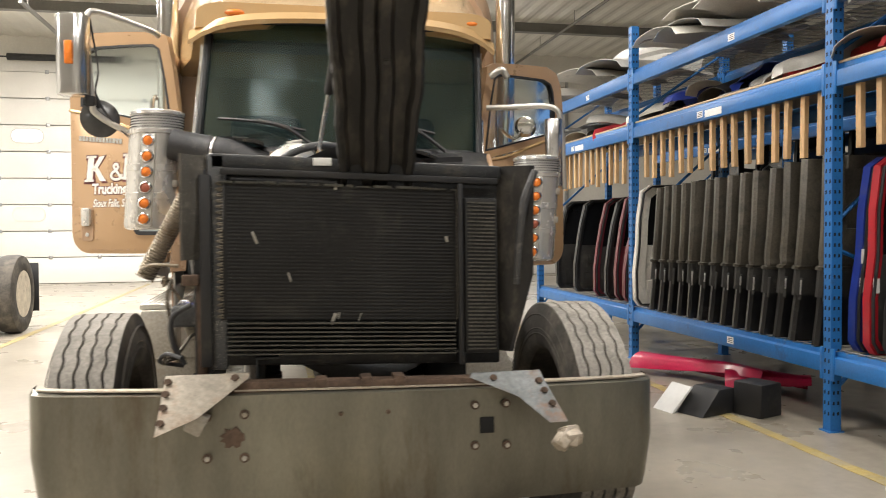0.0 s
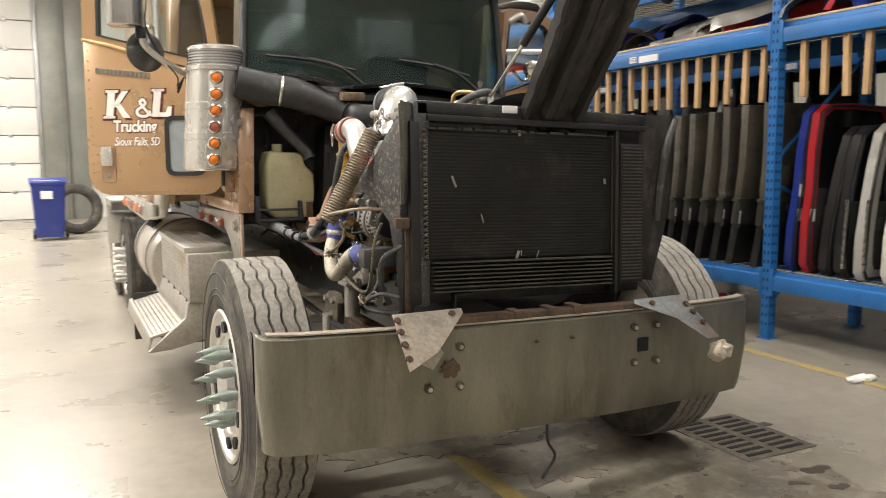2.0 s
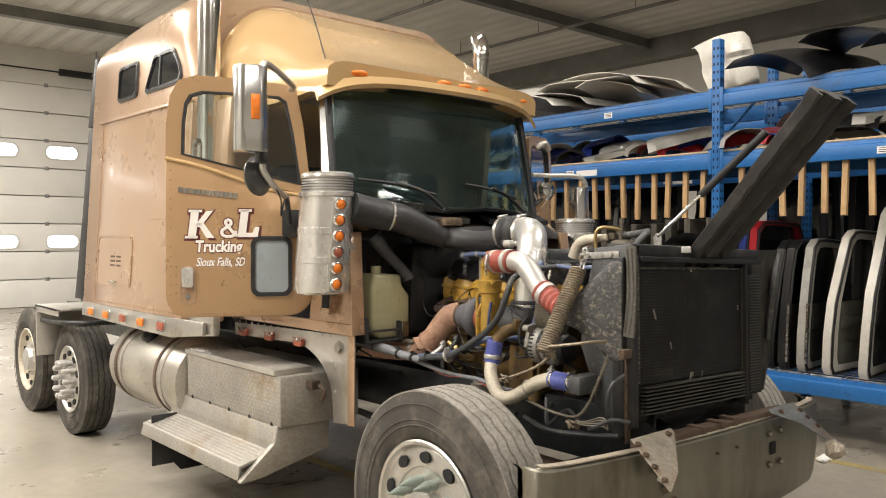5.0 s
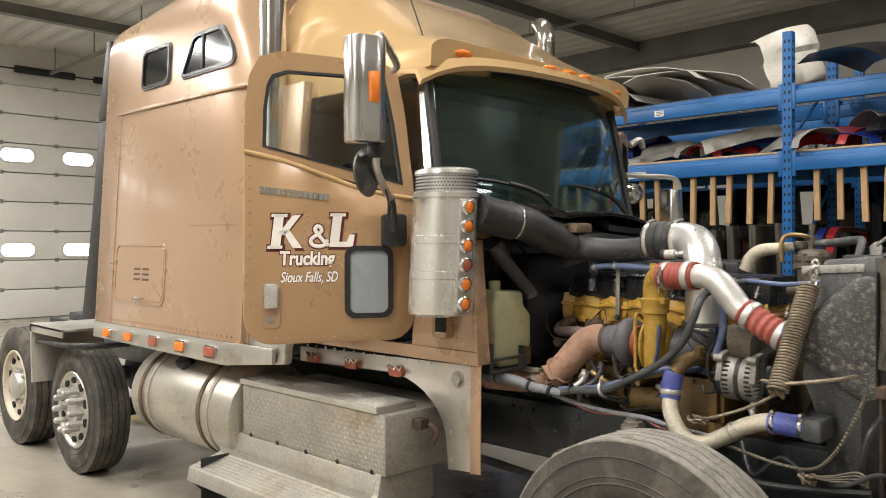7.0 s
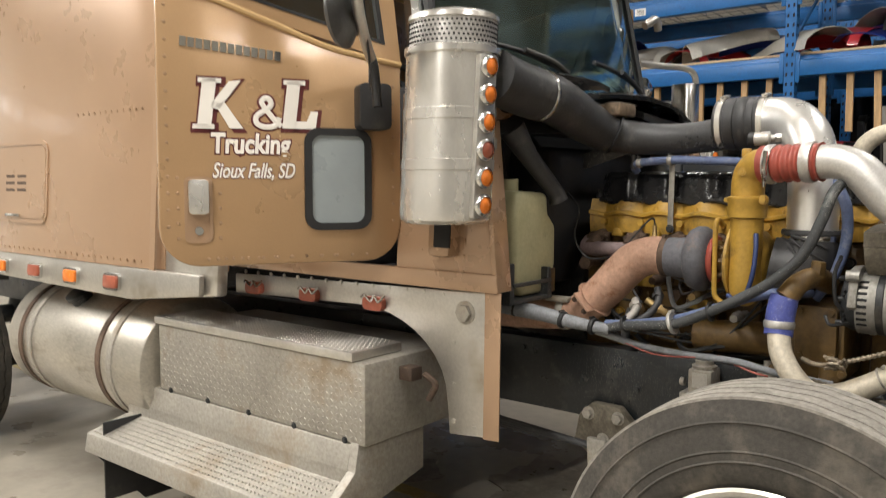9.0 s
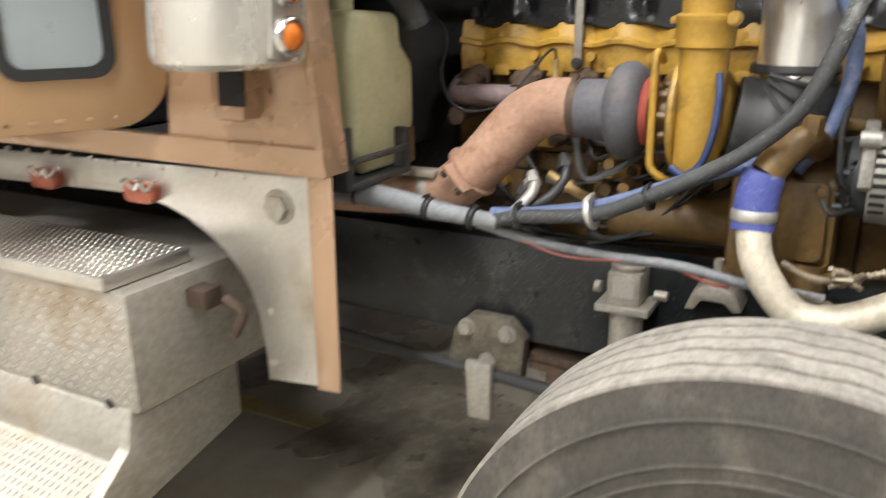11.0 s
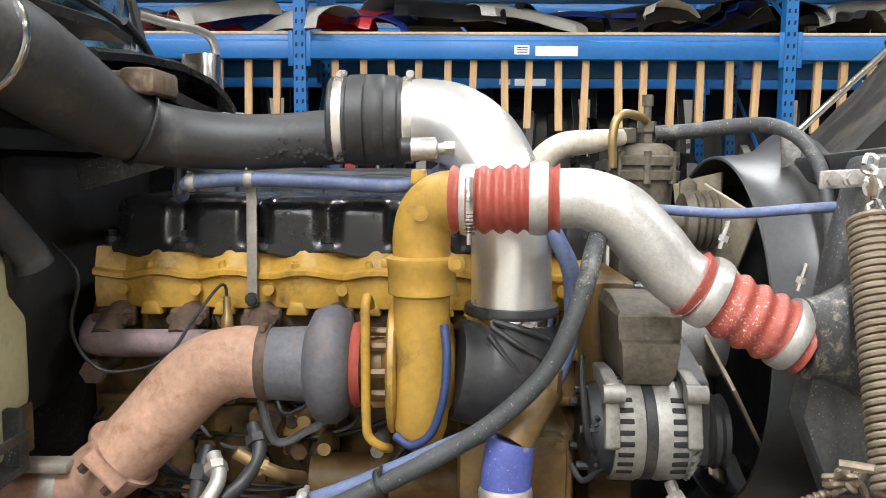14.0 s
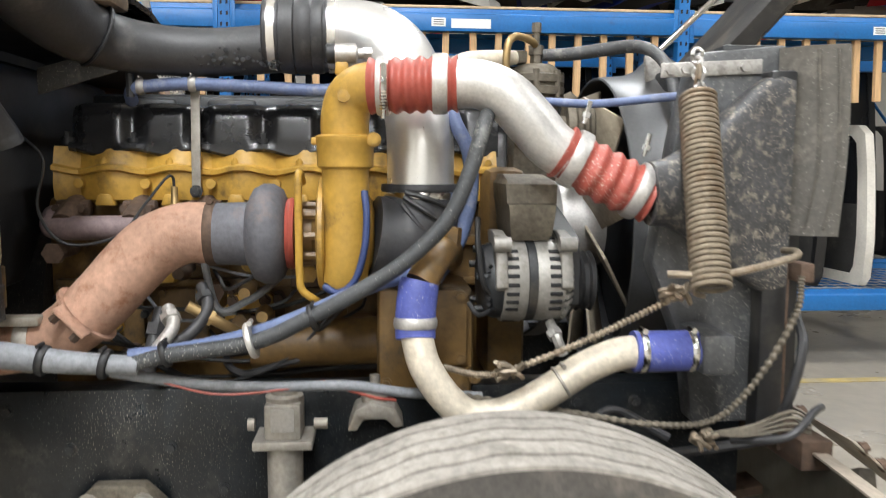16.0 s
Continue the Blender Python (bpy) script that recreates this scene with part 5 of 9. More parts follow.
def sleeper_details():
    hw = 1.2805
    for s in (-1, 1):
        X = s * hw
        o = lambda d: X + s * d
        b = B()
        prism(b, [(6.2, 2.715), (8.0, 2.745), (8.0, 2.765), (6.2, 2.735)], "x", o(-0.004), o(0.014), 0.003, m=CAB)
        part("drip_rail", b, TAN, sleeper)
        b = B()
        box(b, min(o(-0.003), o(0.0025)), max(o(-0.003), o(0.0025)), 7.94, 7.955, 1.24, 2.74, m=CAB)
        box(b, min(o(-0.003), o(0.0025)), max(o(-0.003), o(0.0025)), 6.17, 6.21, 1.24, 2.70, m=CAB)
        part("seam", b, TAN, sleeper)
        b = B()
        for k in range(26):
            hexbolt(b, CAB @ Vector((o(0), 7.98, 1.28 + 0.056 * k)), (s, 0, 0), 0.005, 0.003)
            hexbolt(b, CAB @ Vector((o(0), 8.17, 1.28 + 0.056 * k)), (s, 0, 0), 0.005, 0.003)
        for k in range(32):
            hexbolt(b, CAB @ Vector((o(0), 6.28 + 0.055 * k, 1.27)), (s, 0, 0), 0.005, 0.003)
        for k in range(12):
            hexbolt(b, CAB @ Vector((o(0), 6.3 + 0.05 * k, 1.92)), (s, 0, 0), 0.004, 0.002)
        part("rivet", b, TAN, sleeper)
        # luggage door
        b = B()
        band(b, rrect(7.13, 7.9, 1.40, 1.81, 0.06), rrect(7.145, 7.885, 1.415, 1.795, 0.05), "x", o(-0.002), o(0.006), m=CAB)
        prism(b, rrect(7.155, 7.875, 1.425, 1.785, 0.045), "x", o(-0.002), o(0.004), m=CAB)
        lug = part("luggage_door", b, TAN, sleeper, "flush tan luggage door")
        b = B()
        for i in range(3):
            for j in range(2):
                box(b, min(o(0.004), o(0.005)), max(o(0.004), o(0.005)), 7.36 + 0.13 * j, 7.36 + 0.13 * j + 0.1, 1.56 + 0.035 * i, 1.575 + 0.035 * i, m=CAB)
        part("faded_print_bar", b, RUST_DARK, lug, "faded lines of stencil print")
        b = B()
        box(b, min(o(0.004), o(0.014)), max(o(0.004), o(0.014)), 7.42, 7.58, 1.43, 1.445, 0.003, m=CAB)
        part("latch", b, CHROME, lug)
        # windows of the upper bunk, in the shoulder of the roof
        for nm, out, bar in (("rear", rrect(7.20, 7.62, 2.875, 3.16, 0.045), None),
                             ("front", [(7.035, 2.89), (7.01, 2.87), (6.43, 2.87), (6.39, 2.885), (6.375, 2.92), (6.40, 2.985), (6.52, 3.125), (6.56, 3.145), (6.87, 3.145), (6.905, 3.125)], 6.77)):
            cy, cz = (max(p[0] for p in out) + min(p[0] for p in out)) / 2, (max(p[1] for p in out) + min(p[1] for p in out)) / 2
            hy, hz = max(abs(p[0] - cy) for p in out), max(abs(p[1] - cz) for p in out)
            inn = [(cy + (p[0] - cy) * (1 - 0.028 / hy), cz + (p[1] - cz) * (1 - 0.028 / hz)) for p in out]
            mid = [(cy + (p[0] - cy) * (1 - 0.010 / hy), cz + (p[1] - cz) * (1 - 0.010 / hz)) for p in out]
            b = B()
            band(b, mid, inn, "x", o(-0.04), o(0.016), m=CAB)
            w = part("bunk_window", b, BLACK_GLOSS, sleeper, "small bunk window with dark rounded frame")
            b = B()
            band(b, out, mid, "x", o(-0.04), o(0.012), m=CAB)
            part("window_trim", b, MIRROR_SHELL, w, "dull metal outer trim")
            b = B()
            prism(b, inn, "x", min(o(-0.02), o(0.004)), max(o(-0.02), o(0.004)), m=CAB)
            part("pane", b, DARKGLASS, w)
            if bar:
                b = B()
                box(b, min(o(0.0), o(0.012)), max(o(0.0), o(0.012)), bar - 0.012, bar + 0.012, 2.905, 3.13, m=CAB)
                part("divider", b, BLACK, w)
        # rear extender and dark rubber edge
        b = B()
        prism(b, [(8.27, 1.25), (8.52, 1.25), (8.44, 2.0), (8.40, 2.74), (8.27, 2.74)], "x", o(-0.05), o(-0.02), 0.006, m=CAB)
        prism(b, [(8.27, 2.76), (8.42, 2.76), (8.34, 3.36), (8.27, 3.36)], "x", min(o(-0.06), o(-0.02)), max(o(-0.06), o(-0.02)), 0.006, m=CAB)
        part("side_extender", b, BLACK, sleeper, "dark rubber-edged side extender")
        # lower skirt with marker lights
        b = B()
        prism(b, [(5.86, 1.155), (6.36, 1.10), (8.25, 1.12), (8.25, 1.238), (5.86, 1.238)], "x", o(-0.03), o(-0.004), 0.006, m=CAB)
        prism(b, [(5.80, 1.155), (6.36, 1.10), (6.36, 1.36), (5.80, 1.36)], "x", o(-0.045), o(-0.10), 0.012, m=CAB)
        sk = part("lower_skirt", b, ALU, sleeper, "brushed aluminium skirt with marker lights")
        for k, y in enumerate((7.98, 7.62, 7.24, 6.87, 6.50)):
            b = B()
            prism(b, rrect(y - 0.055, y + 0.055, 1.14, 1.195, 0.015), "x", o(-0.006), o(0.02), 0.006, m=CAB)
            li = part("marker_light", b, AMBER if k in (0, 1, 3) else REDLENS, sk, "amber marker light" if k in (0, 1, 3) else "dull red marker light")
            b = B()
            band(b, rrect(y - 0.065, y + 0.065, 1.13, 1.205, 0.018), rrect(y - 0.055, y + 0.055, 1.14, 1.195, 0.015), "x", o(-0.006), o(0.012), m=CAB)
            part("bezel", b, CHROME, li)


sleeper_details()


def exhaust_pipes():
    for s, x, y in ((-1, -0.80, 6.07), (1, 1.72, 6.07)):
        b = B()
        top = 4.6 if s < 0 else 3.35
        pts = [(x, y, 1.2), (x + 0.03, y, top)]
        tube(b, pts, 0.075, 24, smooth=False)
        st = part("exhaust_tube", b, CHROME, truck, "polished steel exhaust stack")
        if s > 0:
            b = B()
            tube(b, [(x + 0.03, y, 3.34), (x + 0.03, y, 3.42), (x + 0.05, y + 0.03, 3.5), (x + 0.1, y + 0.1, 3.56)], 0.074, 20)
            part("stack_tip", b, CHROME, st)
        b = B()
        tube(b, [(x - 0.1, y - 0.02, 1.6), (x - 0.1, y - 0.02, 2.35), (x - 0.05, y, 2.42), (x, y, 2.42)], 0.018, 8)
        part("grab_rail", b, CHROME, st)


exhaust_pipes()


# doors, standing open
def cab_door(hx, hy, dx, dy, side, drop, full=True):
    d = Vector((dx, dy, 0)).normalized()
    n = Vector((d.y, -d.x, 0)) if side < 0 else Vector((-d.y, d.x, 0))
    if n.y > 0:
        n = -n
    # local x: from the hinge to the rear edge, local y: up, local z: outwards
    m = Matrix(((d.x, 0, n.x, hx), (d.y, 0, n.y, hy), (0, 1, 0, drop), (0, 0, 0, 1)))
    door = base("door", (hx, hy, 1.33 + drop), "")
    door.parent = truck
    door.matrix_parent_inverse = Matrix.Translation(-Vector(PLACE[truck.name]))
    door["label"] = "open tan cab door with riveted edges"
    b = B()
    outline = []
    for p in rrect(-0.03, 0.805, 1.325, 2.2, [0.13, 0.13, 0.0, 0.0], 6):
        outline.append(p)
    outline = [p for p in outline if p[1] < 2.0] + [(0.80, 2.245), (0.62, 2.205), (0.42, 2.14), (0.25, 2.08), (0.10, 2.05), (-0.03, 2.03)]
    prism(b, outline, "z", -0.055, 0.0, 0.008, m=m)
    skin = part("door_skin", b, PAINT_DOOR, door)
    b = B()
    tube(b, [(p[0], p[1], 0.0) for p in ((0.80, 2.243), (0.62, 2.203), (0.42, 2.138), (0.25, 2.078), (0.10, 2.048), (-0.03, 2.028))], 0.011, 8, m=m)
    part("belt_moulding", b, GOLD, door)
    b = B()
    outer = [(-0.03, 2.03), (0.80, 2.24), (0.795, 2.45), (0.775, 2.60), (0.73, 2.69), (0.63, 2.725), (0.34, 2.71), (0.12, 2.69), (0.06, 2.66), (0.02, 2.45)]
    inner = [(0.03, 2.095), (0.715, 2.265), (0.71, 2.45), (0.695, 2.56), (0.67, 2.61), (0.60, 2.635), (0.34, 2.63), (0.16, 2.62), (0.115, 2.59), (0.075, 2.40)]
    band(b, outer, inner, "z", -0.045, 0.0, m=m)
    part("window_surround", b, PAINT_DOOR, door)
    b = B()
    band(b, [(p[0] + (0.37 - p[0]) * 0.0, p[1]) for p in inner], [(0.37 + (p[0] - 0.37) * 0.95, 2.4 + (p[1] - 2.4) * 0.95) for p in inner], "z", -0.035, 0.003, m=m)
    part("window_seal", b, BLACK, door)
    b = B()
    prism(b, [(0.37 + (p[0] - 0.37) * 0.96, 2.4 + (p[1] - 2.4) * 0.96) for p in inner], "z", -0.024, -0.019, m=m)
    g = part("window_glass", b, GLASS, door, "clear door window glass")
    g.visible_shadow = False
    if full:
        # lower look-down window
        b = B()
        band(b, rrect(0.085, 0.325, 1.44, 1.795, 0.05), rrect(0.11, 0.30, 1.465, 1.77, 0.035), "z", -0.03, 0.012, m=m)
        lw = part("lower_window", b, BLACK, door, "small lower door window in black rubber seal")
        b = B()
        prism(b, rrect(0.105, 0.305, 1.46, 1.775, 0.035), "z", 0.001, 0.005, m=m)
        part("pane", b, GREYPANE, lw)
        b = B()
        band(b, rrect(0.635, 0.725, 1.405, 1.625, 0.02), rrect(0.645, 0.715, 1.415, 1.615, 0.015), "z", -0.01, 0.004, m=m)
        prism(b, rrect(0.645, 0.715, 1.415, 1.615, 0.015), "z", -0.003, 0.002, m=m)
        hp = part("handle_plate", b, TAN, door)
        b = B()
        prism(b, rrect(0.648, 0.712, 1.50, 1.615, 0.014), "z", 0.002, 0.022, 0.006, m=m)
        part("handle", b, STAINLESS, hp, "chrome paddle handle")
        b = B()
        tube(b, [m @ Vector((0.68, 1.445, 0.0)), m @ Vector((0.68, 1.445, 0.006))], 0.014, 14, smooth=False)
        part("lock", b, CHROME, hp)
        b = B()
        pts = [(0.775, 1.46 + 0.055 * k) for k in range(14)] + [(0.02 + 0.05 * k, 1.35) for k in range(4, 13)] + [(0.10 + 0.055 * k, 1.35) for k in range(11)] + [(0.0, 1.47 + 0.06 * k) for k in range(9)] + [(0.61, 1.42 + 0.05 * k) for k in range(5)] + [(0.745, 1.42 + 0.05 * k) for k in range(5)]
        for p in pts:
            t = bmesh.new()
            lathe(t, [(0.0, 0.006), (0.002, 0.005), (0.003, 0.0)], (p[0], p[1], 0), "z", 8)
            merge(b, t, m)
        part("rivet", b, TAN, door)
        # maker's name as raised plain blocks
        b = B()
        for k in range(13):
            x = 0.73 - k * 0.0255
            prism(b, [(x - 0.02, 2.045 - 0.0025 * k), (x, 2.047 - 0.0025 * k), (x - 0.002, 2.078 - 0.0025 * k), (x - 0.022, 2.076 - 0.0025 * k)], "z", 0.0, 0.004, m=m)
        part("name_bar", b, CHROME, door, "row of small chrome blocks")
        lettering(door, m)
    return m


def lettering(door, m):
    # the local x axis runs to the rear, so mirror it for reading
    def at(x, y, z):
        return m @ Matrix(((-1, 0, 0, x), (0, 1, 0, y), (0, 0, 1, z), (0, 0, 0, 1)))
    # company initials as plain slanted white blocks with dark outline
    strokes = [[(0.68, 1.785), (0.635, 1.785), (0.615, 1.945), (0.66, 1.945)], [(0.64, 1.855), (0.575, 1.94), (0.535, 1.945), (0.61, 1.845)], [(0.625, 1.87), (0.59, 1.87), (0.53, 1.785), (0.575, 1.785)],
               [(0.40, 1.79), (0.355, 1.79), (0.335, 1.95), (0.38, 1.95)], [(0.36, 1.79), (0.285, 1.79), (0.275, 1.85), (0.30, 1.85), (0.315, 1.815), (0.355, 1.815)],
               [(0.695, 1.782), (0.625, 1.782), (0.623, 1.797), (0.693, 1.797)], [(0.675, 1.933), (0.60, 1.933), (0.598, 1.948), (0.673, 1.948)], [(0.395, 1.938), (0.32, 1.938), (0.318, 1.953), (0.393, 1.953)]]
    for depth, grow, mm, nm in ((0.0015, 0.010, LETTER_D, "initial_outline"), (0.003, 0.0, LETTER_W, "initial_block")):
        for which in ((0, 1, 2, 5, 6), (3, 4, 7)):
            b = B()
            for st in [strokes[i] for i in which]:
                c = Vector((sum(p[0] for p in st) / len(st), sum(p[1] for p in st) / len(st)))
                pts = []
                for p in st:
                    q = Vector(p) - c
                    q = q + Vector((math.copysign(grow, q.x), math.copysign(grow, q.y)))
                    pts.append((c.x + q.x - grow * 0.4, c.y + q.y - grow * 0.4))
                prism(b, pts, "z", 0.0, depth, m=m)
            part(nm, b, mm, door, "slanted white block shapes of a sign" if nm == "initial_block" else "")
        b = B()
        w = 0.009 + grow * 0.7
        curl = [(0.412, 1.826), (0.420, 1.805), (0.440, 1.794), (0.468, 1.794), (0.489, 1.806), (0.490, 1.826), (0.475, 1.840), (0.455, 1.852), (0.440, 1.868), (0.446, 1.886), (0.461, 1.889), (0.471, 1.876), (0.462, 1.858), (0.444, 1.836), (0.424, 1.812), (0.405, 1.797)]
        tube(b, [(p[0] - 0.003, p[1], 0.0 if grow else 0.02) for p in curl], w, 8, m=m @ Matrix.Diagonal((1, 1, 0.12, 1)))
        part(nm, b, mm, door, "slanted white block shapes of a sign" if nm == "initial_block" else "")
    for depth, off, mm, nm in ((0.001, 0.006, LETTER_D, "word_outline"), (0.0025, 0.001, LETTER_W, "word")):
        b = B()
        text_mesh(b, "Trucking", 0.092, at(0.638, 1.705, 0.0), depth, offset=off + 0.002, squeeze=0.80, shear=0.08)
        part(nm, b, mm, door, "white lettered word with dark outline")
        b = B()
        text_mesh(b, "Sioux Falls, SD", 0.07, at(0.635, 1.622, 0.0), depth, shear=0.3, offset=off * 0.5 + 0.0008, squeeze=0.66)
        part(nm, b, mm, door, "small white slanted words with dark outline")


DOOR_L = cab_door(-0.62, 5.115, -0.877, 0.482, -1, 0.0)
DOOR_R = cab_door(1.30, 5.10, 0.88, 0.47, 1, -0.12, False)


# ---------------------------------------------------------------- truck: engine bay
def ring_band(parent, name, c, d, r, w, material=CHROME, label="", screw=True):
    """A flat clamp band round a pipe at c, with a small screw housing."""
    b = B()
    d = Vector(d).normalized()
    c = Vector(c)
    tube(b, [c - d * w / 2, c - d * w / 4, c + d * w / 4, c + d * w / 2], [r + 0.001, r + 0.003, r + 0.003, r + 0.001], 28, smooth=False)
    side = d.cross(Vector((0, 0, 1)))
    if side.length < 0.1:
        side = Vector((1, 0, 0))
    side.normalize()
    q = c - side * 0 + Vector((-0.3, 0, 1)).normalized() * (r + 0.006)
    if screw:
        tube(b, [q - side * 0.014, q + side * 0.014], min(0.007, r * 0.15), 8, smooth=False)
    return part(name, b, material, parent, label)


def engine():
    # block with ribs and covers
    b = B()
    box(b, 0.15, 0.60, 3.62, 4.74, 0.92, 1.42, 0.02)
    eng = part("engine_block", b, YELLOW_DIRTY, truck, "oily yellow diesel engine block")
    b = B()
    for k in range(6):
        yc = 4.565 - 0.157 * k
        prism(b, rrect(yc - 0.06, yc + 0.06, 1.0, 1.19, 0.02), "x", 0.128, 0.16, 0.006)
        prism(b, rrect(yc - 0.045, yc + 0.045, 1.22, 1.29, 0.015), "x", 0.135, 0.16, 0.006)
    box(b, 0.13, 0.17, 3.64, 4.72, 1.195, 1.215, 0.005)
    box(b, 0.12, 0.17, 3.64, 4.72, 1.30, 1.325, 0.005)
    part("block_cover", b, YELLOW_DIRTY, eng, "oily yellow block side covers")
    b = B()
    rr = random.Random(8)
    for k in range(6):
        yc = 4.565 - 0.157 * k
        for dy, z in ((-0.05, 1.01), (0.05, 1.01), (-0.05, 1.18), (0.05, 1.18)):
            hexbolt(b, (0.128, yc + dy, z), (-1, 0, 0), 0.009, 0.008)
    part("cover_bolt", b, YELLOW_DIRTY, eng)
    # cylinder head: bulged bays with a wavy rib
    b = B()
    rings = []
    n = 96
    for i in range(n + 1):
        y = 4.70 - 1.08 * i / n
        ph = (4.643 - y) / 0.157 * 2 * math.pi
        w = 0.026 * math.sqrt(0.5 - 0.5 * math.cos(ph) + 0.0005)
        zz = 0.006 - 0.012 * abs(math.cos(ph / 2)) ** 2.5
        rings.append([(0.155 - w * 0.4, y, 1.405), (0.125 - w, y, 1.415), (0.118 - w, y, 1.455), (0.122 - w, y, 1.478 + zz), (0.108 - w, y, 1.483 + zz), (0.108 - w, y, 1.493 + zz), (0.122 - w, y, 1.498 + zz), (0.135 - w, y, 1.545), (0.5, y, 1.55), (0.5, y, 1.405)])
    loft(b, rings)
    head = part("cylinder_head", b, YELLOW, eng, "yellow painted cylinder head with cast ribs", smooth=45)
    b = B()
    for k in range(7):
        y = 4.66 - 0.157 * k
        tube(b, [(0.102, y - 0.078, 1.480), (0.102, y - 0.078, 1.512)], 0.010, 10, smooth=False)
        tube(b, [(0.102, y - 0.078, 1.512), (0.102, y - 0.078, 1.518)], 0.006, 8, smooth=False)
        tube(b, [(0.092, y - 0.020, 1.455), (0.12, y - 0.020, 1.455)], 0.012, 12, smooth=False)
        prism(b, [(y - 0.105, 1.40), (y - 0.055, 1.40), (y - 0.065, 1.43), (y - 0.095, 1.43)], "x", 0.09, 0.13, 0.006)
    part("casting_boss", b, YELLOW, head)
    # valve cover: row of rounded black bumps on a wavy flange
    b = B()
    rings = []
    for i in range(n * 2 + 1):
        y = 4.665 - 1.05 * i / (n * 2)
        ph = ((4.672 - y) / 0.157) % 1.0
        deep = 1.0 if int((4.672 - y) / 0.157) % 2 == (1 if ph > 0.5 else 0) else 0.45
        g = min(1.0, min(ph, 1 - ph) / 0.27)
        g = 1 - deep * (1 - math.sin(g * math.pi / 2) ** 1.5)
        x0 = 0.150 - 0.030 * g
        wv = 0.0065 * math.cos(ph * 2 * math.pi)
        rings.append([(0.112, y, 1.527 + wv), (0.106, y, 1.534 + wv), (0.108, y, 1.547 + wv), (x0 - 0.012, y, 1.555 + wv * 0.6), (x0 - 0.009, y, 1.572), (x0 - 0.002, y, 1.612), (x0 + 0.004, y, 1.630 + 0.006 * g), (x0 + 0.016, y, 1.641 + 0.006 * g), (x0 + 0.04, y, 1.647 + 0.006 * g), (0.45, y, 1.655), (0.45, y, 1.53)])
    loft(b, rings)
    vc = part("valve_cover", b, BLACK_GLOSS, eng, "glossy black plastic valve cover", smooth=45)
    for k in range(7):
        b = B()
        y = 4.672 - 0.157 * k
        tube(b, [(0.128, y, 1.548), (0.128, y, 1.566)], 0.016, 14, smooth=False)
        tube(b, [(0.128, y, 1.566), (0.128, y, 1.580)], 0.009, 6, smooth=False)
        part("cover_bolt", b, BLACK, vc)
    # exhaust manifold
    b = B()
    tube(b, [(0.10, 4.70, 1.375), (0.06, 4.69, 1.36), (0.035, 4.66, 1.352), (0.03, 4.5, 1.352), (0.03, 3.85, 1.352)], 0.029, 16)
    man = part("exhaust_manifold", b, MANIFOLD, eng, "mauve heat-stained exhaust manifold")
    for k in range(4):
        b = B()
        y = 4.655 - 0.157 * k
        tube(b, [(0.03, y, 1.36), (0.07, y, 1.385), (0.13, y, 1.40)], [0.03, 0.026, 0.03], 12)
        box(b, 0.085, 0.12, y - 0.04, y + 0.04, 1.375, 1.415, 0.008)
        for dy in (-0.028, 0.028):
            tube(b, [(0.06, y + dy, 1.395), (0.10, y + dy, 1.395)], 0.011, 6, smooth=False)
        part("manifold_flange", b, RUST_DARK, man, "rusty manifold port flange")
    # turbocharger
    c = Vector((-0.13, 0, 1.352))
    b = B()
    lathe(b, [(4.115, 0.0), (4.115, 0.075), (4.125, 0.098), (4.145, 0.110), (4.165, 0.110), (4.185, 0.100), (4.196, 0.078), (4.20, 0.070), (4.285, 0.0665), (4.285, 0.0)], c, "y", 48)
    tube(b, [(-0.11, 4.155, 1.34), (-0.04, 4.155, 1.345), (0.03, 4.155, 1.352)], [0.06, 0.05, 0.045], 14)
    turbo = part("turbocharger", b, TURBINE, eng, "grey turbine housing with red band")
    b = B()
    lathe(b, [(4.095, 0.055), (4.097, 0.076), (4.106, 0.080), (4.115, 0.076), (4.117, 0.055)], c, "y", 40)
    part("red_band", b, RED_SIL, turbo, "dull red clamp band")
    b = B()
    lathe(b, [(4.03, 0.05), (4.045, 0.062), (4.06, 0.048), (4.085, 0.05), (4.097, 0.066)], c, "y", 32)
    part("bearing_housing", b, YELLOW_DIRTY, turbo)
    for k in range(8):
        b = B()
        a = 2 * math.pi * k / 8
        tube(b, [(c.x + 0.062 * math.cos(a), 4.05, c.z + 0.062 * math.sin(a)), (c.x + 0.062 * math.cos(a), 4.085, c.z + 0.062 * math.sin(a))], 0.009, 6, smooth=False)
        part("bolt", b, YELLOW_DIRTY, turbo)
    b = B()
    tube(b, [(-0.17, 4.045, 1.205), (-0.20, 4.055, 1.218), (-0.205, 4.078, 1.238), (-0.205, 4.083, 1.27), (-0.205, 4.084, 1.37), (-0.205, 4.084, 1.455), (-0.198, 4.084, 1.482), (-0.175, 4.083, 1.485), (-0.15, 4.08, 1.465)], 0.0085, 12)
    part("oil_line", b, YELLOW, turbo, "yellow painted oil line")
    b = B()
    lathe(b, [(4.028, 0.0), (4.028, 0.118), (4.033, 0.125), (4.042, 0.125), (4.046, 0.118), (4.046, 0.0)], c, "y", 48)
    lathe(b, [(3.925, 0.05), (3.93, 0.075), (3.95, 0.10), (3.985, 0.112), (4.02, 0.105), (4.03, 0.09)], c, "y", 40)
    part("compressor_housing", b, YELLOW, turbo, "yellow compressor housing")
    b = B()
    tube(b, [(-0.185, 3.99, 1.235), (-0.20, 3.987, 1.26), (-0.205, 3.985, 1.32), (-0.205, 3.985, 1.42), (-0.205, 3.985, 1.51)], [0.034, 0.047, 0.051, 0.049, 0.05], 24)
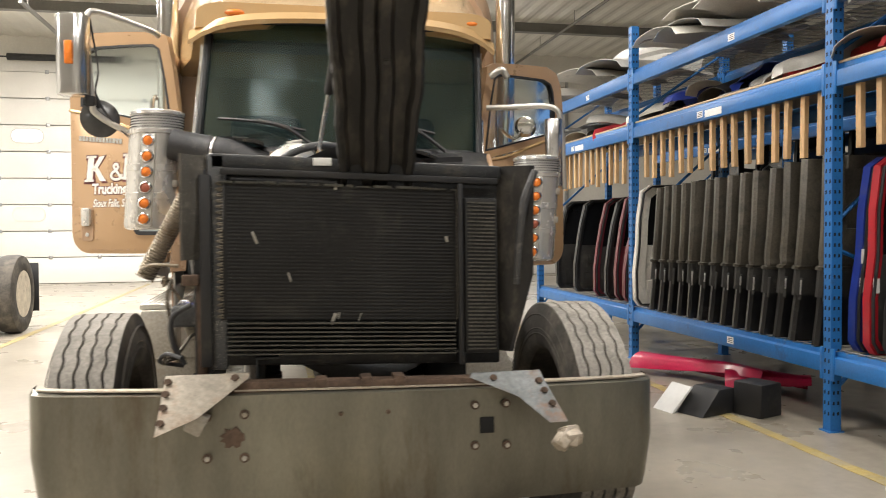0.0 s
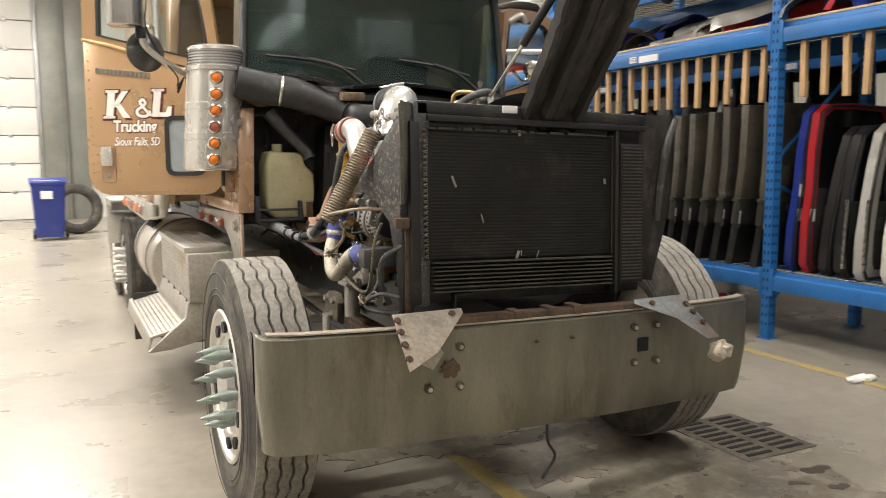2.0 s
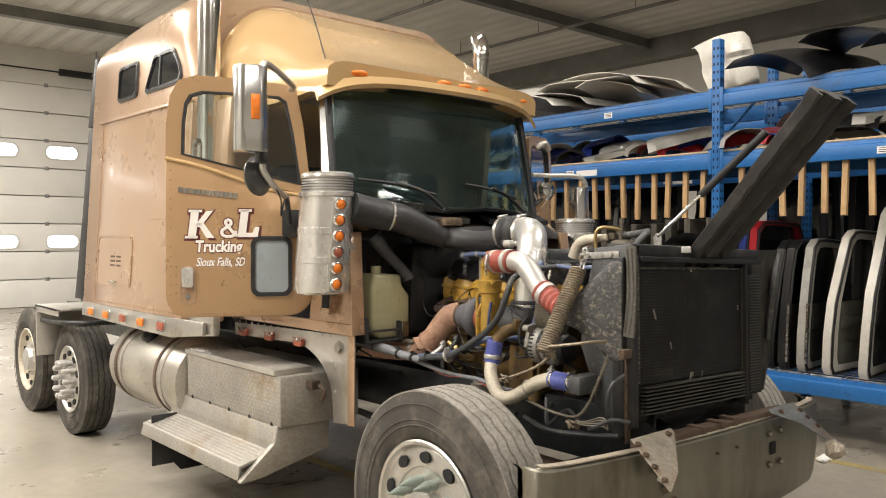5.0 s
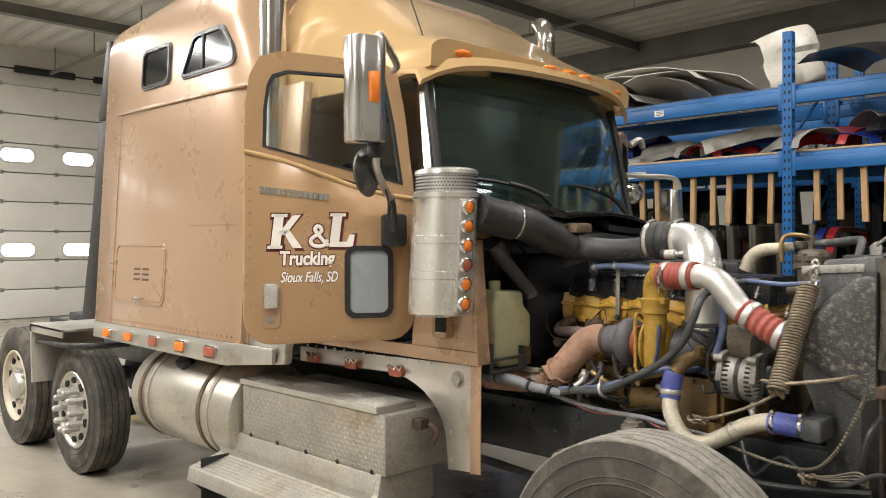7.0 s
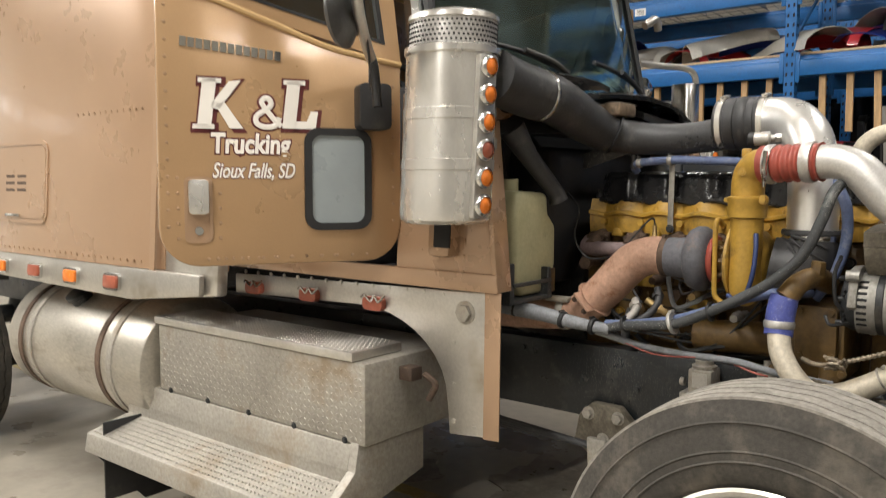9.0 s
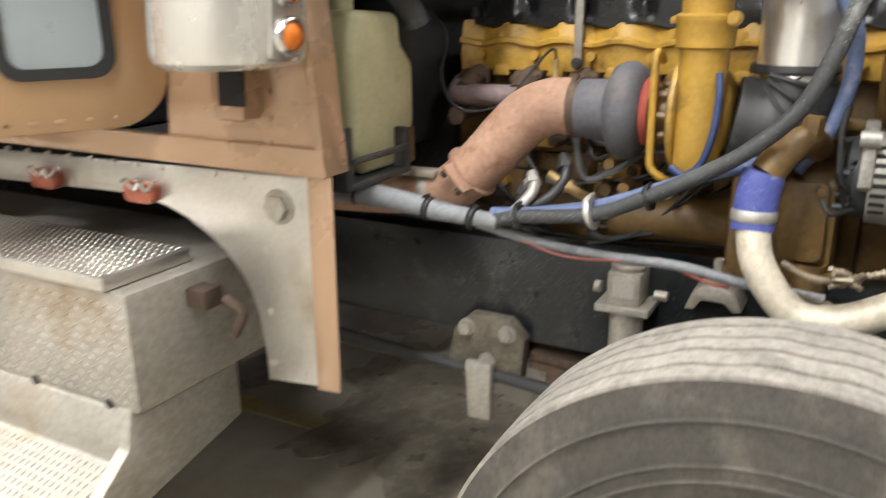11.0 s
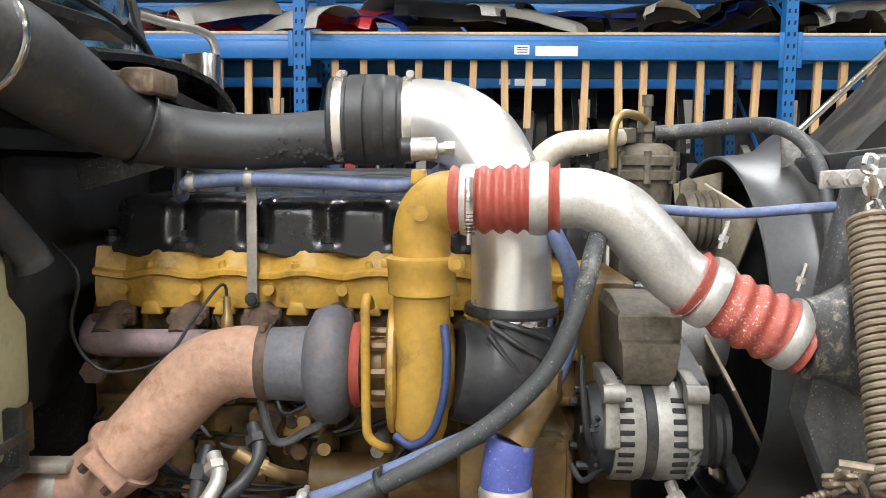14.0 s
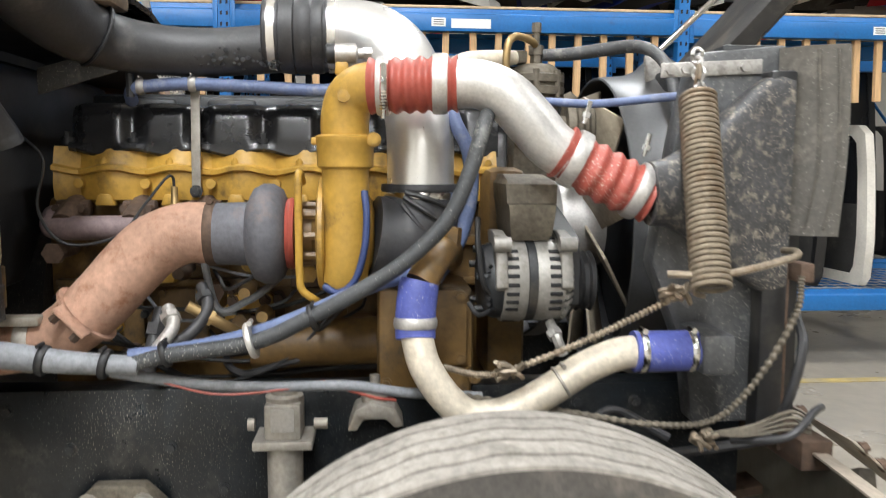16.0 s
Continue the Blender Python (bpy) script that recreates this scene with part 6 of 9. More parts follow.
    part("volute", b, YELLOW, turbo, "yellow cast volute")
    b = B()
    lathe(b, [(1.495, 0.05), (1.50, 0.059), (1.545, 0.060), (1.55, 0.063), (1.562, 0.063), (1.566, 0.055)], (-0.205, 3.985, 0), "z", 32)
    box(b, -0.225, -0.185, 4.025, 4.055, 1.545, 1.56, 0.004)
    hexbolt(b, (-0.245, 3.925, 1.556), (-1, 0, 0), 0.011, 0.01)
    part("elbow_flange", b, YELLOW, turbo)
    b = B()
    tube(b, [(-0.205, 3.985, 1.555), (-0.206, 3.985, 1.60), (-0.212, 3.975, 1.638), (-0.225, 3.95, 1.66), (-0.24, 3.915, 1.664)], 0.0505, 24)
    tube(b, [(-0.245, 3.985, 1.64), (-0.268, 3.985, 1.642)], 0.013, 14, smooth=False)
    tube(b, [(-0.266, 3.985, 1.642), (-0.272, 3.985, 1.642)], 0.007, 6, smooth=False)
    prism(b, [(3.975, 1.69), (4.005, 1.69), (4.003, 1.715), (3.978, 1.715)], "x", -0.22, -0.20, 0.003)
    part("outlet_elbow", b, YELLOW, turbo, "yellow outlet elbow")
    # charge-air pipe with red hoses
    b = B()
    tube(b, [(-0.24, 3.93, 1.664), (-0.252, 3.87, 1.665), (-0.262, 3.81, 1.667), (-0.27, 3.755, 1.668)], 0.0545, 28, per=16, ripple=0.0035, waves=7)
    rh = part("charge_hose", b, RED_SIL, eng, "ribbed red silicone hose with clamps")
    ring_band(rh, "band", (-0.267, 3.79, 1.668), (-0.1, -1, 0), 0.0585, 0.03, CAST, screw=False)
    b = B()
    tube(b, [(-0.305, 3.905, 1.70), (-0.318, 3.905, 1.66), (-0.312, 3.905, 1.63)], 0.008, 8)
    for k in range(7):
        lathe(b, [(0, 0.006), (0.002, 0.010), (0.004, 0.006)], (-0.316, 3.905, 1.612 + 0.006 * k), "z", 10)
    tube(b, [(-0.316, 3.905, 1.595), (-0.316, 3.905, 1.66)], 0.004, 8, smooth=False)
    part("spring_clamp", b, CHROME, rh, "bright spring clamp bolt")
    ring_band(rh, "band", (-0.243, 3.905, 1.664), (-0.1, -1, 0), 0.0575, 0.024, CAST, screw=False)
    b = B()
    tube(b, [(-0.27, 3.765, 1.668), (-0.276, 3.71, 1.667), (-0.283, 3.655, 1.642), (-0.29, 3.605, 1.59), (-0.295, 3.57, 1.55), (-0.30, 3.53, 1.522)], [0.0495, 0.0495, 0.052, 0.053, 0.051, 0.0495], 28, per=10)
    part("charge_pipe", b, CAST, eng, "grey aluminium charge-air pipe")
    b = B()
    tube(b, [(-0.298, 3.545, 1.534), (-0.303, 3.48, 1.497), (-0.309, 3.42, 1.467), (-0.315, 3.365, 1.445)], 0.054, 28, per=16, ripple=0.004, waves=6)
    r2 = part("charge_hose", b, RED_GRIT, eng, "gritty ribbed red silicone hose with clamps")
    dd = Vector((-0.017, -0.18, -0.09))
    ring_band(r2, "band", (-0.3, 3.517, 1.519), dd, 0.0575, 0.028, CAST, screw=False)
    ring_band(r2, "band", (-0.313, 3.39, 1.455), dd, 0.0575, 0.026, CAST, screw=False)
    for p in ((-0.30, 3.50, 1.59), (-0.315, 3.38, 1.525)):
        b = B()
        tube(b, [p, (p[0], p[1] - 0.012, p[2] + 0.045)], 0.005, 8, smooth=False)
        tube(b, [(p[0], p[1] - 0.004, p[2] + 0.012), (p[0], p[1] - 0.007, p[2] + 0.022)], 0.009, 6, smooth=False)
        part("t_bolt", b, CHROME, r2)
    # exhaust downpipe
    b = B()
    tube(b, [(-0.13, 4.275, 1.353), (-0.125, 4.34, 1.352), (-0.12, 4.405, 1.325), (-0.125, 4.46, 1.272), (-0.135, 4.52, 1.205), (-0.15, 4.585, 1.145), (-0.16, 4.66, 1.115), (-0.17, 4.9, 1.095), (-0.18, 5.3, 1.08)], [0.0665, 0.067, 0.069, 0.069, 0.067, 0.062, 0.056, 0.054, 0.054], 28)
    ex = part("exhaust_pipe", b, RUST, eng, "pinkish rust-coloured exhaust downpipe")
    ring_band(ex, "clamp", (-0.128, 4.278, 1.353), (0, 1, 0), 0.0685, 0.02, RUST_DARK)
    b = B()
    mm = Matrix.Translation((-0.14, 4.548, 1.178)) @ Vector((0, 0.72, -0.69)).to_track_quat("Z", "Y").to_matrix().to_4x4()
    t = bmesh.new()
    lathe(t, [(-0.004, 0.055), (-0.004, 0.0765), (0.004, 0.0765), (0.004, 0.055)], (0, 0, 0), "z", 32, closed=True)
    box(t, 0.05, 0.108, -0.042, 0.042, -0.004, 0.005, 0.002)
    merge(b, t, mm)
    part("pipe_flange", b, RUST, ex, "rusty clamp flange")
    b = B()
    for s in (-1, 1):
        hexbolt(b, mm @ Vector((0.092, 0.028 * s, 0.005)), mm.to_3x3() @ Vector((0, 0, 1)), 0.01, 0.02)
    part("flange_bolt", b, RUST_DARK, ex)
    ring_band(ex, "clamp", (-0.16, 4.66, 1.115), (0, 1, -0.1), 0.057, 0.03, ALU_DIRTY)
    b = B()
    box(b, -0.215, -0.17, 4.62, 4.72, 1.165, 1.185, 0.006)
    part("clamp_saddle", b, ALU_DIRTY, ex)
    # intake: rubber pipe, coupling, aluminium elbow, boot
    b = B()
    tube(b, [(-0.40, 4.665, 1.915), (-0.30, 4.645, 1.90), (-0.20, 4.635, 1.87), (-0.06, 4.60, 1.815), (0.03, 4.53, 1.783), (0.07, 4.42, 1.770), (0.085, 4.30, 1.770), (0.09, 4.13, 1.785)], [0.085, 0.086, 0.085, 0.076, 0.064, 0.058, 0.057, 0.058], 28)
    tube(b, [(0.06, 4.50, 1.755), (0.06, 4.50, 1.66)], 0.01, 8, smooth=False)
    intake = part("intake_pipe", b, HOSE, eng, "oil-spotted black rubber intake pipe")
    b = B()
    rr = random.Random(6)
    for k in range(95):
        y = rr.uniform(4.14, 4.50)
        a = rr.triangular(-2.5, -1.45, -2.0)
        r0 = 0.0568
        q = Vector((0.082 + r0 * math.sin(a), y, 1.772 + r0 * math.cos(a)))
        t = bmesh.new()
        bmesh.ops.create_uvsphere(t, u_segments=8, v_segments=4, radius=rr.uniform(0.002, 0.0065))
        bmesh.ops.scale(t, vec=(0.12, 1, 1), verts=t.verts[:])
        merge(b, t, Matrix.Translation(q) @ Matrix.Rotation(-a - math.pi / 2, 4, "Y"))
    part("oil_drop", b, HOLE, intake)
    b = B()
    tube(b, [(-0.60, 4.69, 1.955), (-0.48, 4.68, 1.93), (-0.38, 4.66, 1.912)], [0.088, 0.089, 0.0885], 28)
    part("intake_cuff", b, HOSE, eng, "black rubber intake cuff")
    ring_band(intake, "band", (-0.36, 4.657, 1.909), (1, -0.2, -0.15), 0.089, 0.016, CHROME)
    ring_band(intake, "band", (0.0, 4.553, 1.79), (0.6, -0.7, -0.35), 0.073, 0.008, BLACK)
    b = B()
    lathe(b, [(4.188, 0.058), (4.188, 0.083), (4.184, 0.087), (4.150, 0.088), (4.147, 0.092), (4.115, 0.0935), (4.112, 0.0905), (4.108, 0.0935), (4.076, 0.0935), (4.072, 0.0905), (4.068, 0.092), (4.048, 0.091), (4.044, 0.087), (4.005, 0.086), (4.002, 0.082)], (0.088, 0, 1.815), "y", 44)
    cp = part("rubber_coupling", b, HOSE, eng, "ribbed black rubber coupling")
    for yy in (4.166, 4.026):
        b = B()
        lathe(b, [(yy - 0.010, 0.0868), (yy - 0.009, 0.0895), (yy + 0.009, 0.0895), (yy + 0.010, 0.0868)], (0.088, 0, 1.815), "y", 44, closed=True)
        tube(b, [(0.055, yy - 0.004, 1.906), (0.105, yy - 0.004, 1.912)], 0.008, 10, smooth=False)
        tube(b, [(0.03, yy - 0.004, 1.903), (0.055, yy - 0.004, 1.906)], 0.0055, 6, smooth=False)
        part("band", b, STAINLESS, cp, "bright steel hose band with screw")
    b = B()
    tube(b, [(0.088, 4.05, 1.815), (0.078, 3.99, 1.816), (0.045, 3.925, 1.800), (-0.01, 3.868, 1.750), (-0.055, 3.835, 1.668), (-0.083, 3.822, 1.57), (-0.09, 3.82, 1.44)], [0.083, 0.083, 0.083, 0.080, 0.077, 0.076, 0.076], 36, per=12)
    el = part("intake_elbow", b, ELBOW, eng, "bright aluminium intake elbow")
    b = B()
    tube(b, [(-0.03, 3.935, 1.754), (-0.058, 3.935, 1.754)], 0.013, 6, smooth=False)
    tube(b, [(-0.052, 3.930, 1.754), (-0.052, 3.950, 1.754)], 0.015, 6, smooth=False)
    tube(b, [(-0.06, 3.948, 1.753), (-0.06, 3.962, 1.753), (-0.062, 3.966, 1.753), (-0.062, 4.014, 1.752)], [0.012, 0.012, 0.022, 0.022], 18, smooth=False)
    se = part("sensor", b, CAST, el, "small filter indicator canister")
    b = B()
    tube(b, [(-0.062, 4.012, 1.752), (-0.062, 4.030, 1.752), (-0.062, 4.034, 1.752)], [0.0225, 0.0225, 0.018], 18, smooth=False)
    part("sensor_cap", b, BLACK, se)
    b = B()
    tube(b, [(-0.09, 3.82, 1.462), (-0.09, 3.82, 1.45), (-0.09, 3.82, 1.435), (-0.092, 3.82, 1.42), (-0.098, 3.827, 1.37), (-0.115, 3.86, 1.335), (-0.13, 3.93, 1.345)], [0.088, 0.091, 0.085, 0.088, 0.098, 0.100, 0.092], 32, per=8)
    bt = part("rubber_boot", b, HOSE, eng, "black moulded rubber intake boot")
    ring_band(bt, "band", (-0.09, 3.82, 1.437), (0, 0, 1), 0.087, 0.02, CHROME)
    b = B()
    for p0, p1, p2 in (((-0.178, 3.861, 1.435), (-0.196, 3.812, 1.405), (-0.176, 3.762, 1.372)), ((-0.180, 3.865, 1.420), (-0.199, 3.826, 1.372), (-0.186, 3.781, 1.322)), ((-0.182, 3.868, 1.405), (-0.199, 3.845, 1.35), (-0.182, 3.822, 1.295)), ((-0.175, 3.858, 1.445), (-0.186, 3.808, 1.432), (-0.168, 3.755, 1.41))):
        tube(b, [p0, p1, p2], [0.006, 0.0055, 0.003], 8)
    part("moulded_rib", b, HOSE, bt)
    # bracket strap and blue-grey hose over the valve cover
    b = B()
    prism(b, [(4.347, 1.422), (4.369, 1.422), (4.366, 1.70), (4.344, 1.70)], "x", 0.080, 0.086, 0.002)
    st = part("strap", b, ALU_DIRTY, eng, "dull steel support strap")
    b = B()
    hexbolt(b, (0.080, 4.358, 1.437), (-1, 0, 0), 0.011, 0.008)
    part("bolt", b, DARKMETAL, st)
    b = B()
    tube(b, [(0.12, 4.515, 1.655), (0.08, 4.505, 1.672), (0.062, 4.48, 1.683), (0.06, 4.41, 1.690), (0.06, 4.34, 1.692), (0.06, 4.2, 1.687), (0.058, 4.06, 1.681), (0.05, 3.99, 1.69), (0.02, 3.95, 1.715)], 0.0155, 14)
    h = part("blue_hose", b, HOSE_BLUE, eng, "dusty blue coolant hose")
    for y, z in ((4.475, 1.684), (4.355, 1.6915)):
        ring_band(h, "band", (0.061, y, z), (0, 1, 0), 0.0165, 0.018, CAST_DIRTY)
    # cover plate, sensor with its lead, sagging small wires along the block
    b = B()
    prism(b, rrect(4.18, 4.30, 1.09, 1.18, 0.01), "x", 0.095, 0.13, 0.004)
    cp = part("cover_plate", b, YELLOW, eng, "yellow side cover plate")
    for yy, zz in ((4.20, 1.105), (4.28, 1.105), (4.20, 1.165), (4.28, 1.165)):
        b = B()
        hexbolt(b, (0.095, yy, zz), (-1, 0, 0), 0.011, 0.01)
        part("bolt", b, RUST_DARK, cp)
    b = B()
    tube(b, [(0.04, 4.40, 1.385), (0.04, 4.40, 1.405), (0.04, 4.40, 1.412), (0.04, 4.40, 1.45)], [0.013, 0.013, 0.009, 0.008], 10, smooth=False)
    sn = part("sensor", b, BRASS, eng, "brass exhaust temperature sensor")
    b = B()
    tube(b, [(0.04, 4.40, 1.445), (0.036, 4.402, 1.472), (0.02, 4.415, 1.468), (-0.03, 4.45, 1.41), (-0.09, 4.488, 1.346), (-0.10, 4.576, 1.324), (-0.10, 4.629, 1.346), (-0.10, 4.658, 1.412), (-0.10, 4.642, 1.51), (-0.08, 4.70, 1.57)], 0.0035, 8)
    part("sensor_lead", b, BLACK, sn, "thin dark sensor lead")
    rw = random.Random(77)
    for k in range(14):
        y0, y1 = rw.uniform(4.3, 4.72), rw.uniform(3.72, 4.25)
        z0, z1 = rw.uniform(1.0, 1.34), rw.uniform(0.98, 1.3)
        xo = rw.uniform(-0.02, 0.09)
        b = B()
        tube(b, [(0.13, y0, z0), (xo, y0 - 0.03, z0 - 0.01), (xo - 0.02, (2 * y0 + y1) / 3, min(z0, z1) - rw.uniform(0.0, 0.06)), (xo - 0.01, (y0 + 2 * y1) / 3, min(z0, z1) - rw.uniform(0.0, 0.05)), (xo, y1 + 0.03, z1), (0.13, y1, z1 + 0.02)], rw.choice((0.004, 0.005, 0.007, 0.009)), 7)
        part("engine_wire", b, rw.choice((BLACK, BLACK, HOSE, HOSE_GREY, BLACK)), eng)
    for k in range(22):
        yy, zz = rw.uniform(3.7, 4.72), rw.uniform(0.96, 1.38)
        b = B()
        hexbolt(b, (0.128, yy, zz), (-1, 0, 0), rw.uniform(0.009, 0.016), rw.uniform(0.012, 0.03))
        part("bolt", b, rw.choice((RUST_DARK, YELLOW, DARKMETAL)), eng)
    for k in range(7):
        yy, zz = rw.uniform(3.85, 4.65), rw.uniform(0.98, 1.3)
        b = B()
        lathe(b, [(-0.035, 0.0), (-0.035, 0.014), (-0.01, 0.016), (0.0, 0.021), (0.03, 0.021), (0.032, 0.014), (0.10, 0.013)], (0.03, yy, zz), "x", 12)
        part("pipe_fitting", b, rw.choice((CAST_DIRTY, DARKMETAL, BRASS, RUST_DARK)), eng)
    b = B()
    box(b, 0.62, 0.80, 3.98, 4.80, 1.40, 1.715, 0.03)
    for k in range(3):
        box(b, 0.60, 0.64, 4.05 + 0.24 * k, 4.2 + 0.24 * k, 1.45, 1.70, 0.015)
    part("intake_manifold", b, DARKMETAL, eng, "dark intake manifold on the far side")
    # alternator
    ax, az = -0.19, 1.275
    b = B()
    lathe(b, [(3.545, 0.0), (3.545, 0.075), (3.555, 0.088), (3.60, 0.092), (3.612, 0.088), (3.632, 0.088), (3.642, 0.092), (3.684, 0.091), (3.686, 0.0)], (ax, 0, az), "y", 44)
    alt = part("alternator", b, ALTERN, eng, "dirty cast aluminium alternator")
    alt.location = (0, -0.03, -0.018)
    b = B()
    lathe(b, [(3.684, 0.0), (3.684, 0.084), (3.700, 0.084), (3.722, 0.074), (3.730, 0.055), (3.730, 0.0)], (ax, 0, az), "y", 36)
    for k in range(5):
        a = 2 * math.pi * k / 5 + 0.4
        tube(b, [(ax + 0.068 * math.cos(a), 3.70, az + 0.068 * math.sin(a)), (ax + 0.068 * math.cos(a), 3.742, az + 0.068 * math.sin(a))], 0.008, 8, smooth=False)
    part("rear_cover", b, DARKMETAL, alt, "dark dusty rear cover")
    for yc in (3.574, 3.666):
        b = B()
        for k in range(30):
            if k % 10 in (0, 1):
                continue
            a = 2 * math.pi * k / 30
            t = bmesh.new()
            box(t, 0.0865, 0.0928, -0.0135, 0.0135, -0.0044, 0.0044, 0.0015)
            merge(b, t, Matrix.Translation((ax, yc, az)) @ Matrix.Rotation(a, 4, "Y"))
        part("vent_slot", b, HOLE, alt)
    b = B()
    lathe(b, [(3.612, 0.0885), (3.614, 0.0905), (3.630, 0.0905), (3.632, 0.0885)], (ax, 0, az), "y", 40, closed=True)
    part("stator_band", b, DARKMETAL, alt)
    b = B()
    for y in (3.552, 3.690):
        b = B()
        prism(b, [(ax - 0.10, 1.27), (ax - 0.08, 1.35), (ax - 0.075, 1.375), (ax - 0.02, 1.385), (ax + 0.06, 1.38), (ax + 0.02, 1.33), (ax - 0.06, 1.25)], "y", y - 0.013, y + 0.013, 0.005)
        tube(b, [(ax - 0.085, y - 0.018, 1.36), (ax - 0.085, y + 0.018, 1.36)], 0.016, 12, smooth=False)
        part("bracket_ear", b, ALTERN, alt)
    b = B()
    for k in range(9):
        a = radians(150 + 12 * k)
        q = Vector((ax + 0.089 * math.cos(a), 0, az + 0.089 * math.sin(a)))
        tube(b, [(q.x, 3.552, q.z), (q.x * 1.0 + 0.02 * -math.cos(a), 3.536, q.z - 0.02 * math.sin(a))], 0.005, 6, smooth=False)
    part("cooling_rib", b, ALTERN, alt)
    b = B()
    tube(b, [(ax - 0.03, 3.575, 1.185), (ax - 0.06, 3.565, 1.155), (ax - 0.06, 3.55, 1.12)], 0.011, 8)
    tube(b, [(ax - 0.045, 3.572, 1.168), (ax - 0.058, 3.566, 1.158)], 0.017, 6, smooth=False)
    part("adjuster_bolt", b, CAST_DIRTY, alt)
    b = B()
    for k in range(9):
        tube(b, [(ax - 0.06, 3.70 + 0.006 * (k % 2), 1.22 + 0.01 * k), (ax - 0.075, 3.715, 1.22 + 0.012 * k)], 0.004, 6, smooth=False)
    tube(b, [(ax - 0.05, 3.70, 1.24), (ax - 0.09, 3.73, 1.28), (ax - 0.08, 3.74, 1.36), (ax - 0.03, 3.735, 1.41)], 0.006, 8)
    tube(b, [(ax - 0.05, 3.70, 1.22), (ax - 0.10, 3.74, 1.215), (ax - 0.09, 3.76, 1.24)], 0.005, 8)
    part("wiring", b, BLACK, alt)
    b = B()
    rings = []
    for zz, xo, hw2 in ((1.345, -0.225, 0.040), (1.365, -0.240, 0.045), (1.40, -0.248, 0.048), (1.422, -0.248, 0.050), (1.426, -0.236, 0.053), (1.465, -0.232, 0.055), (1.472, -0.222, 0.05), (1.485, -0.12, 0.045)):
        rings.append([(xo, 3.592 - hw2, zz), (xo, 3.592 + hw2, zz), (-0.04, 3.592 + hw2, zz), (-0.04, 3.592 - hw2, zz)])
    loft(b, rings)
    tube(b, [(-0.2325, 3.628, 1.452), (-0.2345, 3.628, 1.452)], 0.006, 10, smooth=False)
    part("mount_bracket", b, GRIME, eng, "greenish-grey cast mounting bracket")
    b = B()
    lathe(b, [(3.45, 0.0), (3.45, 0.055), (3.455, 0.066), (3.462, 0.060), (3.470, 0.066), (3.478, 0.060), (3.486, 0.066), (3.492, 0.055), (3.52, 0.05), (3.52, 0.0)], (ax - 0.01, 0, az - 0.02), "y", 36)
    loop = [(ax - 0.05, az + 0.05), (ax - 0.055, az - 0.05), (ax + 0.0, az - 0.085), (0.2, 1.05), (0.35, 1.08), (0.36, 1.2), (0.2, 1.42), (ax + 0.0, az + 0.085)]
    pl = [(p[0], 3.51, p[1]) for p in loop]
    path = spline(pl + [pl[0]], 6)
    rings = []
    for i, q in enumerate(path):
        o = (Vector((q.x - 0.05, 0, q.z - 1.22))).normalized()
        rings.append([(q.x, 3.49, q.z), (q.x, 3.535, q.z), (q.x + o.x * 0.008, 3.535, q.z + o.z * 0.008), (q.x + o.x * 0.008, 3.49, q.z + o.z * 0.008)])
    loft(b, rings, caps=False)
    part("drive_belt", b, BLACK, eng, "black ribbed drive belt and pulley")
    # front housings, water pump, pulleys
    b = B()
    box(b, -0.02, 0.5, 3.56, 3.66, 0.98, 1.5, 0.03)
    box(b, -0.14, 0.1, 3.70, 3.92, 0.99, 1.23, 0.02)
    tube(b, [(-0.13, 3.76, 1.30), (-0.22, 3.77, 1.325), (-0.29, 3.80, 1.312), (-0.315, 3.83, 1.268)], [0.034, 0.031, 0.031, 0.034], 20)
    tube(b, [(-0.24, 3.765, 1.33), (-0.24, 3.76, 1.375)], [0.022, 0.02], 6, smooth=False)
    tube(b, [(-0.13, 3.74, 1.05), (-0.13, 3.74, 0.96)], 0.035, 14, smooth=False)
    prism(b, rrect(3.72, 3.84, 1.06, 1.23, 0.02), "x", -0.17, -0.13, 0.008)
    wp = part("water_pump", b, YELLOW_DIRTY, eng, "yellow water pump housing")
    b = B()
    for y, z in ((3.735, 1.075), (3.825, 1.075), (3.735, 1.215), (3.825, 1.215), (3.70, 1.03), (3.90, 1.02)):
        hexbolt(b, (-0.17, y, z), (-1, 0, 0), 0.01, 0.01)
    part("bolt", b, YELLOW_DIRTY, wp)
    b = B()
    lathe(b, [(3.36, 0.0), (3.36, 0.062), (3.365, 0.068), (3.372, 0.060), (3.380, 0.068), (3.388, 0.060), (3.396, 0.068), (3.404, 0.060), (3.412, 0.068), (3.43, 0.06), (3.43, 0.03), (3.56, 0.03), (3.56, 0.0)], (0.18, 0, 1.605), "y", 40)
    part("fan_pulley", b, GRIME, eng, "grimy grooved fan pulley")
    # air compressor on the far side, with lines
    b = B()
    lathe(b, [(1.60, 0.06), (1.66, 0.062), (1.690, 0.066), (1.694, 0.078), (1.712, 0.080), (1.716, 0.070), (1.722, 0.070), (1.726, 0.078), (1.745, 0.078), (1.749, 0.066), (1.765, 0.060), (1.775, 0.045), (1.777, 0.0)], (0.27, 3.492, 0), "z", 28)
    heads = []
    for k in range(7):
        a = 2 * math.pi * k / 7 + 0.3
        heads.append(B())
        tube(heads[-1], [(0.27 + 0.072 * math.cos(a), 3.492 + 0.072 * math.sin(a), 1.685), (0.27 + 0.072 * math.cos(a), 3.492 + 0.072 * math.sin(a), 1.757)], 0.009, 8, smooth=False)
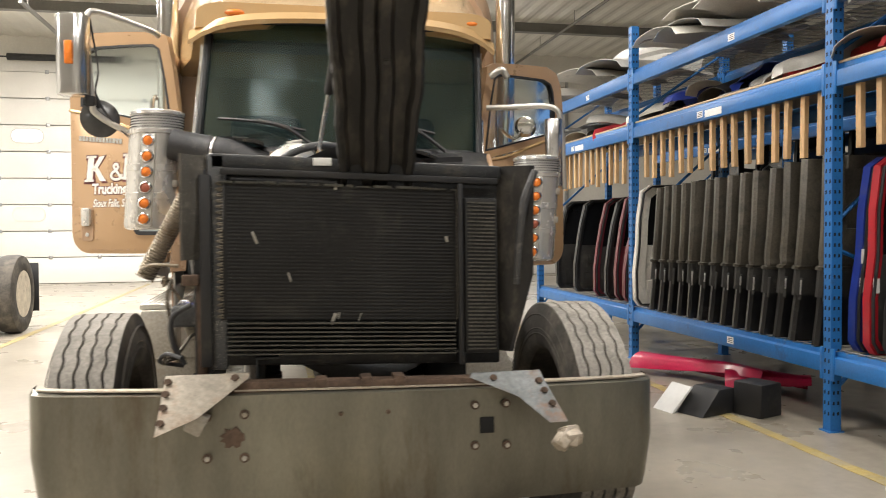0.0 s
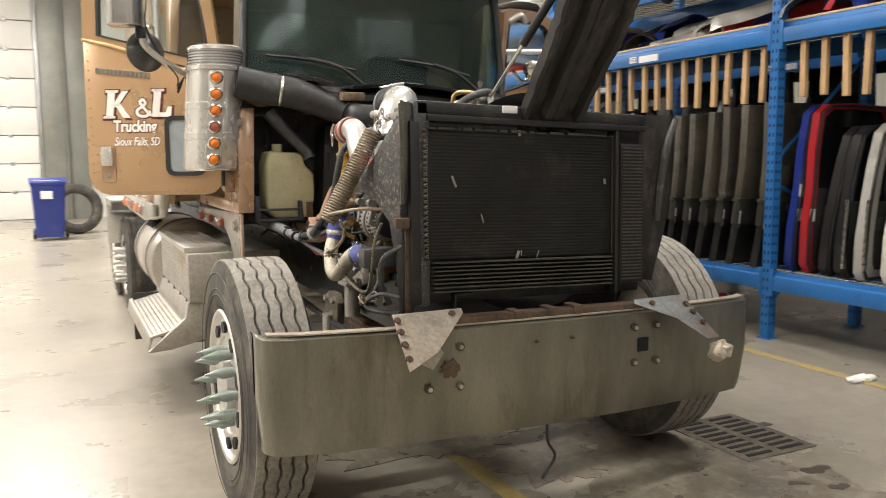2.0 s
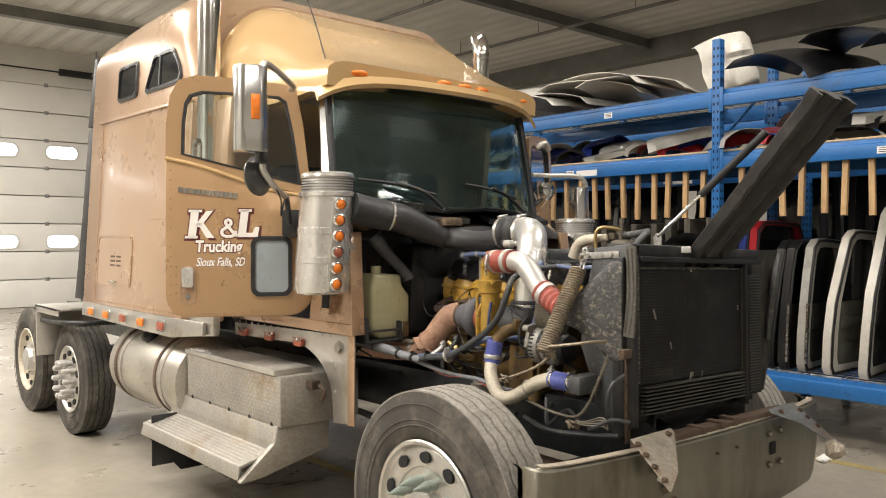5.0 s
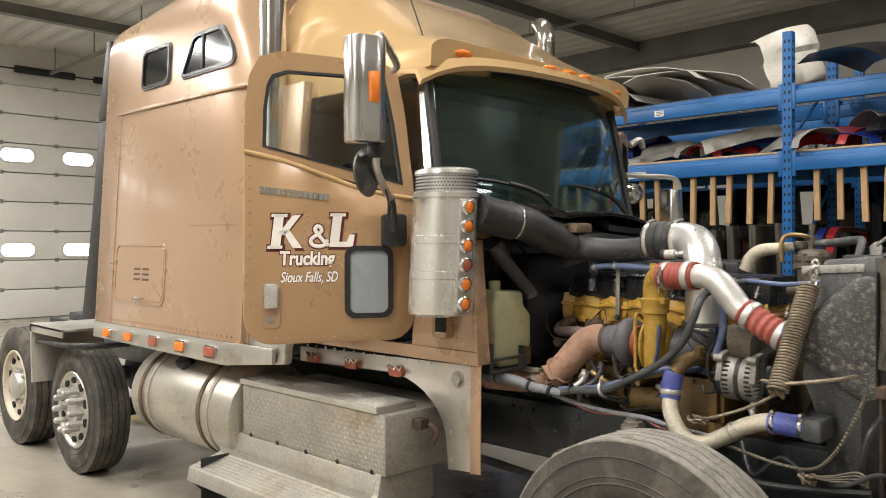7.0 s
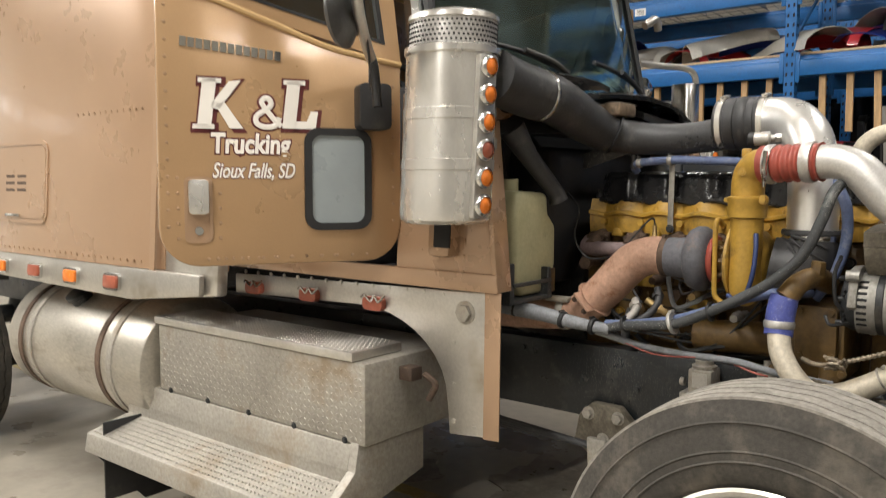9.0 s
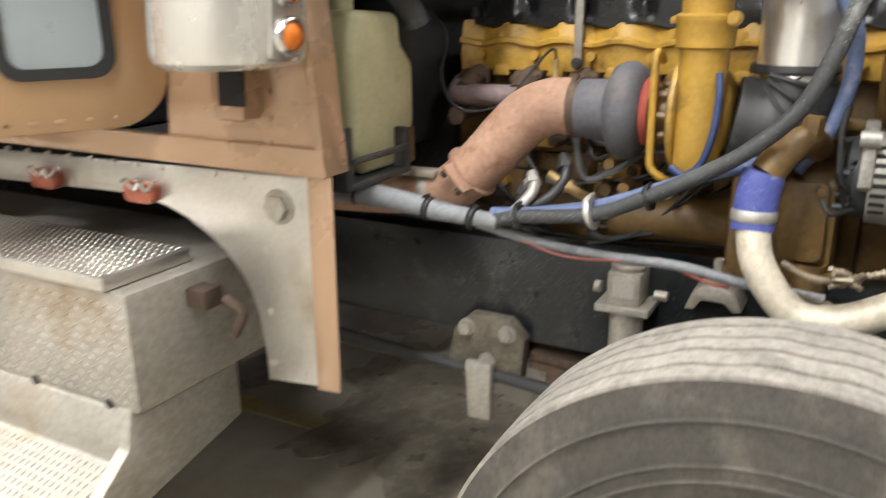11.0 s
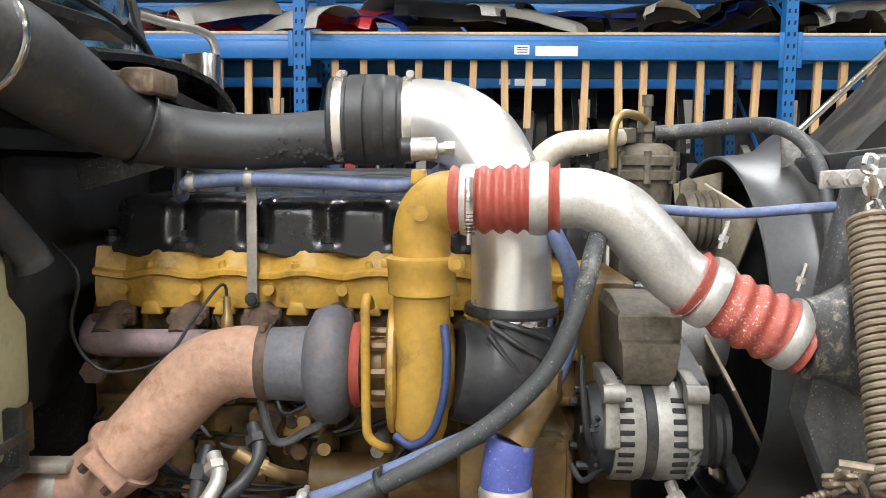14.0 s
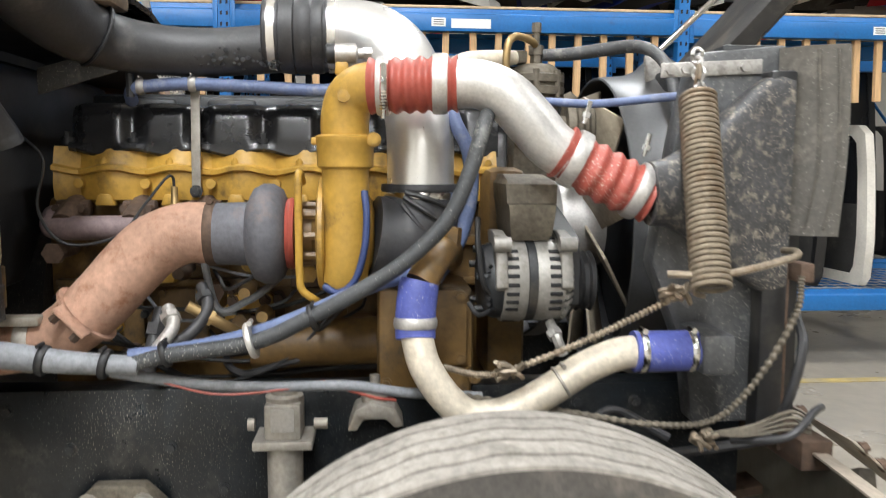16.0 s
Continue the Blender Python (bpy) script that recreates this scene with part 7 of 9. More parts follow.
    tube(b, [(0.26, 3.492, 1.775), (0.26, 3.492, 1.80)], 0.017, 6, smooth=False)
    tube(b, [(0.26, 3.492, 1.80), (0.26, 3.492, 1.825)], 0.021, 6, smooth=False)
    tube(b, [(0.26, 3.492, 1.825), (0.26, 3.492, 1.862)], 0.009, 8, smooth=False)
    tube(b, [(0.26, 3.492, 1.86), (0.26, 3.492, 1.885)], 0.013, 6, smooth=False)
    box(b, 0.235, 0.285, 3.52, 3.56, 1.775, 1.81, 0.006)
    prism(b, [(3.39, 1.655), (3.415, 1.64), (3.43, 1.655), (3.43, 1.69), (3.41, 1.70), (3.392, 1.685)], "x", 0.195, 0.205, 0.003)
    box(b, 0.22, 0.33, 3.43, 3.56, 1.46, 1.62, 0.02)
    ac = part("air_compressor", b, GRIME, eng, "grimy finned air compressor")
    for q in heads:
        part("bolt", q, GRIME, ac)
    b = B()
    tube(b, [(0.2, 3.76, 1.68), (0.2, 3.735, 1.735), (0.2, 3.69, 1.768), (0.2, 3.62, 1.778), (0.22, 3.555, 1.788)], [0.03, 0.03, 0.029, 0.026, 0.018], 18)
    part("thermostat_pipe", b, WHITE_ARM, ac, "cream painted coolant pipe")
    b = B()
    tube(b, [(0.17, 3.585, 1.72), (0.165, 3.588, 1.78), (0.17, 3.580, 1.822), (0.19, 3.555, 1.838), (0.23, 3.51, 1.832), (0.255, 3.495, 1.822)], 0.010, 12)
    part("brass_line", b, BRASS, ac, "bronze coloured air line")
    b = B()
    tube(b, [(0.26, 3.475, 1.80), (0.25, 3.40, 1.803), (0.22, 3.32, 1.812), (0.15, 3.26, 1.812), (0.06, 3.235, 1.785), (-0.02, 3.225, 1.73), (-0.07, 3.225, 1.65), (-0.10, 3.225, 1.55), (-0.10, 3.225, 1.42)], [0.016, 0.018, 0.018, 0.017, 0.015, 0.014, 0.013, 0.013, 0.013], 14)
    part("grey_hose", b, GREYPL, ac, "dusty dark grey coolant hose")
    b = B()
    tube(b, [(-0.05, 3.66, 1.645), (-0.14, 3.56, 1.645), (-0.17, 3.44, 1.64), (-0.2, 3.31, 1.652), (-0.22, 3.2, 1.66)], 0.0095, 10)
    part("blue_line", b, HOSE_BLUE, eng, "thin blue hose to the radiator")
    # hose bundle
    b = B()
    tube(b, [(-0.45, 4.95, 1.20), (-0.42, 4.78, 1.17), (-0.38, 4.62, 1.145), (-0.36, 4.50, 1.125), (-0.35, 4.38, 1.115)], [0.03, 0.03, 0.026, 0.022, 0.018], 14)
    lm = part("wire_loom", b, HOSE_GREY, eng, "grey taped wiring loom")
    for y, x, z in ((4.72, -0.405, 1.16), (4.55, -0.368, 1.132), (4.44, -0.355, 1.12)):
        ring_band(lm, "tape", (x, y, z), (0, 1, 0.2), 0.027, 0.014, BLACK)
    b = B()
    tube(b, [(-0.37, 4.60, 1.14), (-0.35, 4.42, 1.118), (-0.35, 4.32, 1.135), (-0.35, 4.16, 1.158), (-0.35, 4.056, 1.203), (-0.352, 3.954, 1.258), (-0.352, 3.861, 1.318), (-0.35, 3.779, 1.401), (-0.345, 3.734, 1.50), (-0.32, 3.705, 1.59), (-0.2, 3.67, 1.63), (0.0, 3.62, 1.64)], 0.0158, 16)
    part("black_hose", b, DUSTY_HOSE, eng, "dusty black rubber hose")
    b = B()
    tube(b, [(-0.34, 4.40, 1.13), (-0.33, 4.30, 1.14), (-0.325, 4.16, 1.17), (-0.32, 4.04, 1.215), (-0.31, 3.93, 1.262), (-0.25, 3.85, 1.275), (-0.16, 3.80, 1.27)], 0.0155, 14)
    part("blue_hose", b, HOSE_BLUE, eng, "dusty blue hose")
    b = B()
    tube(b, [(-0.06, 3.76, 1.66), (-0.11, 3.745, 1.60), (-0.13, 3.715, 1.53), (-0.135, 3.712, 1.43), (-0.14, 3.74, 1.33), (-0.15, 3.79, 1.25)], 0.0165, 14)
    part("blue_hose", b, HOSE_BLUE, eng, "upright dusty blue hose")
    b = B()
    tube(b, [(-0.24, 3.945, 1.45), (-0.255, 3.94, 1.40), (-0.26, 3.945, 1.33), (-0.255, 3.965, 1.265), (-0.245, 4.0, 1.238), (-0.23, 4.03, 1.25)], 0.0075, 10)
    part("blue_line", b, BLUE_DARK, turbo, "thin blue drain hose")
    b = B()
    tube(b, [(-0.33, 4.45, 1.10), (-0.30, 4.30, 1.065), (-0.30, 4.14, 1.055), (-0.30, 3.98, 1.055), (-0.29, 3.86, 1.035), (-0.28, 3.7, 1.02)], 0.011, 10)
    part("grey_line", b, HOSE_GREY, eng)
    b = B()
    tube(b, [(-0.36, 4.62, 1.115), (-0.32, 4.40, 1.085), (-0.31, 4.25, 1.045), (-0.31, 4.12, 1.05), (-0.30, 4.03, 1.065)], 0.0025, 6)
    tube(b, [(-0.30, 4.03, 1.065), (-0.30, 3.93, 1.03), (-0.29, 3.88, 1.02)], 0.0035, 6)
    part("red_wire", b, RED_SIL, eng, "thin dull red wire")
    for y, z in ((4.165, 1.155), (4.045, 1.20), (4.33, 1.13)):
        ring_band(eng, "hose_clamp", (-0.34, y, z + 0.005), (0, 1, -0.3), 0.034 if y < 4.2 and y > 4.1 else 0.024, 0.012, CAST if y > 4.1 and y < 4.2 else BLACK)
    # fittings between pipe and bundle
    for pts, r, m_ in (([(-0.2, 4.36, 1.20), (-0.24, 4.34, 1.17), (-0.30, 4.36, 1.13)], 0.014, CAST), ([(-0.15, 4.30, 1.24), (-0.19, 4.28, 1.20), (-0.22, 4.31, 1.15), (-0.28, 4.37, 1.12)], 0.013, HOSE), ([(-0.1, 4.40, 1.18), (-0.15, 4.41, 1.10), (-0.15, 4.42, 1.05)], 0.016, HOSE),
                         ([(-0.2, 4.32, 1.205), (-0.18, 4.25, 1.16), (-0.1, 4.22, 1.12)], 0.012, BRASS)):
        b = B()
        tube(b, pts, r, 12)
        tube(b, [Vector(pts[0]).lerp(Vector(pts[1]), 0.4), Vector(pts[0]).lerp(Vector(pts[1]), 0.7)], r * 1.5, 6, smooth=False)
        part("hose_fitting", b, m_, eng)
    rr = random.Random(12)
    for k in range(16):
        b = B()
        y, z = rr.uniform(3.95, 4.7), rr.uniform(1.0, 1.3)
        x = 0.1 - rr.uniform(0, 0.12)
        if rr.random() < 0.5:
            tube(b, [(0.14, y, z), (x, y, z)], rr.uniform(0.012, 0.028), 12, smooth=False)
            tube(b, [(x + 0.012, y, z), (x - 0.008, y, z)], rr.uniform(0.018, 0.03), 6, smooth=False)
        else:
            box(b, x, 0.15, y - rr.uniform(0.02, 0.05), y + rr.uniform(0.02, 0.05), z - 0.03, z + 0.03, 0.008)
        part("block_fitting", b, rr.choice((YELLOW_DIRTY, YELLOW, RUST_DARK, YELLOW_DIRTY)), eng)
    # oil pan and lower tube
    b = B()
    prism(b, [(3.75, 0.62), (4.7, 0.62), (4.75, 0.93), (3.65, 0.93)], "x", 0.17, 0.58, 0.03)
    part("oil_pan", b, DARKMETAL, eng)
    b = B()
    tube(b, [(0.02, 4.22, 1.065), (0.02, 3.78, 1.085)], [0.055, 0.06], 22, smooth=False)
    part("starter_motor", b, YELLOW_DIRTY, eng, "oily yellow cylinder along the block")
    b = B()
    lathe(b, [(4.74, 0.0), (4.74, 0.27), (4.95, 0.24), (5.4, 0.16), (5.4, 0.0)], (0.37, 0, 1.12), "y", 24)
    part("gearbox", b, DARKMETAL, eng)
    # coolant pipe to the radiator outlet
    b = B()
    tube(b, [(-0.335, 3.842, 1.175), (-0.36, 3.825, 1.11), (-0.375, 3.785, 1.05), (-0.38, 3.735, 1.012), (-0.382, 3.665, 1.018), (-0.383, 3.59, 1.055), (-0.382, 3.51, 1.105), (-0.38, 3.44, 1.133), (-0.38, 3.39, 1.138)], 0.0325, 22)
    cpipe = part("coolant_pipe", b, WHITE_ARM, eng, "cream coolant pipe with dirt")
    b = B()
    tube(b, [(-0.315, 3.832, 1.272), (-0.318, 3.836, 1.255), (-0.325, 3.841, 1.215), (-0.332, 3.842, 1.172), (-0.336, 3.842, 1.158)], [0.039, 0.041, 0.041, 0.041, 0.040], 26)
    b1 = part("silicone_sleeve", b, BLUE_SIL, cpipe, "scuffed blue silicone sleeve")
    b = B()
    tube(b, [(-0.38, 3.41, 1.138), (-0.38, 3.34, 1.138), (-0.375, 3.28, 1.138)], 0.041, 22)
    b2 = part("silicone_sleeve", b, BLUE_SIL, cpipe, "scuffed blue silicone sleeve")
    ring_band(b1, "band", (-0.330, 3.842, 1.190), (0.1, 0.0, 1), 0.0412, 0.022, CAST, screw=False)
    ring_band(b2, "band", (-0.38, 3.395, 1.138), (0, 1, 0), 0.0415, 0.014, CHROME)
    ring_band(b2, "band", (-0.377, 3.295, 1.138), (0, 1, 0), 0.0415, 0.014, CHROME)
    ring_band(cpipe, "weld", (-0.3825, 3.555, 1.078), (0, 1, -0.6), 0.0325, 0.006, ALU_DIRTY)
    b = B()
    box(b, -0.425, -0.28, 3.215, 3.285, 1.095, 1.18, 0.015)
    part("radiator_outlet", b, SHROUD, eng, "grey radiator outlet box")
    # hood spring with hooks and cables
    b = B()
    p0, p1 = Vector((-0.345, 3.285, 1.645)), Vector((-0.535, 3.322, 1.285))
    d = (p1 - p0).normalized()
    sx = d.cross(Vector((0, 1, 0))).normalized()
    sy = d.cross(sx)
    turns = 36
    pts = [p0 + (p1 - p0) * (i / (turns * 20)) + 0.033 * (math.cos(2 * math.pi * i / 20) * sx + math.sin(2 * math.pi * i / 20) * sy) for i in range(turns * 20 + 1)]
    tube(b, pts, 0.0049, 7, smooth=False)
    tube(b, [p0 + 0.033 * sx, p0 - d * 0.03, p0 - d * 0.06 - sx * 0.012, p0 - d * 0.05 - sx * 0.02, p0 - d * 0.03 - sx * 0.012], 0.005, 6)
    part("hood_spring", b, SPRING, truck, "long rusty hood coil spring")
    b = B()
    tube(b, [(-0.50, 3.39, 1.31), (-0.54, 3.30, 1.315), (-0.5, 3.16, 1.338), (-0.45, 3.12, 1.345), (-0.38, 3.11, 1.34)], 0.007, 8)
    part("spring_rod", b, SPRING, truck, "rusty hook rod")
    b = B()
    prism(b, [(3.336, 1.686), (3.336, 1.716), (3.12, 1.728), (3.12, 1.698)], "x", -0.276, -0.270, 0.002)
    sb = part("spring_bracket", b, CAST_DIRTY, truck, "grimy bolted steel bracket plate")
    for yy in (3.318, 3.286, 3.16):
        b = B()
        hexbolt(b, (-0.276, yy, 1.702 + (3.318 - yy) * 0.05), (-1, 0, 0), 0.010, 0.010)
        part("bolt", b, CAST_DIRTY, sb)
    b = B()
    rr = random.Random(14)
    for k in range(5):
        c = Vector((-0.335 + 0.006 * k, 3.275, 1.655 + 0.018 * k))
        ring = [c + Vector((0.004 * math.sin(3 * a + k), 0.011 * math.cos(a), 0.015 * math.sin(a))) for a in [2 * math.pi * j / 10 for j in range(11)]]
        tube(b, ring, 0.0042, 6, smooth=False, caps=False, m=Matrix.Translation(c) @ Matrix.Rotation(1.5 * (k % 2), 4, "Z") @ Matrix.Translation(-c))
    part("knotted_wire", b, CAST, truck, "knotted bright wire at the spring hook")
    for pts, r in (([(-0.46, 3.34, 1.27), (-0.43, 3.43, 1.215), (-0.42, 3.53, 1.165), (-0.42, 3.66, 1.115), (-0.40, 3.72, 1.10), (-0.3, 3.78, 1.09)], 0.0062), ([(-0.40, 3.08, 1.29), (-0.42, 3.10, 1.215), (-0.41, 3.17, 1.08), (-0.40, 3.25, 1.0), (-0.40, 3.38, 0.995), (-0.38, 3.56, 1.02), (-0.3, 3.75, 1.03)], 0.0066)):
        b = B()
        tube(b, pts, r, 8, per=16, ripple=0.0012, waves=60)
        part("frayed_cable", b, SPRING if r < 0.0064 else GRIME, truck, "frayed gritty cable")
    for c0 in ((-0.455, 3.355, 1.265), (-0.415, 3.665, 1.112), (-0.40, 3.27, 0.965)):
        b = B()
        rr = random.Random(int(c0[1] * 100))
        for k in range(7):
            a = rr.uniform(0, 6.28)
            q = Vector(c0)
            tube(b, [q + Vector((rr.uniform(-0.02, 0.02), rr.uniform(-0.03, 0.03), rr.uniform(-0.02, 0.02))) for _ in range(4)], 0.005, 6)
        part("cable_knot", b, SPRING, truck, "knotted gritty cable")
    b = B()
    for k in range(4):
        tube(b, [(-0.40, 3.27, 0.97), (-0.42, 3.18, 0.975 + 0.006 * k), (-0.42, 3.10, 0.985 + 0.012 * k), (-0.43, 3.06, 0.98 + 0.008 * k)], 0.004, 6)
    part("loose_wires", b, GRIME, truck)
    for pts, r in (([(-0.36, 3.0, 1.01), (-0.42, 3.05, 1.02), (-0.45, 3.12, 0.98), (-0.38, 3.2, 0.95)], 0.008), ([(-0.33, 3.05, 1.2), (-0.40, 3.07, 1.15), (-0.40, 3.09, 1.05), (-0.36, 3.1, 0.97)], 0.010), ([(-0.25, 3.7, 0.9), (-0.3, 3.5, 0.88), (-0.3, 3.25, 0.9), (-0.32, 3.08, 0.93)], 0.012), ([(-0.2, 3.6, 1.0), (-0.28, 3.52, 0.9), (-0.26, 3.42, 0.98), (-0.3, 3.3, 0.93)], 0.01)):
        b = B()
        tube(b, pts, r, 8)
        part("harness", b, HOSE, truck)
    # washer tank
    b = B()
    prism(b, [(-0.45, 1.26), (-0.40, 1.20), (-0.20, 1.20), (-0.185, 1.26), (-0.165, 1.30), (-0.165, 1.45), (-0.22, 1.50), (-0.225, 1.57), (-0.43, 1.58), (-0.45, 1.50)], "y", 4.70, 4.88, 0.022, seg=3)
    tube(b, [(-0.36, 4.78, 1.57), (-0.36, 4.78, 1.62)], 0.03, 16, smooth=False)
    wt = part("washer_tank", b, JUG, truck, "yellowed translucent plastic washer tank")
    b = B()
    box(b, -0.22, -0.18, 4.694, 4.702, 1.20, 1.29, 0.004)
    part("tank_recess", b, YELLOW_DIRTY, wt)
    b = B()
    prism(b, [(-0.52, 1.185), (-0.24, 1.185), (-0.25, 1.30), (-0.27, 1.30), (-0.27, 1.20), (-0.49, 1.20), (-0.49, 1.33), (-0.52, 1.33)], "y", 4.67, 4.86, 0.004)
    box(b, -0.5, -0.25, 4.665, 4.675, 1.245, 1.26, 0.003)
    part("tank_bracket", b, DARKMETAL, wt)
    # wiring hung on the firewall
    b = B()
    rr = random.Random(21)
    for k in range(12):
        x, z = rr.uniform(-0.45, 0.05), rr.uniform(1.4, 1.85)
        tube(b, [(x, 4.95, z), (x + rr.uniform(-0.08, 0.08), 4.9, z - 0.1), (x + rr.uniform(-0.12, 0.12), 4.92, z - 0.25), (x + rr.uniform(-0.1, 0.1), 4.9, z - 0.35)], rr.uniform(0.004, 0.012), 6)
    part("firewall_wiring", b, BLACK, truck)
    b = B()
    tube(b, [(-0.40, 4.75, 1.80), (-0.33, 4.72, 1.70), (-0.22, 4.68, 1.58), (-0.2, 4.67, 1.54)], [0.05, 0.035, 0.03, 0.035], 12)
    part("firewall_duct", b, HOSE, truck, "black hose hanging on the firewall")
    # items on the frame rail
    b = B()
    box(b, -0.20, -0.11, 4.085, 4.165, 0.905, 0.985, 0.006)
    lathe(b, [(0.98, 0.04), (0.995, 0.042), (1.0, 0.03), (1.012, 0.03), (1.012, 0.0)], (-0.155, 4.125, 0), "z", 20)
    tube(b, [(-0.16, 4.06, 0.93), (-0.16, 4.03, 0.93)], 0.012, 10, smooth=False)
    tube(b, [(-0.16, 4.19, 0.93), (-0.16, 4.205, 0.93)], 0.014, 10, smooth=False)
    prism(b, [(4.06, 0.885), (4.19, 0.885), (4.19, 0.905), (4.06, 0.905)], "x", -0.21, -0.10, 0.004)
    tube(b, [(-0.155, 4.125, 0.885), (-0.155, 4.125, 0.72)], 0.04, 16, smooth=False)
    vb = part("air_valve", b, ALU_DIRTY, truck, "grimy cast air valve on the frame rail")
    b = B()
    prism(b, rrect(4.10, 4.15, 0.925, 0.975, 0.003), "x", -0.2015, -0.2, 0)
    part("data_plate", b, CAST, vb)
    b = B()
    prism(b, [(3.86, 0.93), (3.88, 0.97), (3.93, 0.985), (3.97, 0.965), (3.985, 0.92), (3.965, 0.92), (3.95, 0.945), (3.90, 0.945), (3.88, 0.925)], "x", -0.19, -0.10, 0.004)
    tube(b, [(-0.145, 3.925, 0.965), (-0.145, 3.925, 1.0)], 0.03, 14, smooth=False)
    tube(b, [(-0.145, 3.925, 1.0), (-0.145, 3.925, 1.035)], 0.012, 10, smooth=False)
    part("engine_mount", b, ALU_DIRTY, truck, "grimy engine mount bracket")
    b = B()
    for k in range(3):
        tube(b, [(-0.18, 5.6, 0.70), (-0.16, 5.0, 0.66 - 0.01 * k), (-0.15, 4.6, 0.63), (-0.16, 4.1, 0.60 + 0.01 * k)], 0.014, 8)
    part("brake_line", b, HOSE, truck, "dark lines under the rail")


engine()


# ---------------------------------------------------------------- truck: side parts
def air_cleaner(cx, cy, zb, zt, lx, s):
    """Chrome canister with a strip of six lamps; leans with the cab."""
    lean = Matrix(((1, 0, 0.07, -0.07 * 1.8), (0, 1, 0, 0), (0, 0, 1, 0), (0, 0, 0, 1)))
    b = B()
    prof = [(zb, 0.0), (zb, 0.13), (zb + 0.012, 0.146), (zb + 0.03, 0.150), (zb + 0.17, 0.150), (zb + 0.172, 0.153), (zb + 0.205, 0.153), (zb + 0.207, 0.150), (zb + 0.33, 0.150), (zb + 0.332, 0.153), (zb + 0.365, 0.153), (zb + 0.367, 0.150), (zt - 0.14, 0.150), (zt - 0.135, 0.158), (zt - 0.115, 0.158), (zt - 0.11, 0.150)]
    lathe(b, prof, (cx, cy, 0), "z", 44, m=lean)
    a = part("air_cleaner", b, STAINLESS, truck, "dull chrome air cleaner canister with amber lamps")
    b = B()
    lathe(b, [(zt - 0.11, 0.143), (zt - 0.03, 0.143)], (cx, cy, 0), "z", 44, m=lean)
    part("mesh_screen", b, CAST, a, "perforated intake screen")
    b = B()
    for k in range(5):
        for i in range(60):
            an = 2 * math.pi * (i + 0.5 * (k % 2)) / 60
            q = lean @ Vector((cx + 0.1432 * math.cos(an), cy + 0.1432 * math.sin(an), zt - 0.10 + 0.015 * k))
            t = bmesh.new()
            bmesh.ops.create_cube(t, size=0.006)
            merge(b, t, Matrix.Translation(q) @ Matrix.Rotation(an, 4, "Z"))
    hs = part("screen_hole", b, HOLE, a)
    hs["kind"] = "stuff"
    b = B()
    lathe(b, [(zt - 0.03, 0.144), (zt - 0.028, 0.150), (zt - 0.012, 0.148), (zt, 0.12), (zt + 0.004, 0.0)], (cx, cy, 0), "z", 44, m=lean)
    part("lid", b, STAINLESS, a, "dull domed lid")
    b = B()
    for s2 in (0.0, 0.18):
        box(b, cx - 0.02 * s, cx + 0.14, cy - 0.10, cy + 0.0, zb + 0.24 + s2, zb + 0.28 + s2, 0.006, m=lean)
    part("mount_strap", b, ALU_DIRTY, a)
    b = B()
    tube(b, [(cx + 0.10 * -s, cy - 0.03, zt - 0.2), (cx + 0.19 * -s, cy - 0.07, zt - 0.205)], 0.08, 24, smooth=False, m=lean)
    part("outlet_neck", b, CHROME, a, "bright outlet neck")
    # lamp strip on the front
    dirn = Vector((lx, -1, 0)).normalized()
    side = Vector((dirn.y, -dirn.x, 0))
    b = B()
    cen = Vector((cx, cy, 0)) + dirn * 0.150
    m = Matrix(((side.x, dirn.x, 0, cen.x), (side.y, dirn.y, 0, cen.y), (0, 0, 1, 0), (0, 0, 0, 1)))
    prism(b, rrect(-0.038, 0.038, zb + 0.02, zb + 0.53, 0.01), "y", -0.02, 0.012, 0.004, m=lean @ m)
    ls = part("lamp_strip", b, ALU, a)
    for k in range(6):
        z = zb + 0.06 + 0.0865 * k
        q = m @ Vector((0, 0.012, z))
        mm = lean @ (Matrix.Translation(q) @ dirn.to_track_quat("Z", "Y").to_matrix().to_4x4())
        b = B()
        lathe(b, [(0.0, 0.036), (0.008, 0.036), (0.014, 0.032), (0.016, 0.027), (0.0, 0.027)], (0, 0, 0), "z", 26, closed=True, m=mm)
        bz = part("bezel", b, CHROME, ls)
        b = B()
        lathe(b, [(0.0, 0.0265), (0.010, 0.0265), (0.016, 0.02), (0.018, 0.0)], (0, 0, 0), "z", 24, m=mm)
        part("amber_lens", b, AMBER if k not in (0, 2) else REDLENS if k == 2 else AMBER, bz)
    return a


air_cleaner(-0.705, 4.79, 1.475, 2.15, -0.12, -1)
air_cleaner(1.605, 4.90, 1.26, 1.93, -0.25, 1)


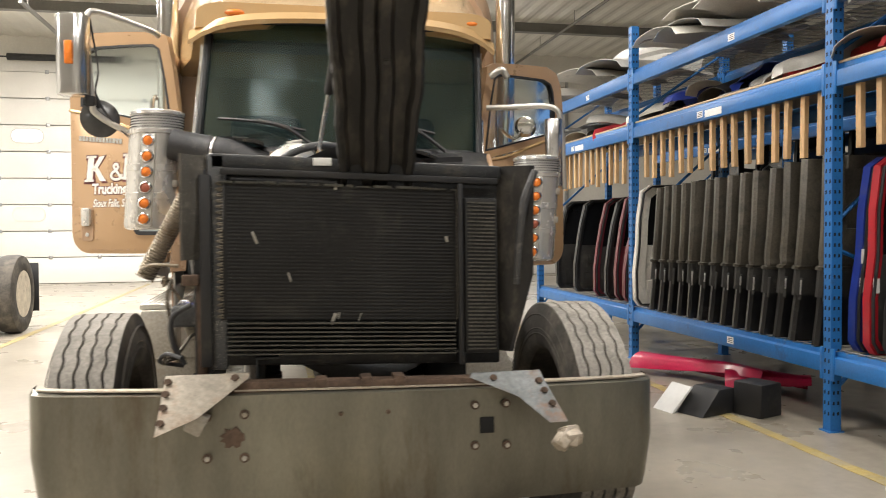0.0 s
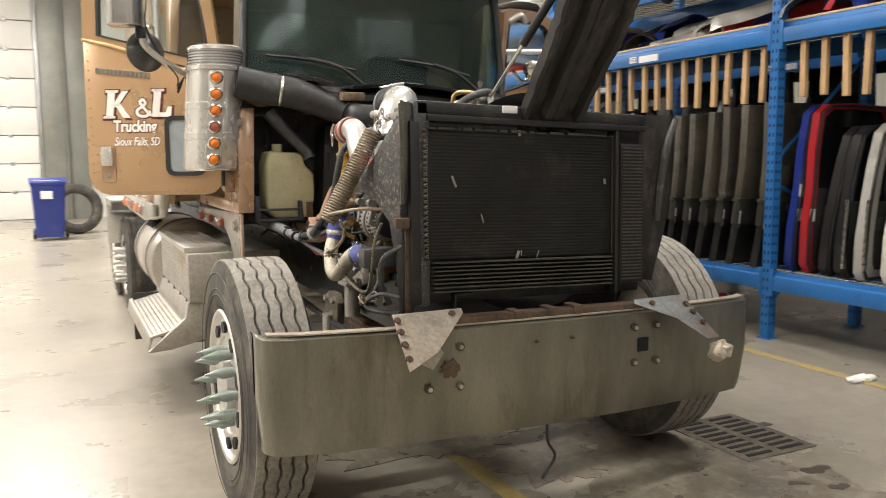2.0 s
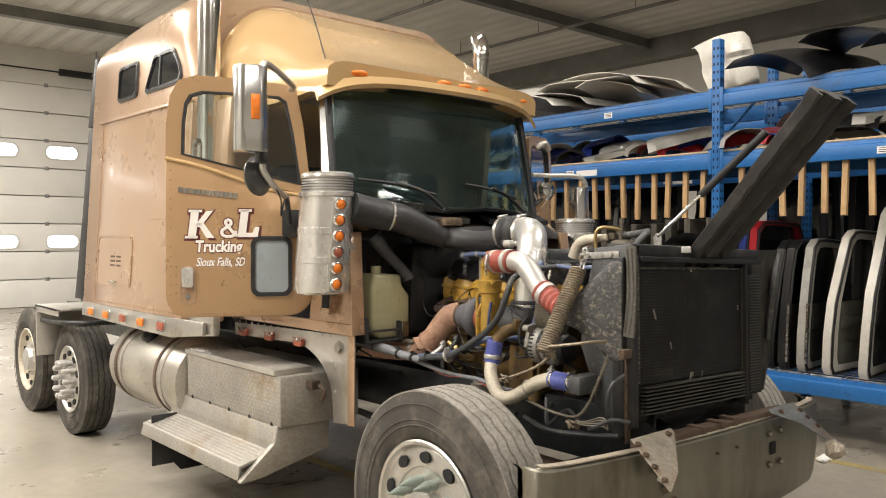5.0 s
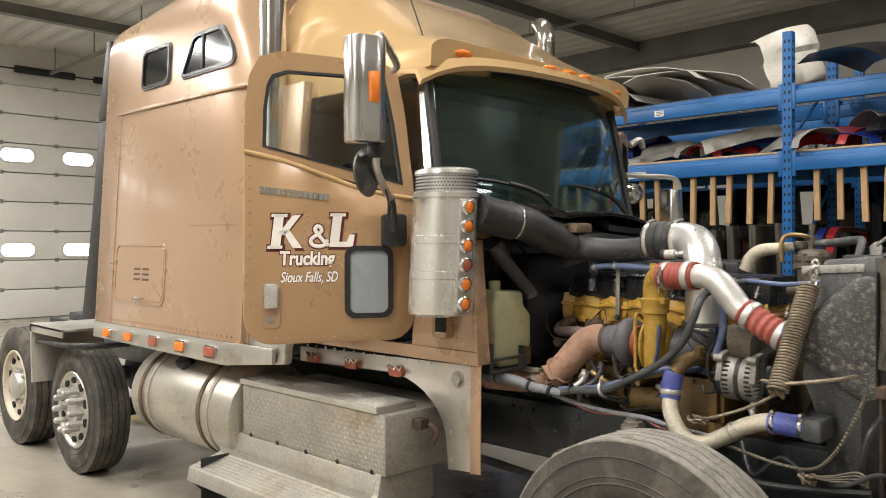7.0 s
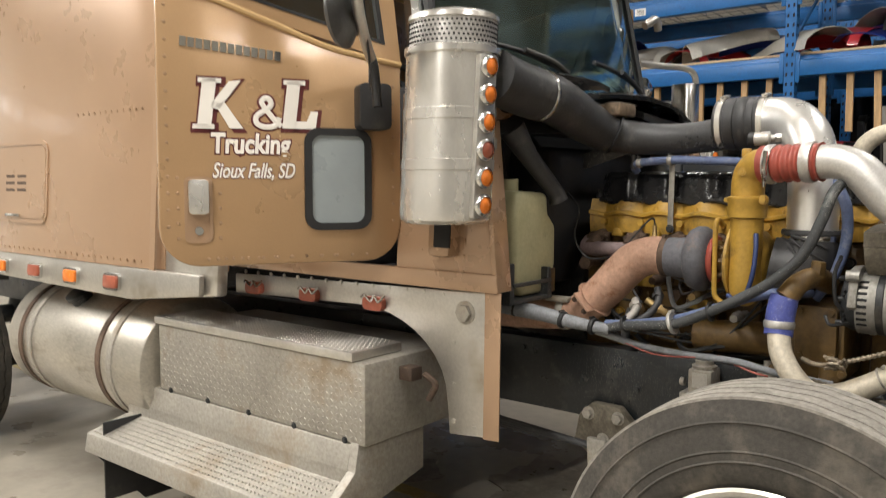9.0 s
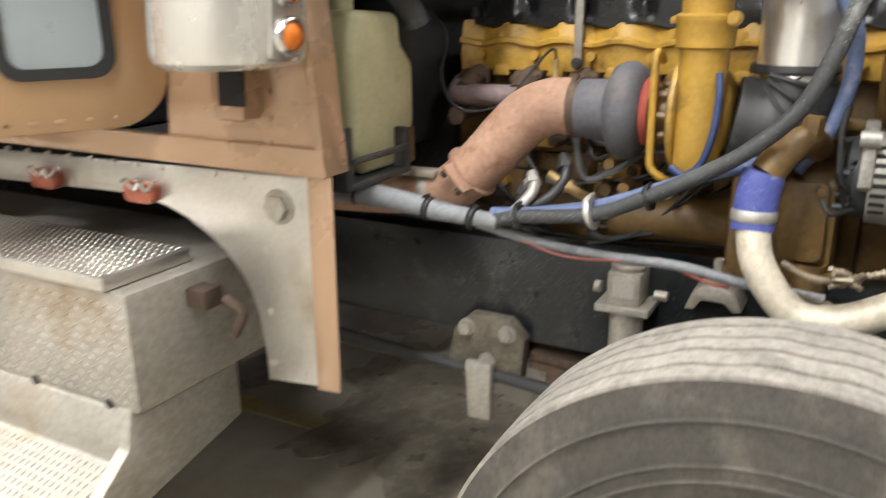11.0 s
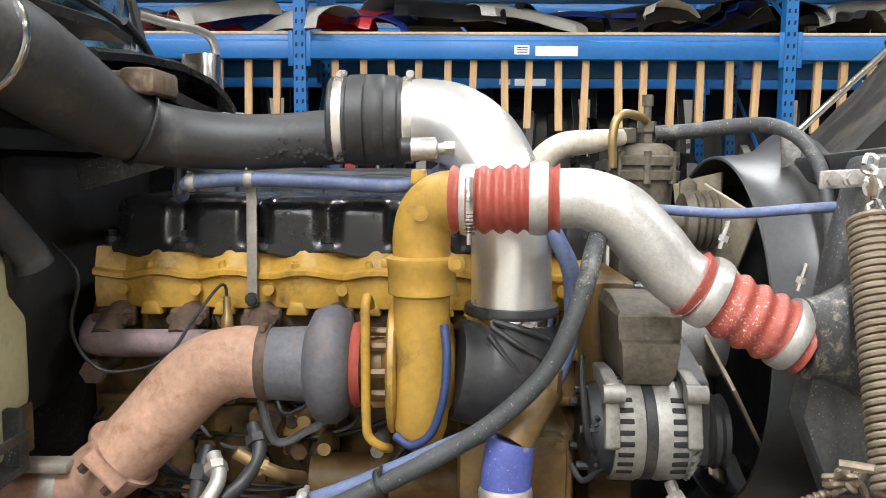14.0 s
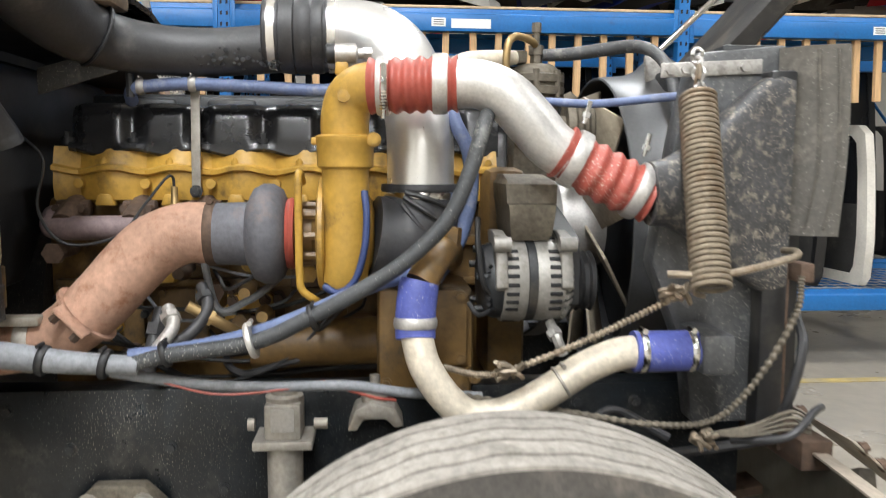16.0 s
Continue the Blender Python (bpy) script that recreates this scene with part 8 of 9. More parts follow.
def mirror(side, door_m):
    s = side
    b = B()
    if s < 0:
        P = lambda x, y, z: (x, y, z)
        pts = [(-0.72, 5.12, 2.655), (-0.76, 5.05, 2.67), (-1.0, 4.88, 2.72), (-1.06, 4.84, 2.69), (-1.065, 4.84, 2.55), (-1.05, 4.86, 2.22), (-1.03, 4.885, 2.14), (-0.9, 4.98, 2.06), (-0.80, 5.05, 2.02)]
        tube(b, pts, 0.018, 12)
        mi = part("side_mirror", b, ALU, truck, "chrome tube mirror arm with tall mirror head")
        b = B()
        m = Matrix.Translation((-1.125, 4.83, 2.46)) @ Matrix.Rotation(radians(-16), 4, "Z")
        prism(b, rrect(-0.10, 0.075, -0.07, 0.07, 0.055), "z", -0.225, 0.225, 0.012, m=m)
        part("mirror_head", b, MIRROR, mi, "tall polished mirror housing")
        b = B()
        box(b, -0.022, 0.022, -0.085, -0.068, -0.06, 0.07, 0.005, m=m)
        part("amber_marker", b, AMBER, mi, "amber marker light")
        b = B()
        t = bmesh.new()
        lathe(t, [(-0.006, 0.0), (-0.006, 0.103), (0.0, 0.108), (0.008, 0.110), (0.012, 0.104), (0.026, 0.085), (0.036, 0.055), (0.04, 0.0)], (0, 0, 0), "z", 36)
        merge(b, t, Matrix.Translation((-1.03, 4.96, 2.123)) @ Vector((0.37, -0.93, 0.05)).to_track_quat("Z", "Y").to_matrix().to_4x4())
        part("round_mirror", b, MIRROR_SHELL, mi, "round convex mirror with dull dark shell")
        b = B()
        tube(b, [(-1.05, 4.86, 2.24), (-1.03, 4.93, 2.19), (-1.03, 4.95, 2.13)], 0.012, 8)
        box(b, -1.085, -1.03, 4.83, 4.89, 2.18, 2.24, 0.012)
        part("clamp", b, BLACK, mi)
        b = B()
        for k in range(3):
            tube(b, [(-1.05, 4.85, 2.68 - 0.02 * k), (-1.02, 4.89, 2.4), (-1.03, 4.87, 2.24 + 0.01 * k), (-0.95, 4.93, 2.1), (-0.86, 5.0, 2.0), (-0.86, 5.0, 1.95 - 0.02 * k), (-0.82, 5.03, 2.0)], 0.004, 6)
        part("cable", b, BLACK, mi)
        b = B()
        tube(b, [(-0.80, 5.05, 2.03), (-0.795, 5.04, 1.98), (-0.79, 5.03, 1.86)], 0.016, 10)
        part("lower_arm", b, BLACK, mi)
        b = B()
        mm = door_m
        prism(b, rrect(0.03, 0.145, 1.79, 1.95, 0.02), "z", 0.0, 0.075, 0.012, m=mm)
        part("arm_base", b, BLACK, mi, "black plastic mirror arm base")
    else:
        tube(b, [(1.33, 5.08, 2.26), (1.48, 5.04, 2.26), (1.68, 4.97, 2.262), (1.775, 4.94, 2.225), (1.80, 4.94, 2.08), (1.82, 4.95, 1.72)], 0.018, 12)
        tube(b, [(1.35, 5.06, 2.46), (1.42, 5.03, 2.5), (1.46, 5.03, 2.45)], 0.022, 10)
        mi = part("side_mirror", b, ALU, truck, "chrome tube mirror arm with tall mirror head")
        b = B()
        m = Matrix.Translation((1.76, 4.98, 1.98)) @ Matrix.Rotation(radians(70), 4, "Z")
        prism(b, rrect(-0.07, 0.09, -0.06, 0.06, 0.05), "z", -0.24, 0.2, 0.012, m=m)
        part("mirror_head", b, MIRROR, mi, "tall polished mirror housing")
        b = B()
        t = bmesh.new()
        lathe(t, [(0.0, 0.07), (0.01, 0.075), (0.05, 0.06), (0.07, 0.0)], (0, 0, 0), "z", 28)
        merge(b, t, Matrix.Translation((1.64, 5.22, 2.156)) @ Vector((-0.2, -1, 0.1)).to_track_quat("Z", "Y").to_matrix().to_4x4())
        tube(b, [(1.63, 5.24, 2.12), (1.55, 5.22, 2.08), (1.44, 5.16, 2.14)], 0.012, 8)
        part("round_mirror", b, CHROME, mi, "round chrome spot mirror")


mirror(-1, DOOR_L)
mirror(1, DOOR_R)


def side_parts():
    for s in (-1, 1):
        X = -0.60 if s < 0 else 1.21
        dz = 0.0 if s < 0 else -0.06
        o = lambda d: X + s * d

        def P(pts, a, b2, mm, nm, parent, label="", bev=0.004):
            b = B()
            prism(b, [(y, z + dz) for y, z in pts], "x", min(o(a), o(b2)), max(o(a), o(b2)), bev)
            return part(nm, b, mm, parent, label)
        # fender skirt: band plus curved gusset and drop leg
        arc = [(5.30 - 0.42 * math.sin(radians(a)) , 0.84 + 0.30 * math.cos(radians(a))) for a in range(0, 91, 10)]
        sk = P([(6.08, 1.205), (4.70, 1.235), (4.66, 1.23), (4.665, 0.74), (4.87, 0.72)] + [(4.875, 0.80)] + arc[::-1] + [(6.08, 1.12)], 0.0, -0.012, ALU, "fender_skirt", truck, "aluminium fender skirt with curved leg")
        P([(4.655, 0.735), (4.72, 0.73), (4.715, 1.24), (4.65, 1.24)], 0.004, -0.001, TAN, "tan_edge", sk, "tan painted leading edge", 0.001)
        b = B()
        hexbolt(b, (o(0.0), 4.80, 1.16 + dz), (s, 0, 0), 0.03, 0.02)
        part("latch_bolt", b, ALU_DIRTY, sk)
        for y in (5.93, 5.58, 5.22):
            b = B()
            prism(b, rrect(y - 0.05, y + 0.05, 1.128 + dz, 1.18 + dz, 0.02), "x", min(o(0.0), o(0.028)), max(o(0.0), o(0.028)), 0.008)
            li = part("marker_light", b, REDLENS, sk, "dull red marker light")
            b = B()
            tube(b, [(o(0.02), y - 0.06, 1.19 + dz), (o(0.035), y - 0.04, 1.165 + dz), (o(0.035), y - 0.02, 1.185 + dz), (o(0.035), y, 1.165 + dz), (o(0.035), y + 0.03, 1.185 + dz), (o(0.02), y + 0.06, 1.175 + dz)], 0.005, 6)
            part("wire_guard", b, CHROME, li)
        b = B()
        for k in range(14):
            hexbolt(b, (o(0.0), 4.90 + 0.085 * k, 1.218 + dz), (s, 0, 0), 0.006, 0.004)
        for y, z in ((4.85, 1.05), (4.85, 0.9), (4.85, 0.77), (4.76, 0.76)):
            hexbolt(b, (o(0.0), y, z + dz), (s, 0, 0), 0.007, 0.004)
        part("rivet", b, ALU, sk)
        b = B()
        box(b, min(o(-0.02), o(0.015)), max(o(-0.02), o(0.015)), 4.66, 6.1, 1.236 + dz, 1.30 + dz, 0.006)
        part("rocker_sill", b, TAN, truck, "tan riveted rocker sill")
        # battery and tool box with step
        XB = -0.84 if s < 0 else 1.45
        q = lambda d: XB + s * d
        b = B()
        x0, x1 = min(q(0), q(-0.55)), max(q(0), q(-0.55))
        box(b, x0, x1, 5.05, 6.32, 0.69, 0.985, 0.012)
        bx = part("battery_box", b, ALU_DIRTY, truck, "grimy aluminium tread-plate battery box with step")
        b = B()
        box(b, min(q(0.012), q(-0.25)), max(q(0.012), q(-0.25)), 5.10, 6.33, 0.986, 1.02, 0.006)
        lid = part("box_lid", b, ALU, bx, "dimpled aluminium lid")
        b = B()
        for i in range(60):
            for j in range(9):
                xx, yy = q(-0.005 - 0.028 * j), 5.12 + 0.0203 * i
                t = [(xx - 0.006, yy - 0.003, 1.02), (xx + 0.006, yy - 0.003, 1.02), (xx + 0.006, yy + 0.003, 1.02), (xx - 0.006, yy + 0.003, 1.02), (xx, yy, 1.025)]
                vs = [b.verts.new(p) for p in t]
                for k in range(4):
                    b.faces.new((vs[k], vs[(k + 1) % 4], vs[4]))
        d1 = part("lid_dimple", b, ALU, lid, smooth=0)
        d1["kind"] = "stuff"
        b = B()
        for i in range(52):
            for j in range(11):
                yy, zz = 5.07 + 0.024 * i, 0.715 + 0.0235 * j
                a = 0.7 if (i + j) % 2 else -0.7
                c, sn = math.cos(a) * 0.0095, math.sin(a) * 0.0095
                pts = [(q(0.0), yy - c, zz - sn), (q(0.0), yy + sn * 0.35, zz - c * 0.35), (q(0.0), yy + c, zz + sn), (q(0.0), yy - sn * 0.35, zz + c * 0.35), (q(0.003), yy, zz)]
                vs = [b.verts.new(p) for p in pts]
                for k in range(4):
                    b.faces.new((vs[k], vs[(k + 1) % 4], vs[4]))
        d2 = part("tread_lug", b, ALU_DIRTY, bx, smooth=0)
        d2["kind"] = "stuff"
        b = B()
        prism(b, [(q(-0.35), 0.69), (q(0.0), 0.69), (q(0.02), 0.60), (q(0.02), 0.55), (q(0.22), 0.50), (q(0.235), 0.42), (q(0.225), 0.42), (q(0.205), 0.485), (q(-0.02), 0.535), (q(-0.35), 0.535)], "y", 5.12, 6.55, 0.004)
        fl = B()
        box(fl, min(q(0.20), q(-0.40)), max(q(0.20), q(-0.40)), 6.44, 6.452, 0.21, 0.56, 0.003)
        part("mudflap", fl, BLACK, bx, "black rubber mudflap behind the step")
        stp = part("step", b, ALU_DIRTY, bx, "worn aluminium step with punched tread")
        b = B()
        prism(b, [(q(-0.35), 0.70), (q(0.0), 0.70), (q(0.02), 0.60), (q(0.235), 0.42), (q(0.235), 0.41), (q(0.1), 0.42), (q(-0.35), 0.52)], "y", 5.08, 5.12, 0.004)
        part("step_end_plate", b, ALU_DIRTY, stp)
        b = B()
        for i in range(66):
            for j in range(7):
                xx, yy = q(0.045 + 0.026 * j), 5.15 + 0.021 * i
                zz = 0.55 - (0.045 + 0.026 * j - 0.02) * 0.25 + 0.0005
                vs = [b.verts.new(p) for p in ((xx - 0.006, yy - 0.004, zz), (xx + 0.006, yy - 0.004, zz), (xx + 0.006, yy + 0.004, zz), (xx - 0.006, yy + 0.004, zz), (xx, yy, zz + 0.006))]
                for k in range(4):
                    b.faces.new((vs[k], vs[(k + 1) % 4], vs[4]))
        d3 = part("step_dimple", b, ALU_DIRTY, stp, smooth=0)
        d3["kind"] = "stuff"
        b = B()
        for k in range(5):
            hexbolt(b, (q(0.0), 5.15 + 0.27 * k, 0.70), (s, 0, 0), 0.009, 0.006)
        part("bolt", b, DARKMETAL, bx)
        b = B()
        tube(b, [(q(-0.2), 4.95, 0.93), (q(-0.2), 4.90, 0.90), (q(-0.2), 4.93, 0.84)], 0.012, 8)
        box(b, min(q(-0.23), q(-0.17)), max(q(-0.23), q(-0.17)), 4.985, 5.045, 0.90, 0.95, 0.005)
        part("draw_latch", b, RUST_DARK, bx, "rusty draw latch")
        b = B()
        prism(b, [(q(0.22), 0.42), (q(0.21), 0.42), (q(-0.05), 0.12), (q(-0.35), 0.12), (q(-0.35), 0.52), (q(-0.0), 0.5)], "y", 6.545, 6.56, 0.002)
        part("mud_flap", b, BLACK, bx, "black rubber flap")
        # fuel tank
        XT = -0.60 if s < 0 else 1.21
        b = B()
        lathe(b, [(6.36, 0.0), (6.36, 0.285), (6.37, 0.305), (6.385, 0.312), (7.66, 0.312), (7.675, 0.305), (7.685, 0.285), (7.685, 0.0)], (XT, 0, 0.76), "y", 56)
        tk = part("fuel_tank", b, TANK, truck, "dull stained aluminium fuel tank with straps")
        for y in (6.62, 6.72, 7.42, 7.52):
            b = B()
            lathe(b, [(y - 0.022, 0.313), (y - 0.018, 0.319), (y + 0.018, 0.319), (y + 0.022, 0.313)], (XT, 0, 0.76), "y", 56, closed=True)
            part("tank_strap", b, RUST_DARK if y in (6.72, 7.52) else ALU_DIRTY, tk, "dark rusty tank strap" if y in (6.72, 7.52) else "")
        b = B()
        mm = Matrix.Translation((XT, 7.1, 0.76)) @ Matrix.Rotation(radians(-35 * -s), 4, "Y")
        t = bmesh.new()
        lathe(t, [(0.30, 0.055), (0.33, 0.055), (0.335, 0.065), (0.36, 0.065), (0.365, 0.05), (0.365, 0.0)], (0, 0, 0), "z", 24)
        merge(b, t, mm)
        part("filler_cap", b, DARKMETAL, tk, "dark filler cap")
        # rear mudguard and its rail
        b = B()
        XF = XC + s * 1.34
        prism(b, [(9.30, 1.13), (9.34, 1.15), (8.62, 1.145), (8.62, 1.125)], "x", min(XF, XF - s * 0.6), max(XF, XF - s * 0.6), 0.003)
        prism(b, [(9.28, 0.66), (9.31, 0.66), (9.34, 1.15), (9.30, 1.15)], "x", min(XF, XF - s * 0.6), max(XF, XF - s * 0.6), 0.003)
        box(b, min(XF, XF - s * 0.02), max(XF, XF - s * 0.02), 8.62, 9.34, 1.08, 1.15, 0.004)
        part("mudguard", b, ALU, truck, "polished stainless quarter mudguard")
        b = B()
        tube(b, [(XF - s * 0.05, 9.3, 1.0), (XF - s * 0.05, 8.5, 1.03), (XF - s * 0.4, 8.3, 1.03)], 0.022, 10)
        part("mudguard_rail", b, DARKMETAL, truck)
    b = B()
    box(b, -0.15, 0.75, 8.9, 10.9, 1.02, 1.10, 0.02)
    part("fifth_wheel", b, DARKMETAL, truck, "greasy dark fifth wheel plate")
    b = B()
    tube(b, [(-0.42, 5.22, 2.9), (-0.43, 5.35, 3.2), (-0.48, 5.6, 3.75)], 0.004, 6)
    part("whip_aerial", b, BLACK, truck, "thin black whip aerial")


side_parts()


# ---------------------------------------------------------------- stock on the racks
def paint(name, c, rough=0.35, dirty=0.15, coat=0.3):
    return mat(name, c, rough, 0, 0.15, 2.5, 0.1, 60, 0.03, tuple(0.5 * q + 0.05 for q in c), dirty, 4, coat=coat)


P_BLUE, P_RED, P_WHITE = paint("dark_blue_car_paint", (0.012, 0.028, 0.20)), paint("red_car_paint", (0.36, 0.012, 0.02)), paint("white_car_paint", (0.72, 0.69, 0.62))
P_BLACK, P_SILVER, P_GREEN = paint("black_car_paint", (0.012, 0.012, 0.013)), paint("silver_car_paint", (0.40, 0.39, 0.36), 0.35), paint("olive_grey_car_paint", (0.09, 0.095, 0.065))
P_MAROON, P_TEAL, P_PINK = paint("maroon_car_paint", (0.13, 0.015, 0.025)), paint("teal_car_paint", (0.01, 0.09, 0.09)), paint("crimson_car_paint", (0.55, 0.012, 0.075))
DUSTY = mat("dusty_dark_door_trim", (0.085, 0.075, 0.058), 0.5, 0, 0.35, 3, 0.3, 60, 0.1, (0.028, 0.026, 0.022), 0.42, 6)
TRIM_D = mat("dark_door_lining", (0.03, 0.029, 0.027), 0.7, 0, 0.3, 5, 0.2, 60, 0.1, (0.09, 0.085, 0.07), 0.2, 4)
TRIM_G = mat("grey_green_door_lining", (0.13, 0.13, 0.10), 0.7, 0, 0.25, 5, 0.2, 60, 0.1)


def car_door(x, y, z, w, h, shell, trim, label, lean=4.0, slope=0.12, hinge=False, labels=0, glazed=True, turn=0.0):
    """Loose car door on edge: local x runs into the rack, local z up, thickness along y."""
    e = base("car_door", (x, y, z), label, "car door", "loose car doors")
    m = Matrix.Translation((x, y, z)) @ Matrix.Rotation(radians(turn), 4, "Z") @ Matrix.Rotation(radians(lean), 4, "X")
    belt = h * 0.5
    out = [(0.05, 0.0), (w - 0.08, 0.0), (w, 0.08), (w, belt), (w - 0.02, h - 0.15), (w - 0.1, h - 0.02), (w * 0.45, h), (slope + 0.12, h - 0.01), (slope + 0.02, h - 0.08), (slope * 0.6, belt + (h - belt) * 0.45), (0.02, belt), (-0.01, belt * 0.55), (0.0, 0.07)]
    cx, cz = w * 0.52, h * 0.5
    wide = 0.74 if shell in (P_WHITE, P_SILVER, P_GREEN) else 0.87
    inn = [(cx + (px - cx) * wide, cz + (pz - cz) * (0.5 + wide / 2)) for px, pz in out]
    b = B()
    band(b, out, inn, "y", -0.05, 0.018, m=m)
    part("door_frame", b, shell, e)
    b = B()
    low = [p for p in inn if p[1] <= belt + 0.01]
    prism(b, low, "y", -0.03, 0.012, 0.006, m=m)
    pn = part("door_panel", b, trim, e)
    b = B()
    box(b, w * 0.2, w * 0.85, -0.05, -0.028, belt * 0.62, belt * 0.80, 0.012, m=m)
    box(b, w * 0.15, w * 0.6, -0.045, -0.028, belt * 0.12, belt * 0.42, 0.01, m=m)
    part("armrest", b, trim, e)
    b = B()
    tube(b, [(px, -0.058, pz) for px, pz in [(cx + (p[0] - cx) * 0.955, cz + (p[1] - cz) * 0.972) for p in out + [out[0]]]], 0.012, 6, smooth=False, m=m, caps=False)
    part("rubber_seal", b, BLACK, e)
    if glazed:
        b = B()
        prism(b, [(cx + (p[0] - cx) * 0.995, p[1]) for p in inn if p[1] >= belt - 0.01], "y", -0.004, 0.002, m=m)
        part("window_glass", b, DARKGLASS, e, "dark glass")
    if hinge:
        b = B()
        for k in range(9):
            box(b, -0.018, 0.012, -0.075, -0.055, 0.1 + k * belt / 10, 0.1 + (k + 0.7) * belt / 10, 0.003, m=m)
        box(b, -0.012, 0.03, -0.07, -0.056, 0.08, belt, 0.002, m=m)
        part("hinge_strip", b, CHROME, e, "bright hinge strip")
    for k in range(labels):
        b = B()
        box(b, 0.01, 0.06, -0.0575, -0.0555, belt * 0.62 + k * 0.2, belt * 0.62 + 0.1 + k * 0.2, m=m)
        part("paper_tag", b, PAPER, e, "white paper tag")
    return e


Z1 = 0.592
DOORS = [(4.86, 0.95, 1.36, P_BLUE, TRIM_D, "dark blue loose car door on rack", 0.03, 0, 2), (4.71, 0.95, 1.36, P_RED, TRIM_D, "red loose car door with black seal", 0.03, 0, 1), (4.53, 0.9, 1.18, P_BLACK, TRIM_D, "black loose car door on rack", 0.1, 0, 0),
         (4.39, 0.9, 1.18, P_BLACK, TRIM_D, "black loose car door with hinge strip", 0.1, 1, 0), (4.22, 0.9, 1.19, P_SILVER, TRIM_D, "silver-edged loose car door with hinge strip", 0.1, 1, 0), (4.00, 0.95, 1.27, P_WHITE, TRIM_G, "white loose car door with dull lining", 0.2, 0, 0),
         (3.70, 0.95, 1.47, P_WHITE, TRIM_D, "tall white loose car door with hinges", 0.25, 0, 0), (3.47, 0.95, 1.22, P_GREEN, TRIM_G, "olive loose car door on rack", 0.15, 0, 0), (3.33, 0.95, 1.23, P_SILVER, TRIM_G, "grey loose car door with paper tag", 0.15, 0, 1),
         (3.1, 0.95, 1.22, P_BLACK, TRIM_D, "black loose car door on rack", 0.15, 0, 0), (2.9, 0.95, 1.2, P_SILVER, TRIM_D, "silver loose car door on rack", 0.15, 0, 0), (2.65, 0.95, 1.25, P_WHITE, TRIM_G, "cream loose car door with grey lining", 0.1, 0, 0), (2.35, 0.95, 1.25, P_BLACK, TRIM_D, "black loose car door on rack", 0.12, 0, 0),
         (2.05, 0.95, 1.2, P_BLACK, TRIM_G, "black loose car door on rack", 0.12, 0, 0), (1.55, 0.95, 1.3, P_WHITE, TRIM_G, "white loose car door with grey lining", 0.1, 0, 0), (1.3, 0.95, 1.25, P_BLACK, TRIM_D, "black loose car door on rack", 0.1, 0, 0), (1.0, 0.95, 1.25, P_SILVER, TRIM_D, "silver loose car door on rack", 0.1, 0, 0),
         (0.6, 0.95, 1.2, P_BLACK, TRIM_D, "black loose car door on rack", 0.1, 0, 0), (0.2, 0.95, 1.25, P_WHITE, TRIM_D, "white loose car door on rack", 0.1, 0, 0),
         (8.42, 0.9, 1.25, P_TEAL, TRIM_D, "teal loose car door on rack", 0.2, 0, 0), (8.62, 0.9, 1.22, P_MAROON, P_MAROON, "maroon loose car door on rack", 0.15, 0, 0), (8.85, 0.95, 1.28, P_MAROON, P_MAROON, "maroon loose van door on rack", 0.1, 0, 0), (9.15, 0.95, 1.25, P_BLACK, TRIM_D, "black loose car door on rack", 0.1, 0, 0), (9.5, 0.95, 1.25, P_MAROON, TRIM_D, "maroon loose car door on rack", 0.1, 0, 0),
         (10.2, 0.95, 1.25, P_BLACK, TRIM_D, "black loose car door on rack", 0.1, 0, 0), (10.9, 0.95, 1.25, P_BLACK, TRIM_D, "black loose car door on rack", 0.1, 0, 0)]
for i, (y, w, h, sh, tr, lab, sl, hg, lb) in enumerate(DOORS):
    car_door(3.88, y, Z1, w, h, sh, tr, lab, lean=random.Random(i).uniform(1.0, 4.5), slope=sl, hinge=bool(hg), labels=lb, turn=random.Random(i + 50).uniform(-4, 4))

for k in range(12):
    car_door(5.95, -1.2 + 0.98 * k, Z1, 0.95, 2.08, P_BLACK, TRIM_D, "tall black van door standing in the back rack", lean=2.0, slope=0.08, turn=84 + 5 * math.sin(k * 1.7))


